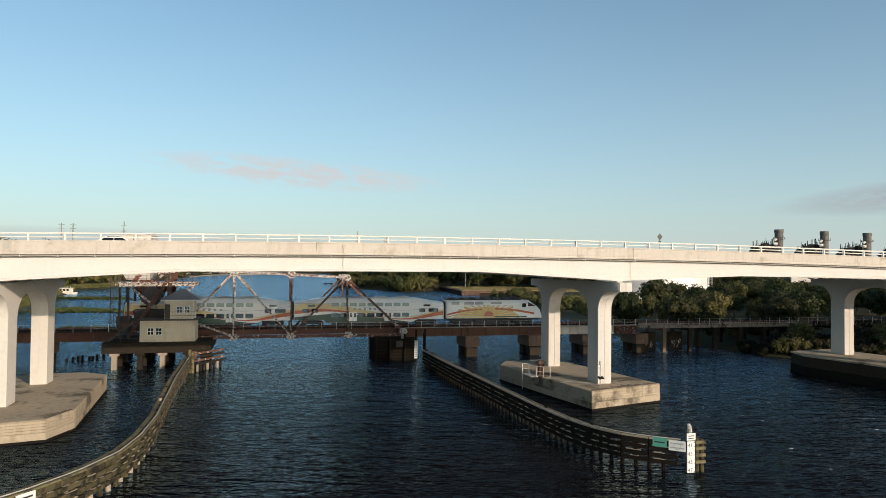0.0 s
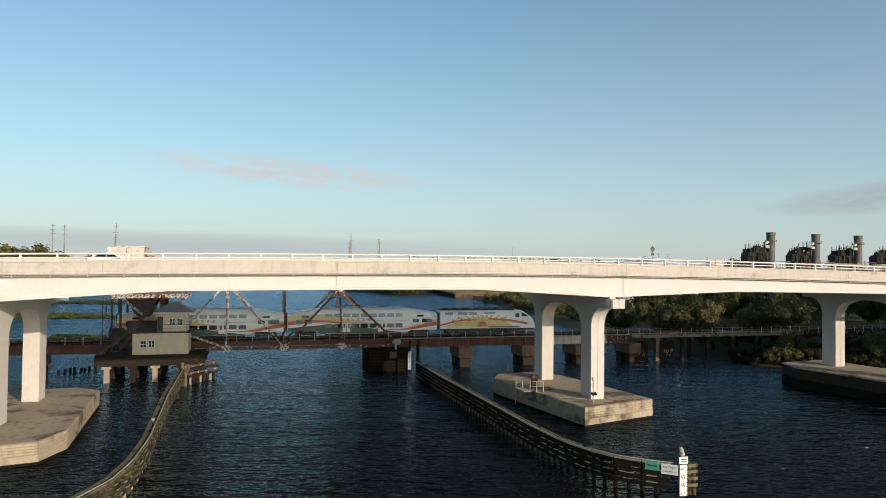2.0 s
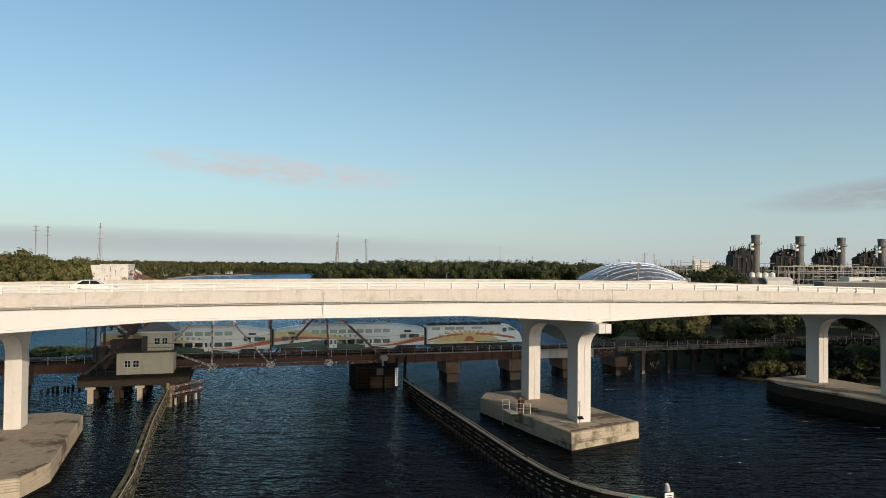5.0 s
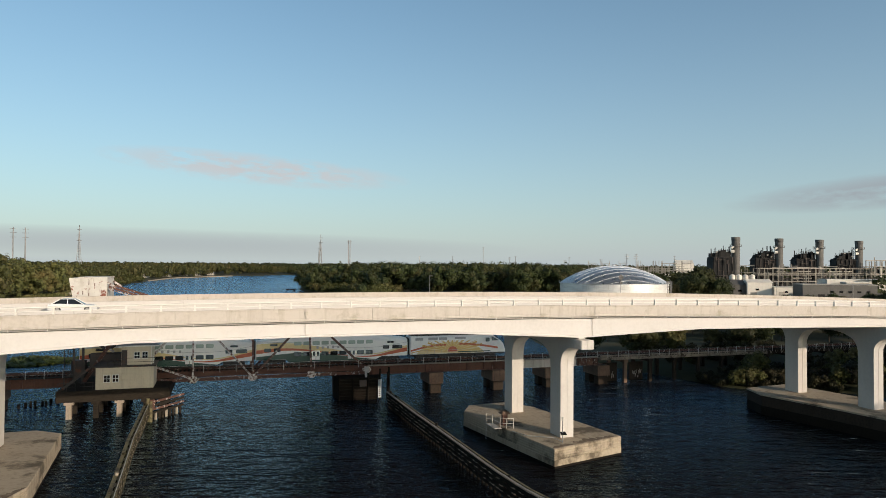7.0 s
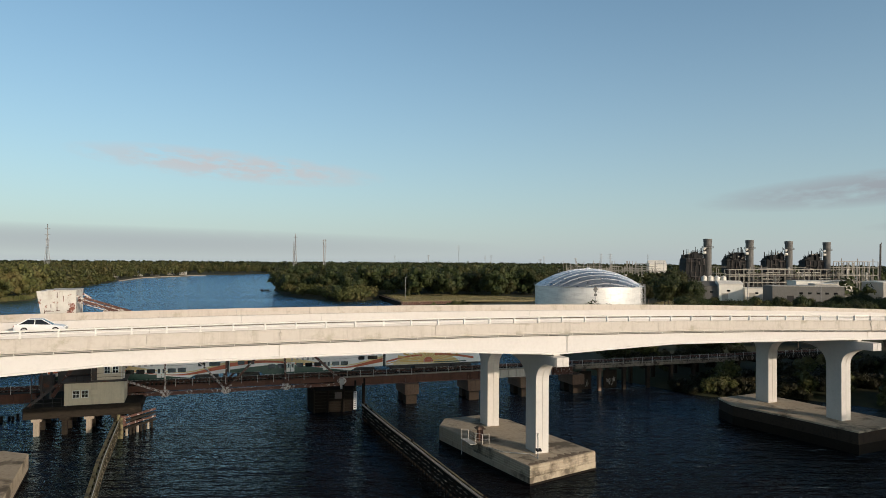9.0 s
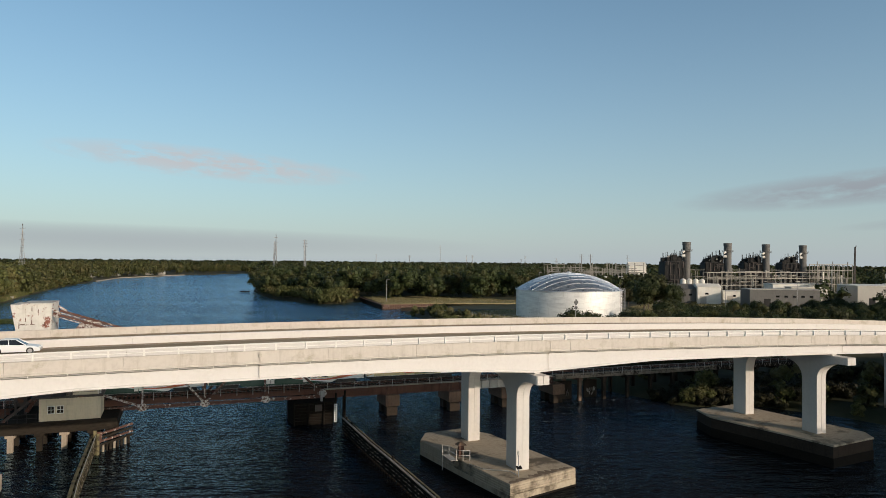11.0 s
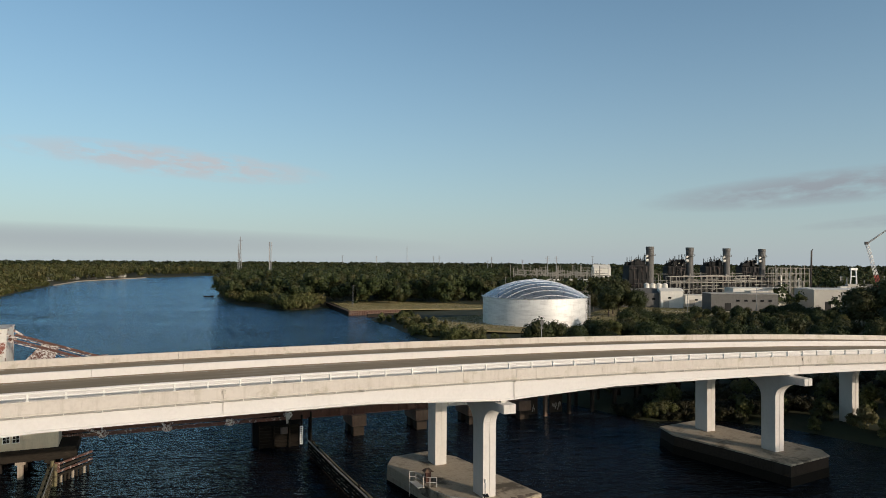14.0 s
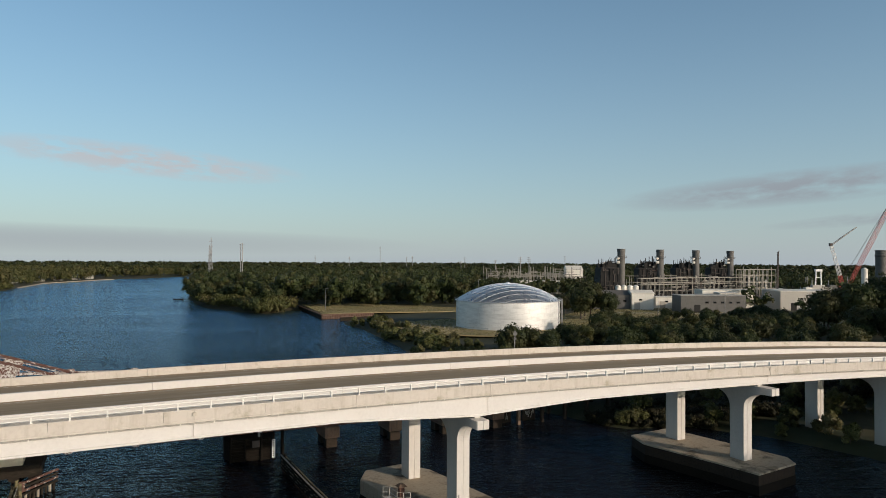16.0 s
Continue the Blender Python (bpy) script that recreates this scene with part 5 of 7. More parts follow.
ribbon("red_stripe", a + 0.1, cu - 1.2, lambda u: 6.75 + 0.9 * math.sin((u - a) / 7.0 * 1.9), lambda u: 7.05 + 0.9 * math.sin((u - a) / 7.0 * 1.9), TRAIN_RED, loco)
ribbon("gold_stripe", a + 0.1, cu - 1.4, lambda u: 6.45 + 0.8 * math.sin((u - a) / 7.0 * 1.9), lambda u: 6.6 + 0.8 * math.sin((u - a) / 7.0 * 1.9), TRAIN_GOLD, loco)
ribbon("red_stripe", cu + 1.2, b - 1.6, lambda u: 7.75 - 0.25 * ((u - cu) / 9) ** 2 * 4, lambda u: 8.1 - 0.25 * ((u - cu) / 9) ** 2 * 4, TRAIN_RED, loco)
ribbon("green_band", cu + 1.0, b - 3.0, lambda u: 6.45, lambda u: 6.62, TRAIN_GREEN, loco)
for u in (a + 2.9, b - 3.6):
    bogie(loco, u)
g = G()
g.box(a + 0.1, b - 0.4, FACE + 0.2, BACK - 0.2, 6.05, 6.32)
g.bevel_box(a + 5.2, b - 6.0, FACE + 0.35, BACK - 0.35, 5.5, 6.1, 0.1)
part("underframe", g, TRAIN_BLACK, loco)
g = G()
for u in list(np.arange(a + 0.4, b - 4, 1.3)):
    g.beam((u, FACE - 0.08, 6.32), (u, FACE - 0.08, 6.95), 0.03)
g.beam((a + 0.4, FACE - 0.08, 6.95), (b - 4.6, FACE - 0.08, 6.95), 0.03)
part("hand_rail", g, TRAIN_GREY, loco)
g = G()
g.box(a - 0.25, a, 115.5, 117.1, 6.2, 9.0)
part("gangway", g, TRAIN_BLACK, loco)

# ---- timber fenders that guide boats through the channel ----
FENDER_RIGHT = [(24.8, 103.1), (24.9, 88.0), (25.2, 77.2), (25.35, 68.0), (25.5, 60.6), (25.85, 55.2), (26.5, 51.4), (27.6, 49.0), (29.1, 47.3), (31.2, 45.5)]
FENDER_LEFT = [(-9.1, 104.0), (-8.9, 83.0), (-8.5, 72.5), (-8.15, 62.4), (-8.35, 55.5), (-9.0, 50.8), (-10.5, 46.9), (-12.4, 43.6), (-16.0, 39.0), (-19.5, 35.5)]


def along(points, step):
    """Places and headings at even steps along a bent line."""
    out, left = [], 0.0
    for (x0, y0), (x1, y1) in zip(points, points[1:]):
        length = math.hypot(x1 - x0, y1 - y0)
        d = left
        while d < length:
            k = d / length
            out.append((x0 + (x1 - x0) * k, y0 + (y1 - y0) * k))
            d += step
        left = d - length
    return out


def fender(points, side, face_m, top_m, label, seed):
    """side: +1 where the channel lies towards larger u."""
    rnd = random.Random(seed)
    mid = points[len(points) // 2]
    f = thing("channel_fender", (mid[0], mid[1], 0), label, "fender", "channel fenders", kind="structure")
    st = along(points, 2.1)
    for (x0, y0), (x1, y1) in zip(st, st[1:]):
        dx, dy = x1 - x0, y1 - y0
        n = Vector((dy, -dx, 0)).normalized()
        n = n if n.x * side > 0 else -n
        tip = rnd.uniform(-0.03, 0.03)
        a, b = Vector((x0, y0, 0)), Vector((x1, y1, 0))
        gap = (b - a).normalized() * 0.02
        for z, h in ((0.72, 0.30), (1.18, 0.30), (1.64, 0.30), (2.10, 0.34)):
            g = G()
            sag = rnd.uniform(-0.025, 0.025)
            g.beam(a + gap + n * 0.25 + Vector((0, 0, z + sag)), b - gap + n * (0.25 + tip) + Vector((0, 0, z + sag)), 0.2, h)
            part("plank", g, face_m, f)
        # pale strips paint the sunlight that comes through the plank gaps
        for z in (0.87, 1.33, 1.79):
            for _ in range(2):
                k = rnd.uniform(0.02, 0.7)
                g = G()
                p, q = a.lerp(b, k), a.lerp(b, k + rnd.uniform(0.14, 0.28))
                g.beam(p + n * 0.27 + Vector((0, 0, z + 0.012)), q + n * 0.27 + Vector((0, 0, z + 0.012)), 0.15, 0.045)
                part("worn_edge", g, TIMBER_PALE, f)
        for z in (0.95, 1.41, 1.87):
            g = G()
            c = a.lerp(b, 0.5)
            d = (b - a) * rnd.uniform(0.06, 0.13)
            g.beam(c - d + n * 0.24 + Vector((0, 0, z)), c + d + n * 0.24 + Vector((0, 0, z)), 0.14, 0.17)
            part("spacer_block", g, face_m, f)
        g = G()
        g.beam(a + gap + n * 0.30 + Vector((0, 0, 2.36)), b - gap + n * 0.30 + Vector((0, 0, 2.36)), 0.15 if side < 0 else 0.30, 0.12)
        part("cap_board", g, top_m, f, "weathered cap board")
        g = G()
        g.beam(a + gap - n * 0.16 + Vector((0, 0, 2.36)), b - gap - n * 0.16 + Vector((0, 0, 2.36)), 0.20 if side < 0 else 0.34, 0.12)
        part("cap_board", g, TIMBER_MOSS, f, "weathered cap board")
        for k, (p, off) in enumerate(((a, -0.05), (a.lerp(b, 0.5), -0.05))):
            g = G()
            lean = Vector((rnd.uniform(-0.04, 0.04), rnd.uniform(-0.04, 0.04), 0))
            q = p + n * off
            g.cyl(q + Vector((0, 0, -3)), q + lean + Vector((0, 0, 2.28 + (rnd.uniform(0.25, 0.5) if rnd.random() < 0.05 else 0))), 0.19, 0.16, n=8)
            part("pile", g, TIMBER_PALE if side > 0 and k else face_m, f)
    g = G()
    st = along(points, 1.0)
    for (x0, y0), (x1, y1) in zip(st, st[1:]):
        n = Vector((y1 - y0, x0 - x1, 0)).normalized() * -0.34 * side
        g.cyl(Vector((x0, y0, 2.52)) + n, Vector((x1, y1, 2.52)) + n, 0.035, n=6)
    part("cable", g, PIPE_GREY, f)
    return f


# right fender faces away from the sun: that shade is in its black colour
fr = fender(FENDER_RIGHT, -1, TIMBER_BLACK, TIMBER_PALE, "long timber fender wall with its face coloured dark for shade and pale cap boards", 3)
fl = fender(FENDER_LEFT, 1, TIMBER_GREEN, TIMBER_MOSS, "long mossy timber fender wall curving beside the channel", 5)
# end cluster of piles and planks by the tower base
cl = thing("pile_cluster", (-6.6, 105.0, 0), "short rusty timber fender with pale piles below the operator's house", "fender", kind="structure")
for k in range(9):
    g = G()
    u, v = -8.4 + k * 0.42, 103.6 + k * 0.55
    g.cyl((u, v, -3), (u, v, 0.9 + 0.05 * (k % 3)), 0.17, n=8)
    part("pile", g, TIMBER_PALE if k % 3 == 1 else TIMBER_DARK, cl)
for z in (1.0, 1.5, 2.0, 2.5):
    g = G()
    g.beam((-8.8, 103.1, z), (-4.6, 108.6, z + 0.05), 0.22, 0.26)
    part("plank", g, STEEL_RUST if z in (1.5, 2.5) else TIMBER_DARK, cl)
for u, v, h in ((-8.9, 102.8, 3.2), (-8.5, 102.6, 2.8)):
    g = G()
    g.cyl((u, v, -3), (u, v, h), 0.22, n=10)
    part("pile", g, TIMBER_MOSS, cl)
g = G()
g.box(-8.6, -8.0, 102.7, 102.8, 1.9, 3.0)
part("notice", g, STEEL_RUST, cl, "faded orange notice")
for i, (u, v) in enumerate(((-27.9, 117.5), (-27.2, 118.2), (-26.6, 118.4), (-25.8, 117.8), (-25.2, 119.4), (-24.6, 118.6), (-24.1, 119.8), (-23.2, 119.6))):
    g = G()
    g.cyl((u, v, -3), (u + 0.05 * (i % 3), v, 0.55 + 0.13 * (i % 4)), 0.24, 0.2, n=8)
    single("old_pile_stump", g, TIMBER_DARK, (u, v, 0), "broken black timber pile stump in the water", "pile stump", "old pile stumps")

# clearance gauge and boards at the fender's end

def figures(text, size, parent, u, v, z, m):
    """Upright figures in the built-in font, facing the channel's mouth."""
    cu = bpy.data.curves.new("figures", "FONT")
    cu.body, cu.size, cu.align_x, cu.align_y, cu.extrude = text, size, "CENTER", "CENTER", 0.004
    tmp = bpy.data.objects.new("figures", cu)
    me = bpy.data.meshes.new_from_object(tmp)
    bpy.data.objects.remove(tmp)
    ob = new("figure", me)
    me.materials.append(m)
    ob.parent = parent
    o = ORIGIN[parent]
    ob.matrix_local = Matrix.Translation((u - o[0], v - o[1], z - o[2])) @ pose(0, 0, 0, 90, 0, 0)
    return ob


gu, gv = 31.45, 45.45
ga = thing("clearance_gauge", (gu, gv, 0), "white clearance gauge board with black figures on a timber pile", "gauge board")
g = G()
g.cyl((gu + 0.05, gv + 0.25, -3), (gu + 0.05, gv + 0.25, 3.1), 0.2, 0.18, n=10)
part("pile", g, TIMBER_MOSS, ga)
g = G()
g.cyl((gu + 0.05, gv + 0.25, 3.05), (gu - 0.05, gv + 0.1, 3.35), 0.2, 0.14, n=10)
g.cyl((gu - 0.05, gv + 0.1, 3.35), (gu - 0.1, gv + 0.2, 3.6), 0.16, 0.1, n=10)
part("lamp", g, STEEL_LIGHT, ga, "small grey beacon lamp")
g = G()
g.box(gu - 0.32, gu + 0.32, gv - 0.03, gv, 0.05, 2.35)
board = part("board", g, SIGN_WHITE, ga, "white board with foot marks")
for ft in (41, 43, 45, 47):
    figures(str(ft), 0.40, board, gu - 0.07, gv - 0.032, (47.7 - ft) * 0.3048, INK)
for k in range(8):
    g = G()
    z = 0.1 + k * 0.3048
    g.box(gu + 0.22, gu + 0.32, gv - 0.036, gv - 0.03, z, z + 0.05)
    part("tick", g, INK, board)
g = G()
g.box(gu - 0.36, gu + 0.36, gv - 0.04, gv, 2.42, 2.95)
head = part("head_plate", g, SIGN_WHITE, ga)
for k in range(2):
    g = G()
    g.box(gu - 0.24, gu + 0.24, gv - 0.047, gv - 0.04, 2.55 + k * 0.17, 2.62 + k * 0.17)
    part("lettering_bar", g, INK, head)
g = G()
for du, dv in ((0.75, 0.4), (1.1, 0.3), (1.0, 0.9)):
    g.cyl((gu + du, gv + dv, -3), (gu + du, gv + dv, 2.4), 0.18, n=8)
part("dolphin_pile", g, TIMBER_GREEN, ga)
for z in (0.75, 1.25, 1.75, 2.2):
    g = G()
    g.box(gu + 0.45, gu + 1.3, gv + 0.05, gv + 0.2, z - 0.1, z + 0.12)
    part("plank", g, TIMBER_MOSS, ga)


def board_sign(name, u0, v0, u1, v1, z0, z1, m, label, rows):
    d = Vector((u1 - u0, v1 - v0, 0)).normalized()
    n = Vector((d.y, -d.x, 0))
    s = thing(name, ((u0 + u1) / 2, (v0 + v1) / 2, z0), label, "sign")
    g = G()
    a, b = Vector((u0, v0, (z0 + z1) / 2)), Vector((u1, v1, (z0 + z1) / 2))
    g.beam(a, b, 0.03, z1 - z0)
    p = part("panel", g, m, s)
    for k in range(rows):
        g = G()
        z = z1 - (k + 1) * (z1 - z0) / (rows + 1)
        g.beam(a.lerp(b, 0.12) + n * 0.02 + Vector((0, 0, z - a.z)), a.lerp(b, 0.86 - 0.07 * k) + n * 0.02 + Vector((0, 0, z - a.z)), 0.008, (z1 - z0) * 0.14)
        part("lettering_bar", g, INK, p)
    return s


board_sign("notice_board", 29.1, 46.83, 29.85, 46.12, 1.8, 2.5, SIGN_GREEN, "faded green notice board fixed to the timber fender", 1)
sw = board_sign("notice_board", 29.95, 46.02, 30.85, 45.22, 1.65, 2.4, SIGN_WHITE, "white notice board with a black ring fixed to the fender", 0)
sign_panel = next(o for o in sw.children if o.name.startswith("panel"))
swa = math.atan2(45.22 - 46.02, 30.85 - 29.95)
face = Vector((math.sin(swa), -math.cos(swa), 0)) * 0.02
for text, z in (("SLOW SPEED", 2.18), ("MINIMUM WAKE", 1.86)):
    f = figures(text, 0.165 if "SPEED" in text else 0.135, sign_panel, 30.40 + face.x, 45.62 + face.y, z, INK)
    f.matrix_local = Matrix.Translation(f.location) @ Matrix.Rotation(swa, 4, "Z") @ pose(0, 0, 0, 90, 0, 0)
g = G()
ring = [(0.24 * math.cos(2 * math.pi * k / 28), 0.24 * math.sin(2 * math.pi * k / 28)) for k in range(29)]
across = Vector((math.cos(swa), math.sin(swa), 0))
for (x0, z0), (x1, z1) in zip(ring, ring[1:]):
    g.beam(Vector((30.40, 45.62, 2.02 + z0)) + across * x0 + face, Vector((30.40, 45.62, 2.02 + z1)) + across * x1 + face, 0.012, 0.03, tuple(face))
part("ring", g, INK, sign_panel)
board_sign("notice_board", -12.40, 42.82, -11.70, 43.82, 1.6, 2.35, SIGN_WHITE, "white notice board with unreadable lines on the mossy fender", 2)

# service gantry and pole on the pier footing
sv = thing("service_gantry", (33.3, 79.0, 2.1), "small steel service gantry with a hut roof on the footing", "gantry")
g = G()
g.box(33.4, 34.0, 79.0, 79.6, 2.1, 3.5)
part("cabinet", g, STEEL_BROWN, sv)
g = G()
g.loft([[(33.1, 78.7, 3.5), (34.3, 78.7, 3.5), (34.3, 79.9, 3.5), (33.1, 79.9, 3.5)], [(33.5, 79.1, 3.85), (33.9, 79.1, 3.85), (33.9, 79.5, 3.85), (33.5, 79.5, 3.85)]])
part("roof", g, CONC_OLD, sv)
for (u, v) in ((32.5, 80.2), (31.8, 80.6), (33.2, 77.4), (34.0, 77.2), (32.6, 78.0)):
    g = G()
    g.beam((u, v, 0.2 if u < 32 else 2.1), (u, v, 3.3), 0.06)
    part("rail_post", g, STEEL_LIGHT, sv)
g = G()
for z in (2.7, 3.3):
    g.tube([(31.8, 80.6, z), (32.5, 80.2, z), (32.6, 78.0, z), (33.2, 77.4, z), (34.0, 77.2, z)], 0.03)
g.box(31.8, 32.7, 77.8, 80.6, 2.05, 2.12)
part("rail", g, STEEL_LIGHT, sv)
po = thing("light_pole", (36.6, 69.6, 2.1), "short grey pole with lamp and small panel on the footing", "pole")
g = G()
g.cyl((36.6, 69.6, 2.1), (36.6, 69.6, 4.7), 0.06, n=8)
part("pole", g, POLE_GREY, po)
g = G()
g.cyl((36.6, 69.6, 4.55), (36.6, 69.6, 4.95), 0.15, 0.12, n=10)
part("lamp", g, STEEL_LIGHT, po)
g = G()
g.loft([[(36.3, 69.3, 3.0), (36.95, 69.3, 3.0), (36.95, 69.7, 3.25), (36.3, 69.7, 3.25)], [(36.3, 69.28, 3.04), (36.95, 69.28, 3.04), (36.95, 69.68, 3.29), (36.3, 69.68, 3.29)]])
part("panel", g, DARK_GLASS, po)
pi = thing("service_pipe", (34.8, 71.5, 2.1), "pale pipe lying across the pier footing", "pipe")
g = G()
g.tube([(33.2, 75.6, 2.2), (34.0, 73.2, 2.2), (36.4, 71.3, 2.25), (36.6, 69.7, 2.2)], 0.06)
part("pipe", g, PIPE_GREY, pi)

# white saloon car on the near lanes
def car(u, v):
    z = deck_z(u) + 0.42 + rise(v)
    c = thing("car", (u, v, z), "white saloon car driving on the bridge", "car")
    g = G()
    rings = []
    for y, k in ((-0.9, 0.0), (-0.86, 1.0), (0.86, 1.0), (0.9, 0.0)):
        low = 0.22 + (0.25 if k == 0 else 0)
        up = 0.72 if k == 0 else 0.80
        rings.append([(u - 2.25, v + y, z + low + 0.1), (u - 2.3, v + y, z + 0.55), (u - 2.2, v + y, z + up + 0.12), (u - 1.2, v + y, z + up + 0.16), (u + 0.8, v + y, z + up + 0.08), (u + 1.9, v + y, z + up - 0.06), (u + 2.3, v + y, z + 0.55), (u + 2.25, v + y, z + low + 0.08), (u + 1.5, v + y, z + low), (u - 1.5, v + y, z + low)])
    g.loft(rings)
    part("body", g, CAR_WHITE, c)
    g = G()
    g.loft([[(u - 1.95, v - 0.8, z + 0.92), (u + 1.05, v - 0.8, z + 0.86), (u + 1.05, v + 0.8, z + 0.86), (u - 1.95, v + 0.8, z + 0.92)], [(u - 1.15, v - 0.62, z + 1.40), (u + 0.15, v - 0.62, z + 1.40), (u + 0.15, v + 0.62, z + 1.40), (u - 1.15, v + 0.62, z + 1.40)]])
    part("glasshouse", g, DARK_GLASS, c, "dark car windows")
    g = G()
    g.loft([[(u - 1.2, v - 0.64, z + 1.39), (u + 0.2, v - 0.64, z + 1.39), (u + 0.2, v + 0.64, z + 1.39), (u - 1.2, v + 0.64, z + 1.39)], [(u - 1.0, v - 0.52, z + 1.46), (u, v - 0.52, z + 1.46), (u, v + 0.52, z + 1.46), (u - 1.0, v + 0.52, z + 1.46)]])
    for s in (-1, 1):
        for x0, x1, z0, w in ((1.05, 0.17, 0.87, 0.07), (-1.95, -1.17, 0.93, 0.1), (-0.45, -0.45, 0.9, 0.06)):
            h = G()
            h.beam((u + x0, v + s * 0.8, z + z0), (u + x1, v + s * 0.63, z + 1.4), w)
            part("pillar", h, CAR_WHITE, c)
    part("roof", g, CAR_WHITE, c)
    for x in (-1.35, 1.4):
        for s in (-1, 1):
            g = G()
            g.cyl((u + x, v + s * 0.72, z + 0.33), (u + x, v + s * 0.92, z + 0.33), 0.33, n=18)
            w = part("wheel", g, RUBBER, c)
            g = G()
            g.cyl((u + x, v + s * 0.91, z + 0.33), (u + x, v + s * 0.935, z + 0.33), 0.21, n=12)
            part("rim", g, TRAIN_GREY, w)
    for s in (-0.6, 0.6):
        g = G()
        g.bevel_box(u + 2.12, u + 2.27, v + s - 0.2, v + s + 0.2, z + 0.55, z + 0.7, 0.03)
        part("headlight", g, HUT_TRIM, c)
        g = G()
        g.bevel_box(u - 2.33, u - 2.2, v + s - 0.2, v + s + 0.2, z + 0.62, z + 0.8, 0.03)
        part("tail_light", g, CRANE_RED, c)


car(-14.0, 79.5)

# ---- storage tank ----
TX, TY, TR, TZ = 76.5, 295.0, 22.4, 2.9
tank = thing("storage_tank", (TX, TY, TZ), "large white steel storage tank with a ribbed aluminium dome", "storage tank", turned=False)
SHELL_H = 11.4
for k in range(5):
    g = G()
    z0, z1 = SHELL_H * k / 5, SHELL_H * (k + 1) / 5
    off = 0.02 * (k % 2)
    g.lathe((TX, TY, TZ), [(TR - off, z0 + 0.01), (TR - off, z1 - 0.01)], 96, caps=False)
    part("shell_course", g, TANK_SHELL, tank, "white welded shell course", smooth=True)
g = G()
g.lathe((TX, TY, TZ), [(TR + 0.05, SHELL_H - 0.15), (TR + 0.55, SHELL_H - 0.1), (TR + 0.55, SHELL_H + 0.05), (TR + 0.05, SHELL_H + 0.1)], 96, caps=False)
part("rim_walkway", g, TANK_RIB, tank)
DOME_H = 7.2
RS = (TR ** 2 + DOME_H ** 2) / (2 * DOME_H)


def dome(r):
    return SHELL_H + DOME_H - RS + math.sqrt(RS ** 2 - r * r)


g = G()
g.lathe((TX, TY, TZ), [(r, dome(r)) for r in np.linspace(TR, 0.3, 18)], 72)
part("dome", g, TANK_DOME, tank, "silver dome roof", smooth=True)
# three families of ribs make the triangular grid of the dome
for k in range(3):
    a = math.pi * k / 3 + 0.12
    dx, dy = math.cos(a), math.sin(a)
    for off in np.arange(-20.4, 20.5, 3.4):
        g = G()
        half = math.sqrt(max(TR ** 2 - off ** 2, 0)) * 0.995
        ts = np.linspace(-half, half, 17)
        pts = []
        for t in ts:
            x, y = off * -dy + t * dx, off * dx + t * dy
            pts.append((TX + x, TY + y, TZ + dome(math.hypot(x, y)) + 0.06))
        for p, q in zip(pts, pts[1:]):
            g.beam(p, q, 0.075, 0.09)
        part("dome_rib", g, TANK_RIB, tank)
g = G()
g.lathe((TX, TY, TZ), [(0.9, dome(0) - 0.2), (0.9, dome(0) + 0.35), (0.3, dome(0) + 0.6)], 20)
part("vent", g, TANK_RIB, tank)
g = G()
for a in (-0.55,):
    cx, cy = TX + (TR + 0.8) * math.cos(a), TY + (TR + 0.8) * math.sin(a)
    for d in (-0.9, 0.9):
        g.beam((cx + d, cy, TZ), (cx + d, cy, TZ + SHELL_H + 1), 0.18)
        g.beam((cx + d, cy + 1.2, TZ), (cx + d, cy + 1.2, TZ + SHELL_H + 1), 0.18)
    for k in range(6):
        s = 1 if k % 2 else -1
        g.beam((cx - 0.9 * s, cy + 0.5, TZ + k * 1.9), (cx + 0.9 * s, cy + 0.5, TZ + (k + 1) * 1.9), 0.5, 0.12)
part("stair_tower", g, POLE_GREY, tank)
g = G()
for k in range(64):
    a = 2 * math.pi * k / 64
    g.beam((TX + (TR + 0.5) * math.cos(a), TY + (TR + 0.5) * math.sin(a), TZ + SHELL_H), (TX + (TR + 0.5) * math.cos(a), TY + (TR + 0.5) * math.sin(a), TZ + SHELL_H + 1.0), 0.07)
part("rim_posts", g, POLE_GREY, tank)

# ---- power station ----
FWD, RGT = Vector((0.16, 0.987, 0)), Vector((0.987, -0.16, 0))


def site(right, ahead, z=2.9):
    return FWD * ahead + RGT * right + Vector((0, 0, z))


def block(g, right, ahead, w, d, z0, z1):
    """A box on the plant's own axes."""
    c = site(right, ahead, 0)
    a, b = RGT * w / 2, FWD * d / 2
    ring = lambda z: [c - a - b + Vector((0, 0, z)), c + a - b + Vector((0, 0, z)), c + a + b + Vector((0, 0, z)), c - a + b + Vector((0, 0, z))]
    g.loft([ring(z0), ring(z1)])


def pole_at(g, right, ahead, z0, z1, w):
    p = site(right, ahead, 0)
    g.beam((p.x, p.y, z0), (p.x, p.y, z1), w)


def bar(g, a, b, w):
    g.beam(site(*a), site(*b), w)


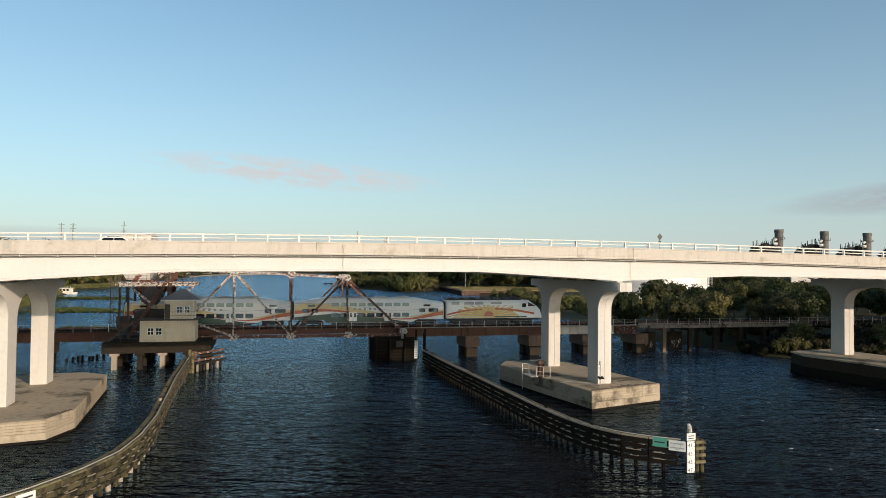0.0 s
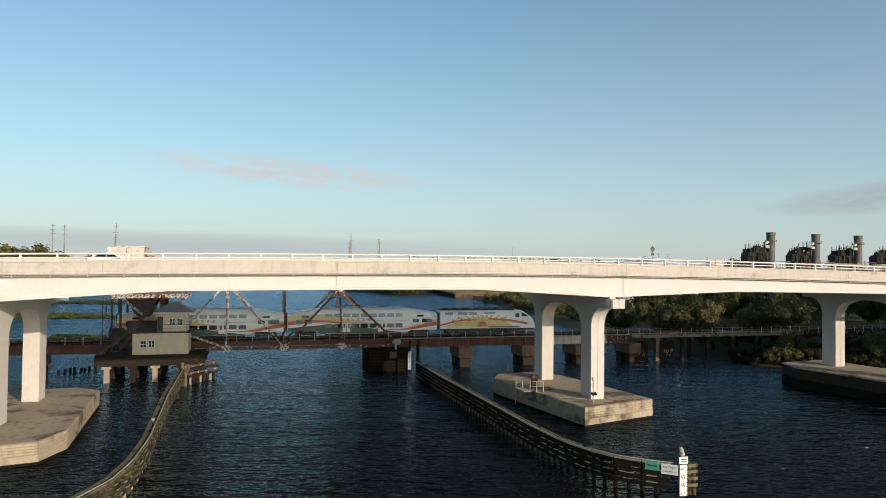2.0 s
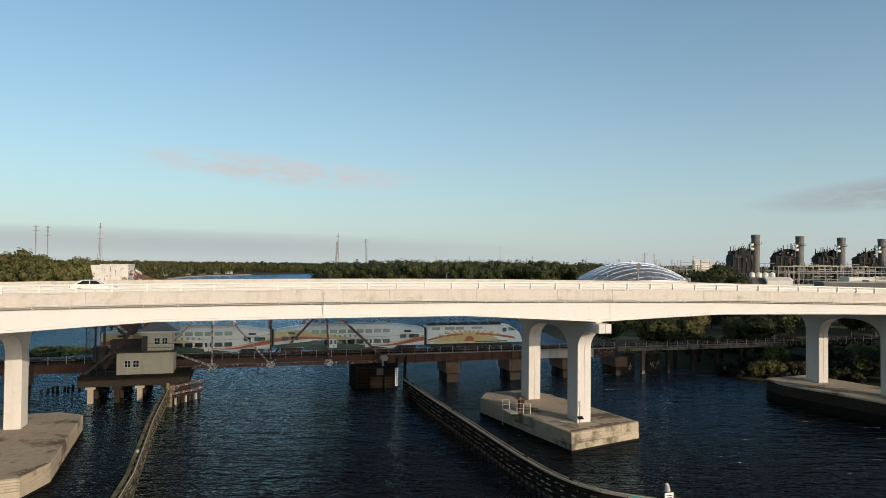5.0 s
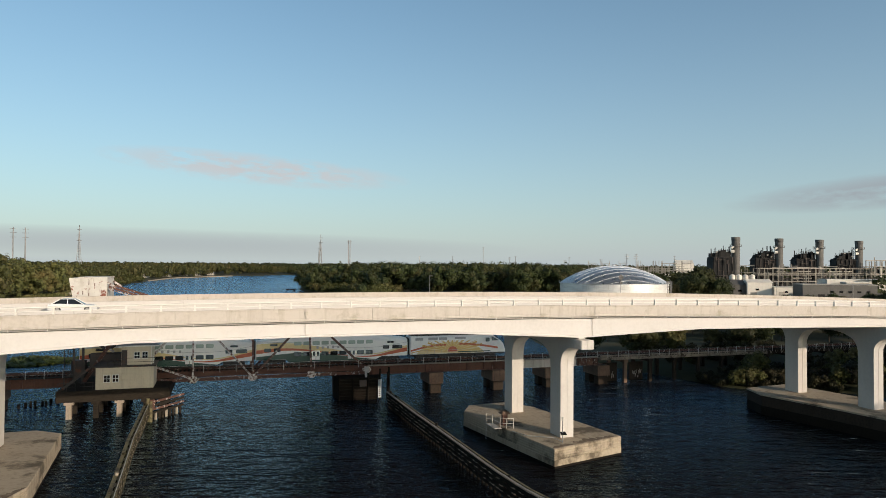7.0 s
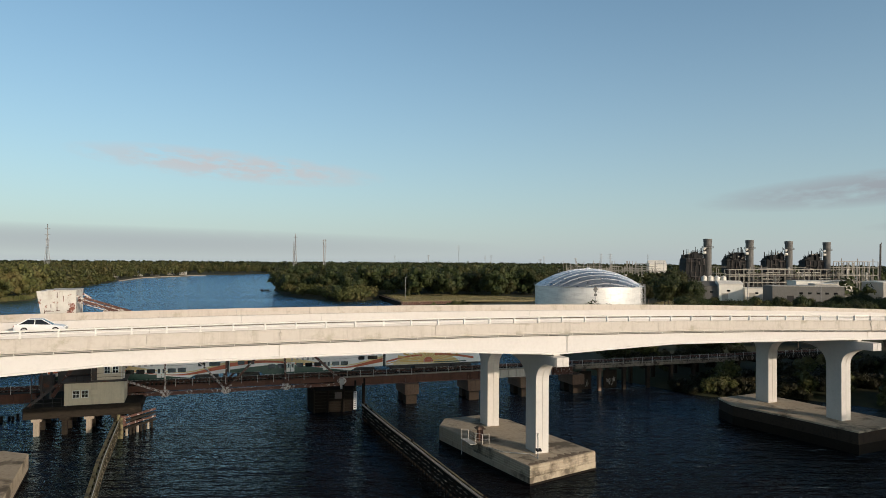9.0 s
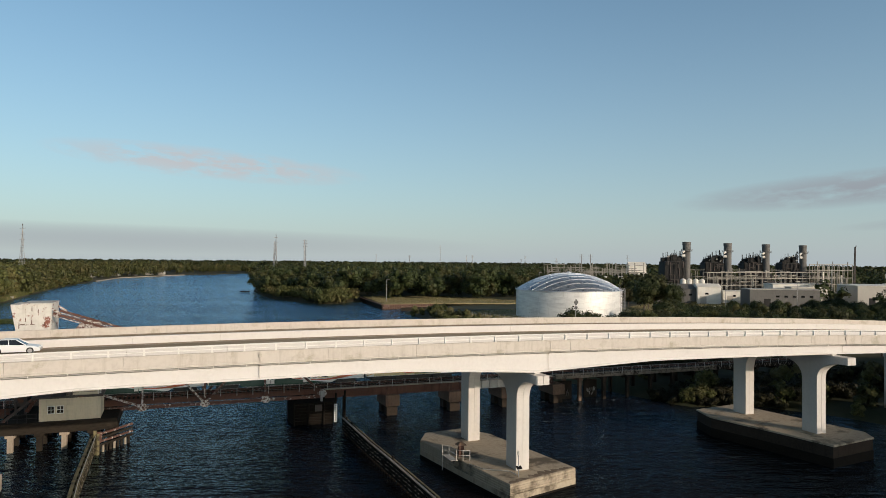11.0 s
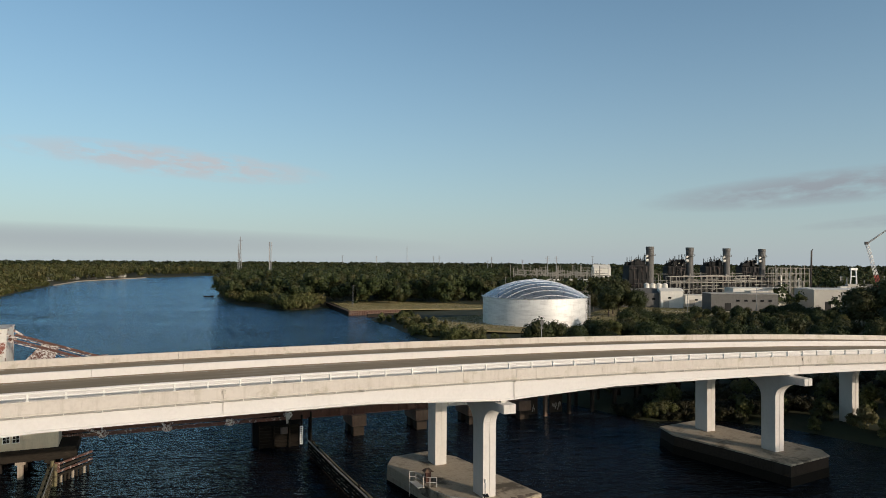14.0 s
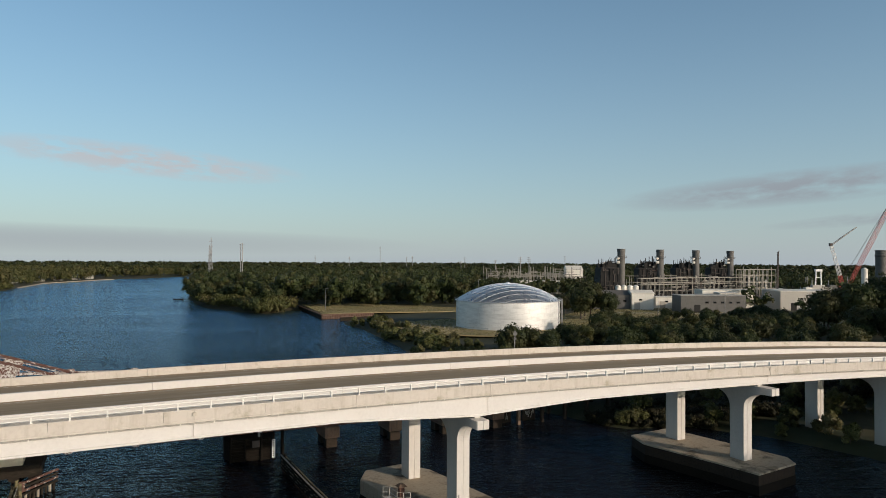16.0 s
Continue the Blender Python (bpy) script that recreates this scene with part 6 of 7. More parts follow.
def boiler(i, right, ahead, rnd):
    p = site(right, ahead)
    h = thing("boiler_unit", tuple(p), "dark steel boiler casing with pipes and a grey stack", "boiler", "boilers of the power station", turned=False)
    tall = i == 0

    def ring(x0, x1, a0, a1, z):
        return [site(right + x, ahead + a, z) for x, a in ((x0, a0), (x1, a0), (x1, a1), (x0, a1))]
    g = G()
    if tall:
        g.loft([ring(-17.5, -1.5, -9, 8, 2.9), ring(-16, -1.5, -9, 8, 12), ring(-13.6, -1.5, -9, 8, 20), ring(-13.2, -1.5, -9, 8, 26.8), ring(-12.6, -2, -8.4, 7.4, 27.4)])
    else:
        g.loft([ring(-10.5, -2.5, -3, 4, 12.5), ring(-13.6, -1.5, -4.6, 6.5, 18.5), ring(-13.6, -1.5, -4.6, 6.5, 26.2), ring(-12.8, -2.2, -4, 6, 27.2)])
    part("casing", g, PLANT_DARK, h)
    for z in ((8, 12, 16, 20, 24) if tall else (19.5, 22.5, 25.5)):
        g = G()
        w = -17 if z < 10 else -15.4 if z < 16 else -13.9
        g.loft([ring(w if tall else -13.8, -1.3, -9.25 if tall else -4.85, 8, z + d) for d in (0, 0.35)])
        part("stiffener", g, PLANT_DARK, h)
    for k in range(5):
        g = G()
        x = right - 13.0 + k * 2.7
        pole_at(g, x, ahead - (9.2 if tall else 4.9), 2.9, 26.5, 0.45)
        part("buckstay", g, STEEL_DARK if k % 2 else PLANT_DARK, h)
    if not tall:
        for z0 in (3, 8):
            g = G()
            bar(g, (right - 13, ahead - 4.9, z0), (right - 7.6, ahead - 4.9, z0 + 5), 0.3)
            bar(g, (right - 7.6, ahead - 4.9, z0), (right - 2.2, ahead - 4.9, z0 + 5), 0.3)
            bar(g, (right - 13, ahead - 4.9, z0 + 5), (right - 2.2, ahead - 4.9, z0 + 5), 0.4)
            part("lower_brace", g, PLANT_STACK, h)
        g = G()
        block(g, right - 7, ahead + 5, 10, 4, 2.9, 12.6)
        part("lower_duct", g, PLANT_DARK, h)
    for k in range(9):
        g = G()
        x = right - 12.6 + k * 1.2
        block(g, x, ahead - 1 + rnd.uniform(-2, 3), rnd.uniform(1.2, 2.8), 6, 27.0, 28.2 + 0.34 * k + rnd.uniform(-0.5, 1.4))
        part("roof_module", g, PLANT_DARK, h)
    f = ahead - 5.2 - (5.5 if tall else 0)
    g = G()
    for k in range(12):
        z = rnd.uniform(6, 28)
        x = right - 13 + rnd.uniform(0, 8)
        bar(g, (x, f, z), (x + rnd.uniform(1.5, 4.5), f, z), rnd.uniform(0.2, 0.5))
        x = right - 13 + rnd.uniform(0, 11)
        pole_at(g, x, f, z - rnd.uniform(2, 6), z, rnd.uniform(0.25, 0.6))
    part("outer_pipework", g, STEEL_DARK, h, kind="stuff")
    g = G()
    for k in range(22):
        x = right - 13.2 + k * 0.55
        pole_at(g, x, ahead - 2 + rnd.uniform(-2, 2), 27, 29.2 + 0.15 * k + rnd.choice((0.4, 1.1, 1.6, 3.0)), rnd.choice((0.14, 0.2, 0.4)))
    for z in (29.4, 30.6, 31.4):
        bar(g, (right - 12.5, ahead - 4, z - 1), (right - 2, ahead - 4, z), 0.16)
    part("top_pipework", g, PLANT_DARK, h, kind="stuff")
    g = G()
    for k in range(5):
        q = site(right - 11 + 2.2 * k, ahead - 4.6 + rnd.uniform(-0.5, 0.5), 0)
        z = rnd.uniform(26.5, 31.5)
        g.cyl((q.x, q.y, z), (q.x + rnd.uniform(0.5, 1.4), q.y, z + rnd.uniform(0, 0.6)), rnd.uniform(0.25, 0.5), n=8)
    part("steam_drum", g, BLD_TAN, h, "pale drums on the boiler roof", kind="stuff")
    g = G()
    c = site(right - 2.6, ahead - 6.5, 0)
    g.cyl((c.x, c.y, 30.6), (c.x + 1.8, c.y - 0.2, 30.6), 0.9, n=12)
    g.cyl((c.x + 0.2, c.y, 32.6), (c.x + 1.5, c.y, 33.6), 0.7, n=12)
    part("silencer", g, BLD_WHITE, h, "pale silencer drum", smooth=True)
    g = G()
    c = site(right + 0.8, ahead - 4, 0)
    g.lathe((c.x, c.y, 0), [(2.3, 2.9), (2.3, 34.4), (2.5, 34.5), (2.5, 35.0), (2.4, 35.1), (2.4, 37.2), (2.55, 37.4), (2.55, 39.2), (2.25, 39.2), (2.25, 37.8)], 28)
    part("flue", g, PLANT_STACK, h, "grey exhaust stack with ring platforms", smooth=True)
    g = G()
    g.lathe((c.x, c.y, 0), [(2.5, 33.4), (3.4, 33.5), (3.4, 33.7), (2.5, 33.8)], 28, caps=False)
    for k in range(14):
        a = 2 * math.pi * k / 14
        g.beam((c.x + 3.3 * math.cos(a), c.y + 3.3 * math.sin(a), 33.6), (c.x + 3.3 * math.cos(a), c.y + 3.3 * math.sin(a), 34.8), 0.12)
    part("stack_platform", g, PLANT_STACK, h)
    g = G()
    for k in range(5):
        x = right + 4.5 + k * 1.6
        pole_at(g, x, ahead - 3 + rnd.uniform(-2, 3), 2.9, rnd.uniform(16, 24), 0.36)
    for z in (14, 18, 22):
        bar(g, (right + 3.5, ahead - 3, z), (right + 12, ahead - 3, z), 0.34)
    part("duct_frame", g, PLANT_BEIGE, h)


prnd = random.Random(11)
STACKS = ((112.5, 447), (143.4, 467), (174.4, 487), (206.4, 507))
for i, (r, a) in enumerate(STACKS):
    boiler(i, r, a, prnd)

rack = thing("pipe_rack", tuple(site(170, 452)), "long beige steel pipe rack in front of the boilers", "pipe rack", turned=False)
line = lambda k: (124 + 104 * k, 437 + 66 * k)
n = 22
for k in range(n + 1):
    r, a = line(min(1, max(0, (k + prnd.uniform(-0.3, 0.3)) / n)))
    g = G()
    for off in (0, 7):
        pole_at(g, r - 0.1 * off, a + off, 2.9, 20.8 + (4.5 if k > 17 else 0), 0.34)
    for z in (12.5, 16.5, 20.5):
        bar(g, (r, a, z), (r - 0.7, a + 7, z), 0.34)
    part("frame", g, PLANT_BEIGE, rack)
for z, w in ((12.5, 0.34), (16.5, 0.4), (20.5, 0.42), (17.6, 0.28)):
    g = G()
    (r0, a0), (r1, a1) = line(0), line(1)
    bar(g, (r0, a0, z), (r1, a1, z), w)
    bar(g, (r0, a0 + 7, z), (r1, a1 + 7, z), w)
    part("runner", g, PLANT_BEIGE, rack)
for k in range(90):
    s = prnd.uniform(0.02, 0.98)
    r, a = line(s)
    z = prnd.choice((9.5, 12.9, 14.5, 17.0, 18.6, 20.9))
    g = G()
    if k % 3:
        p, q = site(r, a + prnd.uniform(0.5, 6), z), site(*[x + d for x, d in zip(line(min(s + prnd.uniform(0.04, 0.16), 1)), (0, 3))], z)
        g.cyl(p, q, prnd.uniform(0.15, 0.45), n=8)
    else:
        p = site(r, a + 2, z - 3)
        g.cyl(p, (p.x, p.y, z + prnd.uniform(0, 2.5)), prnd.uniform(0.3, 0.7), n=8)
    part("pipe", g, prnd.choice((PLANT_BEIGE, BLD_TAN, PLANT_STACK, PLANT_DARK, STEEL_DARK)), rack)
for k in range(9):
    r, a = line((k + 0.5) / 9)
    g = G()
    for d in (-4, 4):
        h = G()
        bar(h, (r + d, a, 3), (r, a, 10), 0.35)
        part("brace", h, PLANT_BEIGE, rack)
    block(g, r, a + 14, 9, 6, 2.9, prnd.uniform(10, 16))
    part("equipment_block", g, PLANT_DARK if k % 2 else PLANT_STACK, rack)
end = thing("turbine_frame", tuple(site(215, 492)), "open beige steelwork at the end of the boilers", "steel frame", turned=False)
for k in range(8):
    g = G()
    r = 206 + k * 4.6
    pole_at(g, r, 478 + k * 3, 2.9, 26 + (2 if k % 3 == 0 else 0), 0.4)
    pole_at(g, r, 490 + k * 3, 2.9, 26, 0.4)
    part("column", g, PLANT_BEIGE, end)
for z in (12.5, 17, 22, 26):
    g = G()
    bar(g, (206, 478, z), (238, 499, z), 0.38)
    bar(g, (206, 490, z), (238, 511, z), 0.38)
    part("runner", g, PLANT_BEIGE, end)
for k in range(7):
    g = G()
    p = site(209 + k * 4.2, 484 + k * 2.6, 8)
    g.cyl(p, (p.x, p.y, prnd.uniform(16, 24)), 0.6, n=12)
    part("vessel", g, BLD_WHITE if k % 2 else PLANT_BEIGE, end)


def shed(right, ahead, w, d, h, wall, roof, label, ridge=1.2):
    p = site(right, ahead)
    s = thing("plant_building", tuple(p), label, "building", "low buildings of the power station", turned=False)
    g = G()
    block(g, right, ahead, w, d, 2.9, 2.9 + h)
    part("wall", g, wall, s)
    g = G()
    c = site(right, ahead, 0)
    a, b = RGT * (w / 2 + 0.3), FWD * (d / 2 + 0.3)
    z = Vector((0, 0, 2.9 + h))
    top = Vector((0, 0, 2.9 + h + ridge))
    g.loft([[c - a - b + z, c + a - b + z, c + a + b + z, c - a + b + z], [c - a - b + z + Vector((0, 0, 0.25)), c + a - b + z + Vector((0, 0, 0.25)), c + a + b + z + Vector((0, 0, 0.25)), c - a + b + z + Vector((0, 0, 0.25))], [c - a * 0.98 + top, c + a * 0.98 + top, c + a * 0.98 + top + FWD * 0.2, c - a * 0.98 + top + FWD * 0.2]])
    part("roof", g, roof, s)
    g = G()
    e = FWD * (-d / 2 - 0.05)
    q = c + e + RGT * (-w * 0.25)
    g.beam((q.x, q.y, 2.9), (q.x, q.y, 2.9 + min(4.5, h * 0.7)), 3.4, 0.08, FWD)
    part("door", g, BLD_TAN if wall is BLD_WHITE else PLANT_DARK, s)
    for k in range(int(w / 7)):
        g = G()
        q = c + e + RGT * (-w * 0.1 + k * w * 0.6 / max(1, int(w / 7)))
        g.beam(q + RGT * -0.9 + Vector((0, 0, 2.9 + h * 0.62)), q + RGT * 0.9 + Vector((0, 0, 2.9 + h * 0.62)), 0.08, 1.0)
        part("window", g, DARK_GLASS, s)
    return s


shed(100, 417, 24, 13, 8.2, PLANT_STACK, PLANT_STACK, "grey lean-to shed by the first boiler", 3.0)
shed(117, 413, 13, 10, 9.6, BLD_WHITE, BLD_WHITE, "white gabled plant building beside the first boiler", 2.0)
shed(168, 418, 30, 14, 11.6, BLD_WHITE, BLD_WHITE, "long white plant building before the pipe rack", 0.5)
shed(150, 394, 36, 15, 9.4, PLANT_STACK, BLD_TAN, "long grey metal shed with a pale roof", 0.5)
shed(164, 404, 11, 9, 10.4, BLD_TAN, BLD_WHITE, "small tan metal building beside the sheds", 0.4)
shed(213, 420, 31, 24, 11.2, BLD_TAN, BLD_WHITE, "large tan warehouse with a white metal roof", 1.0)
shed(136, 424, 16, 10, 7.0, BLD_WHITE, BLD_WHITE, "low white pump house under the pipe rack", 0.5)
for k in range(4):
    p = site(106 + k * 3.6, 422)
    g = G()
    g.lathe((p.x, p.y, p.z), [(1.6, 0), (1.6, 13.4), (0.3, 14.2)], 16)
    single("process_tank", g, BLD_WHITE, tuple(p), "slim white process tank in a row", "tank", "row of process tanks", turned=False, smooth=True)
hall = shed(127, 680, 16, 14, 20, BLD_WHITE, BLD_WHITE, "tall white building beyond the switchyard", 4.0)

# switchyard
yard = thing("switchyard", tuple(site(70, 640)), "switchyard of many thin beige posts and cross beams", "switchyard", kind="stuff", turned=False)
g = G()
for k in range(170):
    r, a = prnd.uniform(40, 122), prnd.uniform(610, 720)
    hgt = prnd.choice((15, 16, 16, 18, 20, 23))
    pole_at(g, r, a, 2.9, 2.9 + hgt, 0.34)
    if prnd.random() < 0.6:
        bar(g, (r, a, 2.9 + hgt * 0.9), (r + prnd.uniform(6, 14), a, 2.9 + hgt * 0.9), 0.36)
    if prnd.random() < 0.4:
        bar(g, (r, a, 2.9 + hgt * 0.6), (r + prnd.uniform(4, 9), a, 2.9 + hgt * 0.6), 0.28)
part("posts", g, PLANT_BEIGE, yard, kind="stuff")
shed(84, 606, 40, 12, 11, BLD_WHITE, BLD_WHITE, "long low white switch house", 0.4)

# clutter of the yard to the right
for k in range(26):
    r, a = prnd.uniform(225, 330), prnd.uniform(430, 600)
    p = site(r, a)
    g = G()
    w, d, h = prnd.uniform(5, 14), prnd.uniform(4, 10), prnd.uniform(3.0, 8.5)
    block(g, r, a, w, d, 2.9, 2.9 + h)
    block(g, r + prnd.uniform(-1, 1), a, w * 0.5, d * 0.6, 2.9 + h, 2.9 + h * 1.25)
    single("equipment_unit", g, prnd.choice((BLD_WHITE, BLD_TAN, PLANT_STACK, PLANT_DARK, CRANE_RED if k % 4 == 0 else BLD_WHITE)), tuple(p), "boxy plant equipment standing in the yard", "plant equipment", "equipment in the yard", turned=False)
for k in range(14):
    r, a = prnd.uniform(200, 330), prnd.uniform(420, 600)
    p = site(r, a)
    g = G()
    pole_at(g, r, a, 2.9, prnd.uniform(14, 24), 0.4)
    single("yard_mast", g, POLE_GREY, tuple(p), "thin grey mast in the plant yard", "mast", "masts in the yard", turned=False)
g = G()
p = site(265.4, 493)
for dx in (-3, 3):
    g.beam((p.x + dx, p.y, 2.9), (p.x + dx * 0.6, p.y, 25.6), 0.7)
g.beam((p.x - 2.6, p.y, 25.6), (p.x + 2.6, p.y, 25.6), 1.6)
g.beam((p.x - 2.2, p.y, 20.5), (p.x + 2.2, p.y, 20.5), 0.5)
single("portal_gantry", g, CRANE_WHITE, tuple(p), "white steel goal-shaped frame in the yard", "steel frame", turned=False)
for r, a, w, z, m in ((262, 486, 15, 15.5, BLD_TAN), (273, 488, 9, 15.5, PLANT_STACK), (252, 480, 8, 14.0, BLD_WHITE)):
    p = site(r, a)
    g = G()
    block(g, r, a, w, 5, 2.9, z - 1.5)
    block(g, r - 1, a, w * 0.55, 4, z - 1.5, z)
    single("equipment_unit", g, m, tuple(p), "boxy plant equipment standing in the yard", "plant equipment", "equipment in the yard", turned=False)


def lattice_boom(g, p, q, w0, w1, n):
    p, q = Vector(p), Vector(q)
    d = (q - p).normalized()
    s = d.cross(Vector((0.2, 1, 0.1))).normalized()
    t = d.cross(s)
    corner = lambda k, i: p + (q - p) * k + (s * (1 if i in (0, 3) else -1) + t * (1 if i < 2 else -1)) * (w0 + (w1 - w0) * k) / 2
    for i in range(4):
        g.beam(corner(0, i), corner(1, i), 0.26)
    for k in range(n):
        for i in range(4):
            g.beam(corner(k / n, i), corner((k + 1) / n, (i + 1) % 4), 0.15)


p = site(255, 532)
g = G()
lattice_boom(g, (p.x, p.y, 3), (p.x + 0.8, p.y, 39), 0.9, 0.6, 14)
g.beam((p.x + 0.8, p.y, 38.4), (p.x + 1.8, p.y, 40), 0.4)
single("mobile_crane_boom", g, STEEL_DARK, tuple(p), "dark raised crane boom in the plant yard", "crane", turned=False)
p = site(341.5, 543)
g = G()
g.lathe((p.x, p.y, 0), [(4.2, 2.9), (4.2, 36.0), (4.6, 36.3), (4.6, 37.4), (4.2, 37.7), (4.2, 40.0), (4.5, 40.2), (4.5, 41.0), (3.6, 41.0)], 28)
single("cooling_stack", g, PLANT_STACK, tuple(p), "broad grey stack at the edge of the plant yard", "stack", turned=False, smooth=True)
p = site(289.8, 479.4)
g = G()
g.lathe((p.x, p.y, 0), [(1.9, 2.9), (1.9, 26.8), (0.4, 27.8)], 20)
single("white_silo", g, BLD_WHITE, tuple(p), "slim white silo in the plant yard", "silo", turned=False, smooth=True)
cr = thing("crawler_crane", tuple(site(346, 600)), "red and white lattice boom crawler crane", "crane", turned=False)
base = site(346, 600, 4)
g = G()
block(g, 346, 600, 9, 7, 3.0, 5.0)
block(g, 344, 600, 10, 5, 5.0, 8.0)
part("carriage", g, CRANE_RED, cr)
g = G()
tip = site(394, 600, 98)
lattice_boom(g, site(346, 600, 6), site(370, 600, 52), 2.0, 2.8, 14)
part("lower_boom", g, CRANE_RED, cr, "red lattice boom")
g = G()
lattice_boom(g, site(370, 600, 52), tip, 2.8, 1.6, 14)
part("upper_boom", g, CRANE_RED, cr)
g = G()
for o in (-0.5, 0.5):
    g.cyl(site(338 + o, 600, 8), tip, 0.09, n=5)
part("stay_rope", g, STEEL_DARK, cr)
c2 = thing("tower_crane", tuple(site(330, 585)), "white and red luffing crane with a raised jib", "crane", turned=False)
g = G()
lattice_boom(g, site(337, 585, 4), site(333, 585, 20), 2.4, 2.2, 6)
part("lower_mast", g, CRANE_RED, c2)
g = G()
lattice_boom(g, site(333, 585, 20), site(326, 585, 45), 2.2, 1.8, 9)
part("upper_mast", g, CRANE_WHITE, c2)
g = G()
block(g, 325.3, 585, 2.2, 2, 45, 47.4)
part("head", g, STEEL_DARK, c2)
g = G()
lattice_boom(g, site(326, 585, 46), site(347, 585, 61), 0.9, 0.5, 12)
part("jib", g, POLE_GREY, c2)
# ---- pylons and poles far behind ----
def pylon(x, y, h, w, label):
    z = 2.5
    t = thing("pylon", (x, y, z), label, "pylon", "far pylons", turned=False)
    g = G()
    leg = lambda s, q, k: Vector((x + s * w * (1 - k) ** 1.3 / 2, y + q * w * (1 - k) ** 1.3 / 2, z + h * k))
    n = 9
    for s in (-1, 1):
        for q in (-1, 1):
            for k in range(n):
                a, b = k / n * 0.9, (k + 1) / n * 0.9
                g.beam(leg(s, q, a), leg(s, q, b), 0.28)
                g.beam(leg(s, q, a), leg(-s, q, b), 0.13)
    part("lattice", g, POLE_GREY, t)
    g = G()
    g.beam((x, y, z + h * 0.8), (x, y, z + h), 0.6)
    for k in (0.72, 0.82, 0.92):
        g.beam((x - w * 0.42, y, z + h * k), (x + w * 0.42, y, z + h * k), 0.4)
    part("cross_arms", g, POLE_GREY, t)


def far_pole(x, y, h, twin=0.0):
    z = 2.5
    g = G()
    for d in ((-twin, twin) if twin else (0,)):
        g.cyl((x + d, y, z), (x + d, y, z + h), 0.7, 0.45, n=8)
    for k in (0.82, 0.9, 0.97):
        g.beam((x - 3, y, z + h * k), (x + 3, y, z + h * k), 0.35)
    single("transmission_pole", g, POLE_GREY, (x, y, z), "tall grey transmission pole above the trees", "pole", "transmission poles", turned=False)


pylon(-128, 789, 52, 5, "grey lattice pylon beyond the wooded point")
pylon(-146, 887, 46, 4, "grey lattice pylon beyond the wooded point")
pylon(-357, 705, 56, 6, "grey lattice pylon behind the bank trees")
far_pole(-108.5, 893, 49, 1.0)
for x, y, h in ((-381, 635, 50), (-374, 642, 50), (120, 1700, 62), (190, 1750, 38), (205, 1750, 40), (330, 1700, 38), (245, 1300, 28), (300, 1250, 30), (-40, 1900, 40), (520, 1500, 40), (250, 900, 34), (262, 900, 34), (355, 760, 30), (40, 1500, 36)):
    far_pole(x, y, h)

# ---- trees, shrubs and reeds ----
trng = np.random.default_rng(21)


def quad_mesh(name, quads, material):
    """quads: (n, 4, 3)."""
    n = len(quads)
    me = bpy.data.meshes.new(name)
    me.vertices.add(4 * n)
    me.vertices.foreach_set("co", quads.astype(np.float32).ravel())
    me.loops.add(4 * n)
    me.loops.foreach_set("vertex_index", np.arange(4 * n, dtype=np.int32))
    me.polygons.add(n)
    me.polygons.foreach_set("loop_start", np.arange(0, 4 * n, 4, dtype=np.int32))
    me.materials.append(material)
    me.update(calc_edges=True)
    me.validate()
    return me


def leaf_quads(pos, normal, size, rng, ragged=0.35):
    n = len(pos)
    normal = normal + rng.normal(0, 0.32, (n, 3))
    normal /= np.linalg.norm(normal, axis=1, keepdims=True)
    a = np.cross(normal, rng.normal(0, 1, (n, 3)))
    a /= np.linalg.norm(a, axis=1, keepdims=True)
    b = np.cross(normal, a)
    s = size * rng.uniform(0.6, 1.4, (n, 1))
    q = np.stack([pos - a * s, pos - b * s * 0.7, pos + a * s, pos + b * s * 0.7], 1)
    return q + rng.normal(0, ragged, q.shape) * s[:, None] * 0.5


def puff(n):
    """A rounded block: six sides of n by n quads on the unit sphere."""
    out = []
    for ax in range(3):
        for sg in (-1, 1):
            for i in range(n):
                for j in range(n):
                    q = []
                    for di, dj in ((0, 0), (1, 0), (1, 1), (0, 1)):
                        p = [0.0, 0.0, 0.0]
                        p[ax], p[(ax + 1) % 3], p[(ax + 2) % 3] = sg, (2 * (i + di) / n - 1) * sg, 2 * (j + dj) / n - 1
                        q.append(p)
                    out.append(q)
    out = np.array(out)
    return out / np.linalg.norm(out, axis=2, keepdims=True)


def crown(h, r, clumps, leaves, size, rng, base=0.3, flat=1.0, core=2):
    """Leaf cards on the skins of many overlapping clumps round a closed dark heart; the tree stands at 0, 0, 0."""
    cz = h * (base + 1) / 2
    hz = h * (1 - base) / 2
    d = rng.normal(0, 1, (clumps, 3))
    d /= np.linalg.norm(d, axis=1, keepdims=True)
    c = d * rng.uniform(0.35, 0.8, (clumps, 1)) * [r, r, hz * flat] + [0, 0, cz]
    cr = rng.uniform(0.26, 0.52, clumps) * min(r, hz * 1.2)
    k = rng.integers(0, clumps, leaves)
    e = rng.normal(0, 1, (leaves, 3))
    e[:, 2] = e[:, 2] * 0.9 + 0.25
    e /= np.linalg.norm(e, axis=1, keepdims=True)
    pos = c[k] + e * cr[k][:, None] * rng.uniform(0.78, 1.1, (leaves, 1))
    cards = leaf_quads(pos, e, size, rng)
    ball = puff(core)
    hearts = ball[None] * (cr * (0.5 if core < 2 else 0.62))[:, None, None, None] * rng.uniform(0.86, 1.1, (clumps, len(ball), 1, 1)) + c[:, None, None, :]
    return np.concatenate([cards, hearts.reshape(-1, 4, 3)])


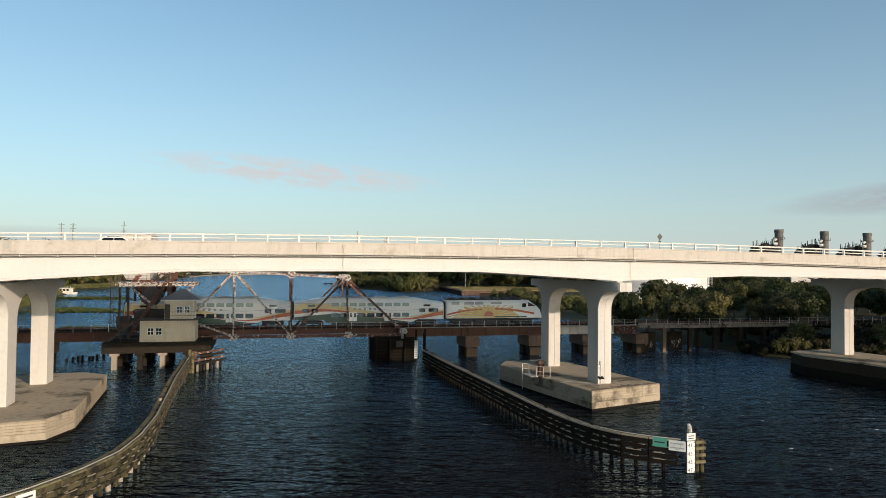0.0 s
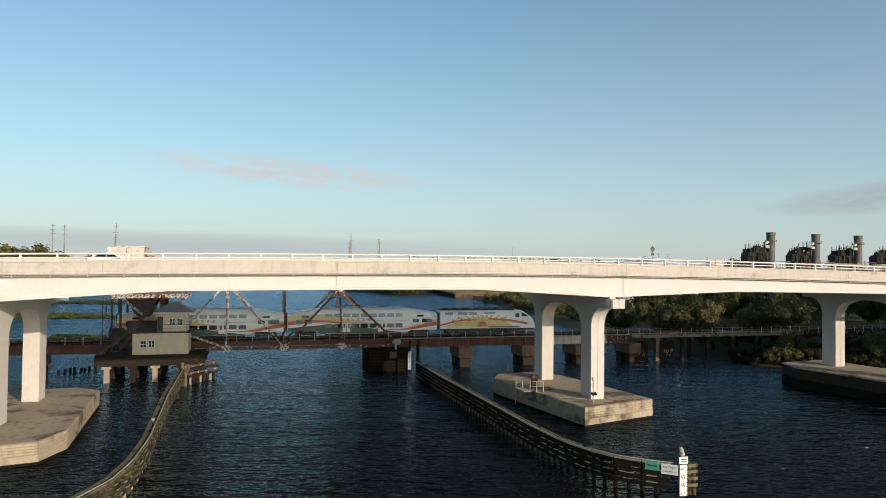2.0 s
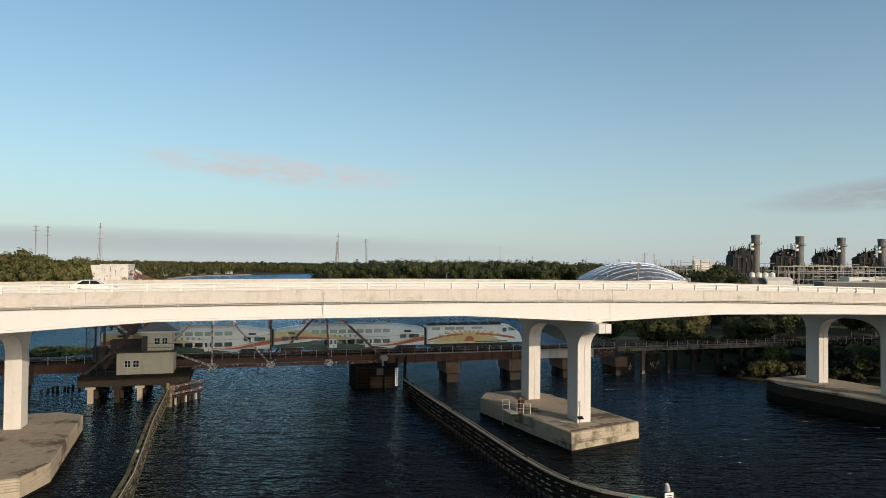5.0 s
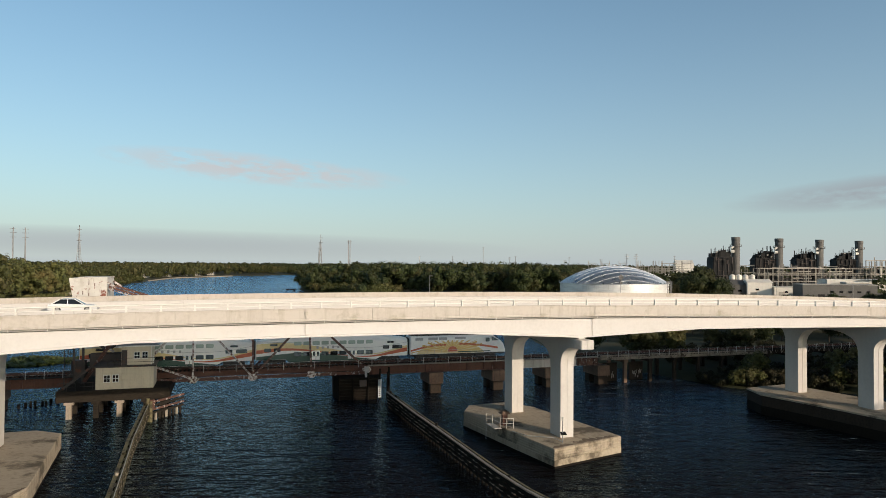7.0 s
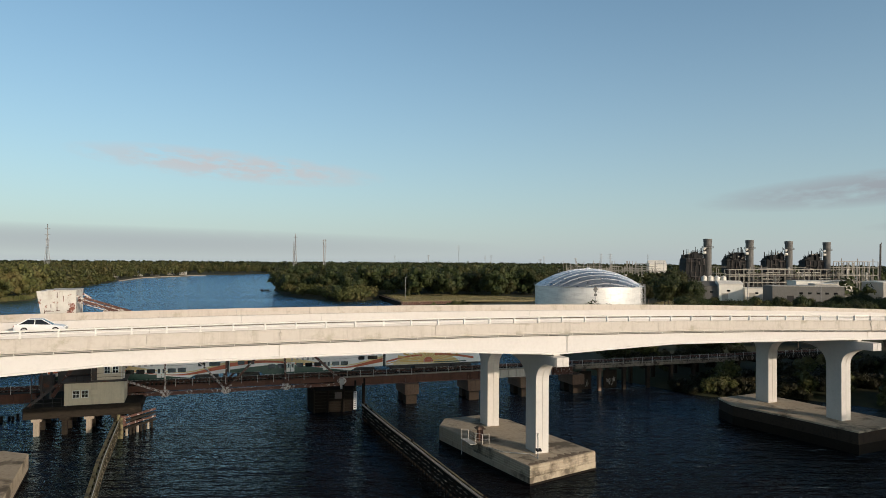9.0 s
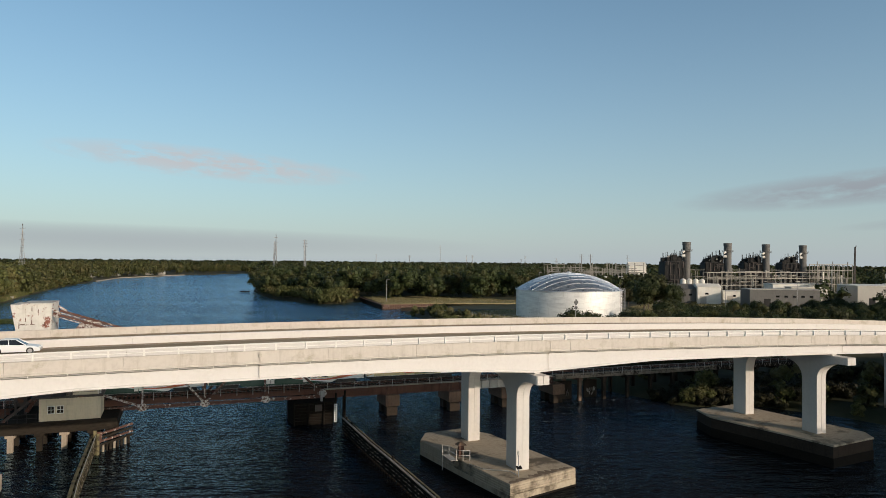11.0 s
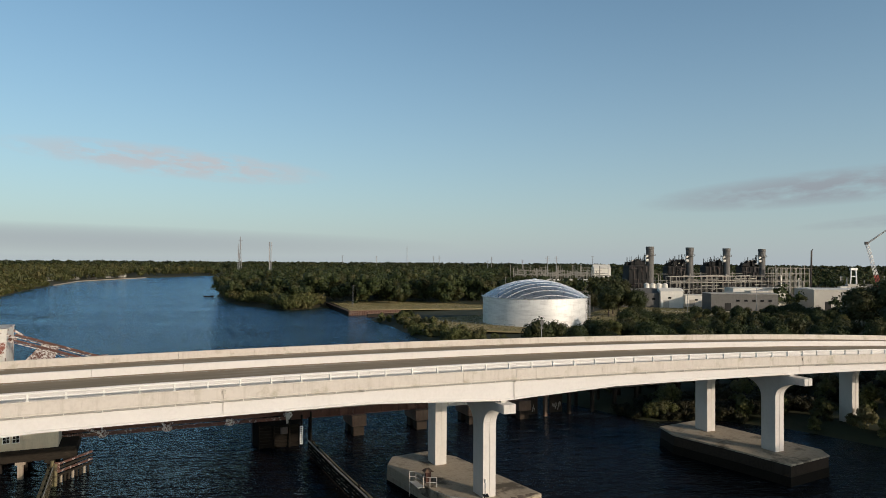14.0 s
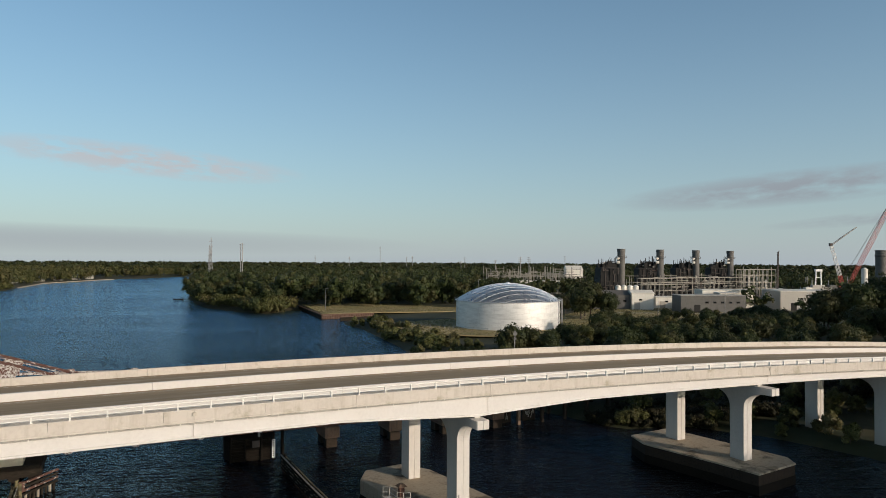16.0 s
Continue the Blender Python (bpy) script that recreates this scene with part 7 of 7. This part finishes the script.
def wood(h, r, rng):
    g = G()
    lean = rng.normal(0, 0.03, 2) * h
    top = (lean[0], lean[1], h * 0.62)
    g.cyl((0, 0, -0.6), (lean[0] * 0.5, lean[1] * 0.5, h * 0.32), h * 0.026, h * 0.019, n=8)
    g.cyl((lean[0] * 0.5, lean[1] * 0.5, h * 0.32), top, h * 0.019, h * 0.009, n=7)
    for k in range(7):
        a = rng.uniform(0, 6.28)
        z = h * rng.uniform(0.25, 0.55)
        g.cyl((lean[0] * 0.5, lean[1] * 0.5, z), (math.cos(a) * r * 0.65, math.sin(a) * r * 0.65, z + h * rng.uniform(0.12, 0.3)), h * 0.010, h * 0.004, n=6)
    return g


def tree_kind(h, r, material, leaves, size, clumps, base, label, category="tree"):
    ob = new("tree" if category == "tree" else "shrub")
    tagged(ob, label, category)
    ORIGIN[ob] = (0, 0, 0)
    part("trunk", wood(h, r, trng), BARK, ob)
    me = quad_mesh("crown", crown(h, r, clumps, leaves, size, trng, base), material)
    c = new("crown", me)
    c.parent = ob
    return ob


def plant_tree(kind, x, y, s, group):
    z = ground_at(x, y) - 0.1
    m = pose(x, y, z, 0, 0, float(trng.uniform(0, 360)))
    ob = copy_thing(kind, m)
    ob.scale = (s, s, s * float(trng.uniform(0.88, 1.1)))
    tagged(ob, group=group)
    return ob


def drop_kind(ob):
    for o in (*ob.children_recursive, ob):
        bpy.data.objects.remove(o)


OAK = tree_kind(12, 5.4, LEAF_DARK, 4000, 0.32, 24, 0.22, "dense dark green oak on the river bank")
WILLOW = tree_kind(11, 4.2, LEAF_MID, 3200, 0.31, 20, 0.12, "green bank tree with a ragged crown")
BUSH = tree_kind(5, 3.6, LEAF_SHADE, 1300, 0.27, 14, 0.0, "brown bank shrub with leaves coloured dark for shade", "shrub")
SCRUB = tree_kind(5, 3.4, LEAF_PALE, 1300, 0.27, 14, 0.0, "pale green waterside shrub", "shrub")

# wooded bank behind the railway trestle
spots = []
while len(spots) < 120:
    x, y = trng.uniform(30, 235), trng.uniform(120, 262)
    d = float(inland(np.array([x]), np.array([y]))[0])
    across_v = -x * 0.292 + y * 0.956
    if d < 3 or across_v < 123.5 or (x - TX) ** 2 + (y - TY) ** 2 < 34 ** 2:
        continue
    if x < 44 and y > 185 or (x < 75 and y > 215):
        continue
    if x / y < 0.30 and y > 200:
        continue
    if any((x - a) ** 2 + (y - b) ** 2 < 5.2 ** 2 for a, b in spots):
        continue
    spots.append((x, y))
for i, (x, y) in enumerate(spots):
    s = trng.uniform(0.78, 1.08) * (1.2 if x > 178 and x / y > 0.84 else 0.74 if x < 160 else 0.6)
    plant_tree(OAK if i % 3 else WILLOW, x, y, s, "trees on the wooded bank")
for x, y, s in ((52, 196, 1.0), (60, 205, 0.8)):
    plant_tree(OAK, x, y, s, "trees on the wooded bank")
# tall trees by the near bank that shade the third pier
for x, y, s in ((101, 38, 1.5), (104, 52, 1.5), (100, 62, 1.4), (112, 36, 1.6), (115, 60, 1.6), (103, 22, 1.5), (118, 45, 1.6), (98, 50, 1.4), (99, 74, 0.9), (106, 70, 1.2), (99, 28, 1.5), (104, 84, 0.9), (124, 92, 1.2), (118, 104, 1.0), (132, 112, 1.1), (110, 116, 0.7), (140, 80, 1.3)):
    plant_tree(OAK, x, y, (1.62 if y <= 45 else 1.3 if y <= 52 else 0.95) if y < 76 else s, "tall trees beside the bridge")
# waterside shrubs: along the bank to the tank, and round the third pier
for i in range(196):
    k = trng.uniform(0, 1)
    if i < 110:
        a, b = ((30, 200), (8, 338))
        x, y = a[0] + (b[0] - a[0]) * k + trng.uniform(2, 26) * (1 - 0.4 * k), a[1] + (b[1] - a[1]) * k + trng.uniform(-4, 4)
    else:
        x, y = trng.uniform(52, 125), trng.uniform(100, 150)
        if 110.5 < -x * 0.292 + y * 0.956 < 121.5:
            continue
    if float(inland(np.array([x]), np.array([y]))[0]) < 1.0 or (x - TX) ** 2 + (y - TY) ** 2 < 30 ** 2:
        continue
    plant_tree(SCRUB, x, y, trng.uniform(0.4, 0.9), "waterside shrubs")
for i in range(190):
    x, y = trng.uniform(48, 150), trng.uniform(92, 160)
    v = -x * 0.292 + y * 0.956
    if 109.5 < v < 122.5 or v < 93.5 or float(inland(np.array([x]), np.array([y]))[0]) < 0.6:
        continue
    plant_tree(BUSH, x, y, trng.uniform(0.5, 0.95), "dark undergrowth between the bridges")
for i in range(330):
    x, y = trng.uniform(46, 88), trng.uniform(104, 135)
    v = -x * 0.292 + y * 0.956
    if 111.5 < v < 120.5 or v < 93 or float(inland(np.array([x]), np.array([y]))[0]) < 0.2:
        continue
    plant_tree(BUSH, x, y, trng.uniform(0.3, 0.6), "dark undergrowth between the bridges")
for i in range(30):
    x, y = trng.uniform(95, 190), trng.uniform(235, 276)
    if (x - TX) ** 2 + (y - TY) ** 2 < 33 ** 2:
        continue
    plant_tree(SCRUB if i % 2 else WILLOW, x, y, trng.uniform(0.6, 0.95) if i % 2 else trng.uniform(0.45, 0.7), "shrubs by the plant fence")
for i in range(46):
    k = trng.uniform(0, 1)
    x, y = 158 + 62 * k + trng.uniform(-6, 6), 300 - 34 * k + trng.uniform(-14, 22)
    plant_tree(WILLOW if i % 3 == 0 else OAK, x, y, trng.uniform(0.36, 0.52) + 0.22 * k + 0.7 * max(0, k - 0.9) / 0.1, "trees before the power station")
for x, y, s in ((197, 253, 1.25), (203, 259, 1.45), (208, 249, 1.6), (214, 257, 1.65), (221, 247, 1.7), (228, 258, 1.7), (236, 250, 1.7), (218, 265, 1.5), (243, 262, 1.7), (231, 242, 1.7), (250, 254, 1.8)):
    plant_tree(OAK, x, y, s, "trees before the power station")
for x, y, s in ((121, 325, 1.2), (128, 331, 1.35), (134, 322, 1.0), (129, 341, 1.1)):
    plant_tree(OAK, x, y, s, "trees behind the storage tank")
for x, y, s in (((126, 362, 0.80), (137, 379, 1.00), (138, 366, 0.85), (151, 388, 1.00), (149, 370, 0.80), (131, 389, 0.75), (148, 403, 1.00))):
    plant_tree(OAK, x, y, s, "trees behind the storage tank")
for k in (OAK, WILLOW, SCRUB, BUSH):
    drop_kind(k)


def forest(name, label, area, count, h, r, leaves, size, clumps, material, seed, shore=2.0, patchy=0.25, templates=6, core=1):
    """One mass of woodland: area(rng) draws places, and each tree is a varied copy of a few crowns."""
    rng = np.random.default_rng(seed)
    kinds = [crown(1.0, r / h, clumps, leaves, size / h, rng, 0.08, core=core) for _ in range(templates)]
    xy = area(rng, count * 3)
    d = inland(xy[:, 0], xy[:, 1])
    keep = d > shore
    xy, d = xy[keep][:count], d[keep][:count]
    out = []
    for (x, y), dist in zip(xy, d):
        s = h * rng.uniform(1 - patchy, 1 + patchy)
        a = rng.uniform(0, 6.28)
        c, sn = math.cos(a), math.sin(a)
        q = kinds[rng.integers(templates)]
        rot = np.stack([q[..., 0] * c - q[..., 1] * sn, q[..., 0] * sn + q[..., 1] * c, q[..., 2]], -1)
        out.append(rot * [s, s, s] + [x, y, float(land_height(dist)) - 0.3])
    ob = new(name, quad_mesh(name, np.concatenate(out), material))
    return tagged(ob, label, "woodland", kind="stuff")


def box_area(*boxes):
    """Rectangles of (x0, x1, y0, y1), drawn by their size."""
    size = np.array([(b[1] - b[0]) * (b[3] - b[2]) for b in boxes], float)

    def draw(rng, n):
        k = rng.choice(len(boxes), n, p=size / size.sum())
        b = np.array(boxes, float)[k]
        return np.stack([rng.uniform(b[:, 0], b[:, 1]), rng.uniform(b[:, 2], b[:, 3])], 1)
    return draw


def shore_area(points, depth, side):
    """A belt of that depth behind a line of the bank."""
    p = np.array(points, float)

    def draw(rng, n):
        k = rng.integers(0, len(p) - 1, n)
        t = rng.uniform(0, 1, (n, 1))
        a, b = p[k], p[k + 1]
        d = b - a
        nrm = np.stack([d[:, 1], -d[:, 0]], 1) / np.linalg.norm(d, axis=1, keepdims=True) * side
        return a + d * t + nrm * rng.uniform(2, depth, (n, 1)) ** 1.0
    return draw


def point_area(rng, n):
    """The wooded point and the woods behind its lawn."""
    x, y = rng.uniform(-125, 175, n), rng.uniform(405, 760, n)
    lawn = (x > -18) & (y < 424 + 0.10 * x)
    yard = (x > 120) & (y < 640)
    ok = ~lawn & ~yard
    return np.stack([x[ok], y[ok]], 1)


forest("wooded_point", "dense mixed woodland on the river point", point_area, 560, 16.0, 7.6, 640, 0.50, 10, LEAF_DARK, 31, 1.5, 0.4, core=2)
forest("bank_thicket", "low leafy thicket along the point's shore", shore_area([(-19, 445), (-28, 424), (-33, 411), (-54, 426), (-80, 467), (-99, 530), (-110, 567), (-150, 800)], 14, 1), 260, 7.5, 4.2, 190, 0.45, 7, LEAF_MID, 32, -1.2)
forest("left_bank_woods", "green swamp woodland along the far bank", shore_area(LEFT_BANK[8:14], 120, 1), 620, 17.0, 6.2, 240, 0.58, 8, LEAF_MID, 33, 3.0, 0.35, core=2)
forest("far_bank_woods", "woodland behind the houses on the far bank", shore_area(LEFT_BANK[0:9], 300, 1), 1500, 15.0, 7.5, 110, 0.9, 7, LEAF_MID, 34, 3.0)
forest("river_end_woods", "far woodland where the river bends", box_area((-420, 160, 1290, 1900), (-200, 700, 800, 1700)), 2100, 14.0, 9.0, 50, 1.3, 6, LEAF_DARK, 35, 3.0)


def horizon_area(rng, n):
    a = rng.uniform(-0.75, 1.05, n)
    d = rng.uniform(1300, 4400, n)
    return np.stack([np.sin(a) * d, np.cos(a) * d], 1)


forest("horizon_woods", "low hazy woodland reaching to the horizon", horizon_area, 6500, 15.0, 13.0, 22, 3.6, 6, LEAF_DARK, 36, 5.0)
forest("plant_woods", "dark trees round the power station", box_area((238, 420, 270, 380), (60, 230, 470, 620), (300, 800, 640, 1200), (330, 560, 395, 620)), 620, 12.0, 6.0, 120, 0.95, 8, LEAF_DARK, 37, 5.0)

forest("yard_woods", "trees hiding the foot of the switchyard", box_area((110, 275, 560, 628)), 110, 13.0, 6.0, 120, 0.95, 8, LEAF_DARK, 40, 5.0, 0.15)
forest("far_bank_thicket", "low green thicket along the far bank", shore_area(LEFT_BANK[5:9], 16, 1), 300, 6.0, 4.5, 60, 0.95, 6, LEAF_MID, 39, 0.5)
forest("left_near_woods", "tall swamp trees on the near part of the far bank", box_area((-330, -172, 240, 420)), 240, 21.0, 6.0, 420, 0.46, 12, LEAF_MID, 38, 2.0, core=2)

# reeds and grasses at the water's edge
def reed_bed(name, label, area, count, h, seed, material, lo=-1.5, hi=5.0):
    rng = np.random.default_rng(seed)
    xy = area(rng, count * 6)
    d = inland(xy[:, 0], xy[:, 1])
    keep = (d > lo) & (d < hi)
    xy, d = xy[keep][:count], d[keep][:count]
    n = len(xy)
    base = np.column_stack([xy, np.maximum(land_height(d), -0.15)])
    a = rng.uniform(0, 6.28, n)
    w = np.column_stack([np.cos(a), np.sin(a), np.zeros(n)]) * rng.uniform(0.06, 0.2, (n, 1))
    tip = base + np.column_stack([rng.normal(0, 0.25, (n, 2)), h * rng.uniform(0.5, 1.2, n)])
    q = np.stack([base - w, base + w, tip + w * 0.3, tip - w * 0.3], 1)
    return tagged(new(name, quad_mesh(name, q, material)), label, "reeds", kind="stuff")


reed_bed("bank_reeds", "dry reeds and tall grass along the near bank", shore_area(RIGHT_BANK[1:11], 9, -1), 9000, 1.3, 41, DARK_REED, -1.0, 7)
reed_bed("bank_reeds", "dry reeds at the edge of the shrubs", shore_area(RIGHT_BANK[9:18], 8, -1), 6000, 1.4, 42, REED, -1.0, 6)
reed_bed("marsh_reeds", "pale marsh reeds along the swamp woodland", shore_area(LEFT_BANK[7:14], 14, 1), 9000, 1.7, 43, LEAF_PALE, -3.0, 8)


def lily_patch(name, cx, cy, rx, ry, n, seed):
    rng = np.random.default_rng(seed)
    a, r = rng.uniform(0, 6.28, n), np.sqrt(rng.uniform(0, 1, n))
    r *= 0.75 + 0.35 * np.sin(a * 3 + seed) * rng.uniform(0.4, 1, n)
    pos = np.column_stack([cx + np.cos(a) * r * rx, cy + np.sin(a) * r * ry, rng.uniform(0.03, 0.5, n)])
    q = leaf_quads(pos, np.tile([0, 0, 1.2], (n, 1)), 0.45, rng)
    return tagged(new(name, quad_mesh(name, q, LILY)), "floating mat of green water plants on the river", "water plants", kind="stuff")


lily_patch("water_plants", -84, 152, 11, 9, 2600, 51)
lily_patch("water_plants", -122, 215, 22, 12, 4200, 52)
lily_patch("water_plants", -68, 158, 7, 5, 900, 53)
lily_patch("water_plants", -160, 290, 25, 12, 3500, 54)

# ---- sea wall, lawns, houses and small things ashore ----
def polyline_wall(name, pts, z0, z1, t, m, label, ribs=0.0):
    w = thing(name, (pts[0][0], pts[0][1], 0), label, "sea wall", kind="structure", turned=False)
    for (x0, y0), (x1, y1) in zip(pts, pts[1:]):
        g = G()
        g.beam((x0, y0, (z0 + z1) / 2), (x1, y1, (z0 + z1) / 2), t, z1 - z0)
        part("wall_face", g, m, w)
        g = G()
        g.beam((x0, y0, z1 + 0.15), (x1, y1, z1 + 0.15), t * 2, 0.3)
        part("wall_cap", g, CONC_OLD, w)
        if ribs:
            n = int(math.hypot(x1 - x0, y1 - y0) / ribs)
            for k in range(n):
                x, y = x0 + (x1 - x0) * (k + 0.5) / n, y0 + (y1 - y0) * (k + 0.5) / n
                g = G()
                g.beam((x, y - 0.35, z0), (x, y - 0.35, z1), 0.6)
                part("sheet_pile", g, STEEL_RUST, w)


polyline_wall("sea_wall", [(-4, 372.5), (24, 382)], -2, 2.3, 0.4, CONC_OLD, "rust-brown ribbed sheet pile sea wall", 1.3)
polyline_wall("sea_wall", [(-4.2, 372.5), (-19, 446)], -2, 2.3, 0.5, TIMBER_DARK, "dark sea wall below the lawn")
polyline_wall("sea_wall", [(5.5, 361), (22, 369)], -2, 1.8, 0.5, TIMBER_DARK, "dark old sea wall beside the shrubs")


def lawn(name, pts, z, m, label):
    g = G()
    g.prism(pts, z - 0.5, z)
    single(name, g, m, (pts[0][0], pts[0][1], z), label, "lawn", kind="structure", turned=False)
    rng = np.random.default_rng(int(abs(pts[0][0]) * 7) + 3)
    lo, hi = np.min(pts, 0), np.max(pts, 0)
    n = int((hi[0] - lo[0]) * (hi[1] - lo[1]) * 1.6)
    xy = rng.uniform(lo, hi, (n, 2))
    inside = np.zeros(n, bool)
    for (x0, y0), (x1, y1) in zip(pts, pts[1:] + pts[:1]):
        inside ^= ((y0 > xy[:, 1]) != (y1 > xy[:, 1])) & (xy[:, 0] < (x1 - x0) * (xy[:, 1] - y0) / (y1 - y0 + 1e-9) + x0)
    xy = xy[inside & (np.hypot(xy[:, 0] - TX, xy[:, 1] - TY) > TR + 1.5)]
    n = len(xy)
    a = rng.uniform(0, 6.28, n)
    w = np.column_stack([np.cos(a), np.sin(a), np.zeros(n)]) * rng.uniform(0.2, 0.45, (n, 1))
    base = np.column_stack([xy, np.full(n, z - 0.02)])
    tip = base + np.column_stack([rng.normal(0, 0.1, (n, 2)), rng.uniform(0.08, 0.2, n)])
    blades = new("grass_blades", quad_mesh("grass_blades", np.stack([base - w, base + w, tip + w * 0.6, tip - w * 0.6], 1), GRASS_BLADE))
    tagged(blades, "dry tufts of mown grass", "grass", kind="stuff")


lawn("lawn", [(-3.4, 373.5), (24, 382.6), (150, 392), (165, 425), (70, 462), (-17.5, 455)], 2.75, DRY_GRASS, "dry mown lawn above the sea wall")
lawn("lawn", [(30, 275), (46, 262), (62, 256), (110, 262), (140, 300), (110, 335), (60, 335), (26, 315)], 3.02, DRY_GRASS, "dry grass round the storage tank")
lawn("lawn", [(96, 278), (150, 270), (215, 282), (252, 402), (168, 425), (150, 391.5), (112, 338), (141, 300)], 3.1, DRY_GRASS, "dry mown grass before the power station")
for pts, label in (([(100, 286), (214, 290), (214.5, 294), (100, 290)], "pale service road across the dry grass"), ([(150, 360), (238, 345), (239, 349), (150.5, 364)], "pale service road before the power station")):
    g = G()
    g.prism(pts, 2.9, 3.14)
    single("service_road", g, PATH_CONC, (pts[0][0], pts[0][1], 3.1), label, "road", kind="structure", turned=False)
g = G()
for k in range(26):
    a = (20 + 1.7 * k, 312 - 1.6 * k)
    g.beam((a[0], a[1], 2.5), (a[0], a[1], 4.2), 0.12)
    if k < 25:
        g.beam((a[0], a[1], 4.15), (a[0] + 1.7, a[1] - 1.6, 4.15), 0.06)
        g.beam((a[0], a[1], 3.5), (a[0] + 1.7, a[1] - 1.6, 3.5), 0.05)
single("wire_fence", g, POLE_GREY, (20, 312, 2.5), "low wire fence round the tank's grass", "fence", turned=False)
for x, y, h in ((-2.2, 402, 12.4), (166, 335, 12), (112, 392, 16), (90, 418, 17), (185, 305, 15)):
    g = G()
    z = 2.6
    g.cyl((x, y, z), (x, y, z + h), 0.16, 0.1, n=8)
    g.beam((x - 0.1, y, z + h), (x + 1.6, y, z + h + 0.1), 0.14)
    single("lamp_post", g, POLE_GREY, (x, y, z), "slim grey lamp post ashore", "lamp post", "lamp posts ashore", turned=False)

# houses and beach on the far bank
hr = random.Random(5)
for i, (x, y) in enumerate(((-352, 800), (-368, 850), (-372, 895), (-375, 930), (-368, 960), (-360, 1000), (-352, 1045), (-345, 1075))):
    w, d, h = hr.uniform(8, 12), hr.uniform(7, 9), hr.uniform(3.2, 5)
    x, z = x + 2, 2.3
    ho = thing("house", (x, y, z), "small pale house among the trees on the far bank", "house", "houses on the far bank", turned=False)
    g = G()
    g.box(x - w / 2, x + w / 2, y - d / 2, y + d / 2, z - 0.5, z + h)
    part("wall", g, BLD_TAN, ho)
    g = G()
    g.loft([[(x - w / 2 - 0.5, y - d / 2 - 0.5, z + h), (x + w / 2 + 0.5, y - d / 2 - 0.5, z + h), (x + w / 2 + 0.5, y + d / 2 + 0.5, z + h), (x - w / 2 - 0.5, y + d / 2 + 0.5, z + h)], [(x - w / 2 + 1, y - 0.1, z + h + 2.5), (x + w / 2 - 1, y - 0.1, z + h + 2.5), (x + w / 2 - 1, y + 0.1, z + h + 2.5), (x - w / 2 + 1, y + 0.1, z + h + 2.5)]])
    part("roof", g, HUT_ROOF, ho)
    for k in range(3):
        g = G()
        u = x - w * 0.3 + k * w * 0.3
        g.box(u - 0.6, u + 0.6, y - d / 2 - 0.06, y - d / 2 + 0.02, z + 1.2, z + 2.6)
        part("window", g, DARK_GLASS, ho)
g = G()
pts = [(-318, 779), (-346, 916), (-339, 981), (-328, 1056), (-318, 1100)]
for (x0, y0), (x1, y1) in zip(pts, pts[1:]):
    g.beam((x0 + 1, y0, 0.75), (x1 + 1, y1, 0.75), 1.2, 1.1)
single("far_sea_wall", g, TIMBER_PALE, (-340, 950, 0), "long pale sea wall along the far bank", "sea wall", kind="structure", turned=False)

# moored boats and channel marks
def houseboat(x, y):
    b = thing("houseboat", (x, y, 0), "white houseboat moored by the marsh", "boat", turned=False)
    g = G()
    g.loft([[(x - 5 + i, y - 1.8 + i * 0.4, z), (x + 4.5 - i, y - 1.8 + i * 0.4, z), (x + 6 - i * 2, y, z), (x + 4.5 - i, y + 1.8 - i * 0.4, z), (x - 5 + i, y + 1.8 - i * 0.4, z)] for z, i in ((-0.3, 0.3), (0.9, 0))])
    part("hull", g, BLD_WHITE, b)
    g = G()
    g.box(x - 4.4, x + 2.8, y - 1.5, y + 1.5, 0.9, 2.9)
    part("cabin", g, BLD_WHITE, b)
    g = G()
    g.box(x - 4.9, x + 3.6, y - 1.8, y + 1.8, 2.9, 3.05)
    part("roof", g, BLD_WHITE, b)
    g = G()
    for k in range(4):
        g.box(x - 3.9 + k * 1.7, x - 2.8 + k * 1.7, y - 1.53, y - 1.5, 1.6, 2.5)
    part("windows", g, DARK_GLASS, b)
    g = G()
    for k in range(6):
        g.beam((x - 4.7 + k * 1.6, y - 1.75, 3.05), (x - 4.7 + k * 1.6, y - 1.75, 4.0), 0.06)
    g.beam((x - 4.7, y - 1.75, 4.0), (x + 3.4, y - 1.75, 4.0), 0.06)
    part("railing", g, RAIL_WHITE, b)


houseboat(-195, 330)
for x, y in ((-228, 440), (-94, 537)):
    g = G()
    g.cyl((x, y, -2), (x, y, 2.0), 0.16, n=8)
    g.box(x - 1.0, x + 1.0, y - 0.25, y - 0.15, 1.0, 2.2)
    single("channel_mark", g, BLD_TAN, (x, y, 0), "white board mark on a pile in the river", "channel mark", "channel marks", turned=False)
g = G()
bx, by = -112, 556
g.loft([[(bx - 5, by - 2, z), (bx + 2, by - 2, z), (bx + 2, by + 2, z), (bx - 5, by + 2, z)] for z in (0.4, 0.9)])
for x in (bx - 4, bx + 1):
    for y in (by - 1.8, by + 1.8):
        g.cyl((x, y, -2), (x, y, 1.4), 0.2, n=6)
single("jetty", g, TIMBER_DARK, (bx, by, 0), "dark timber jetty at the wooded point", "jetty", turned=False)
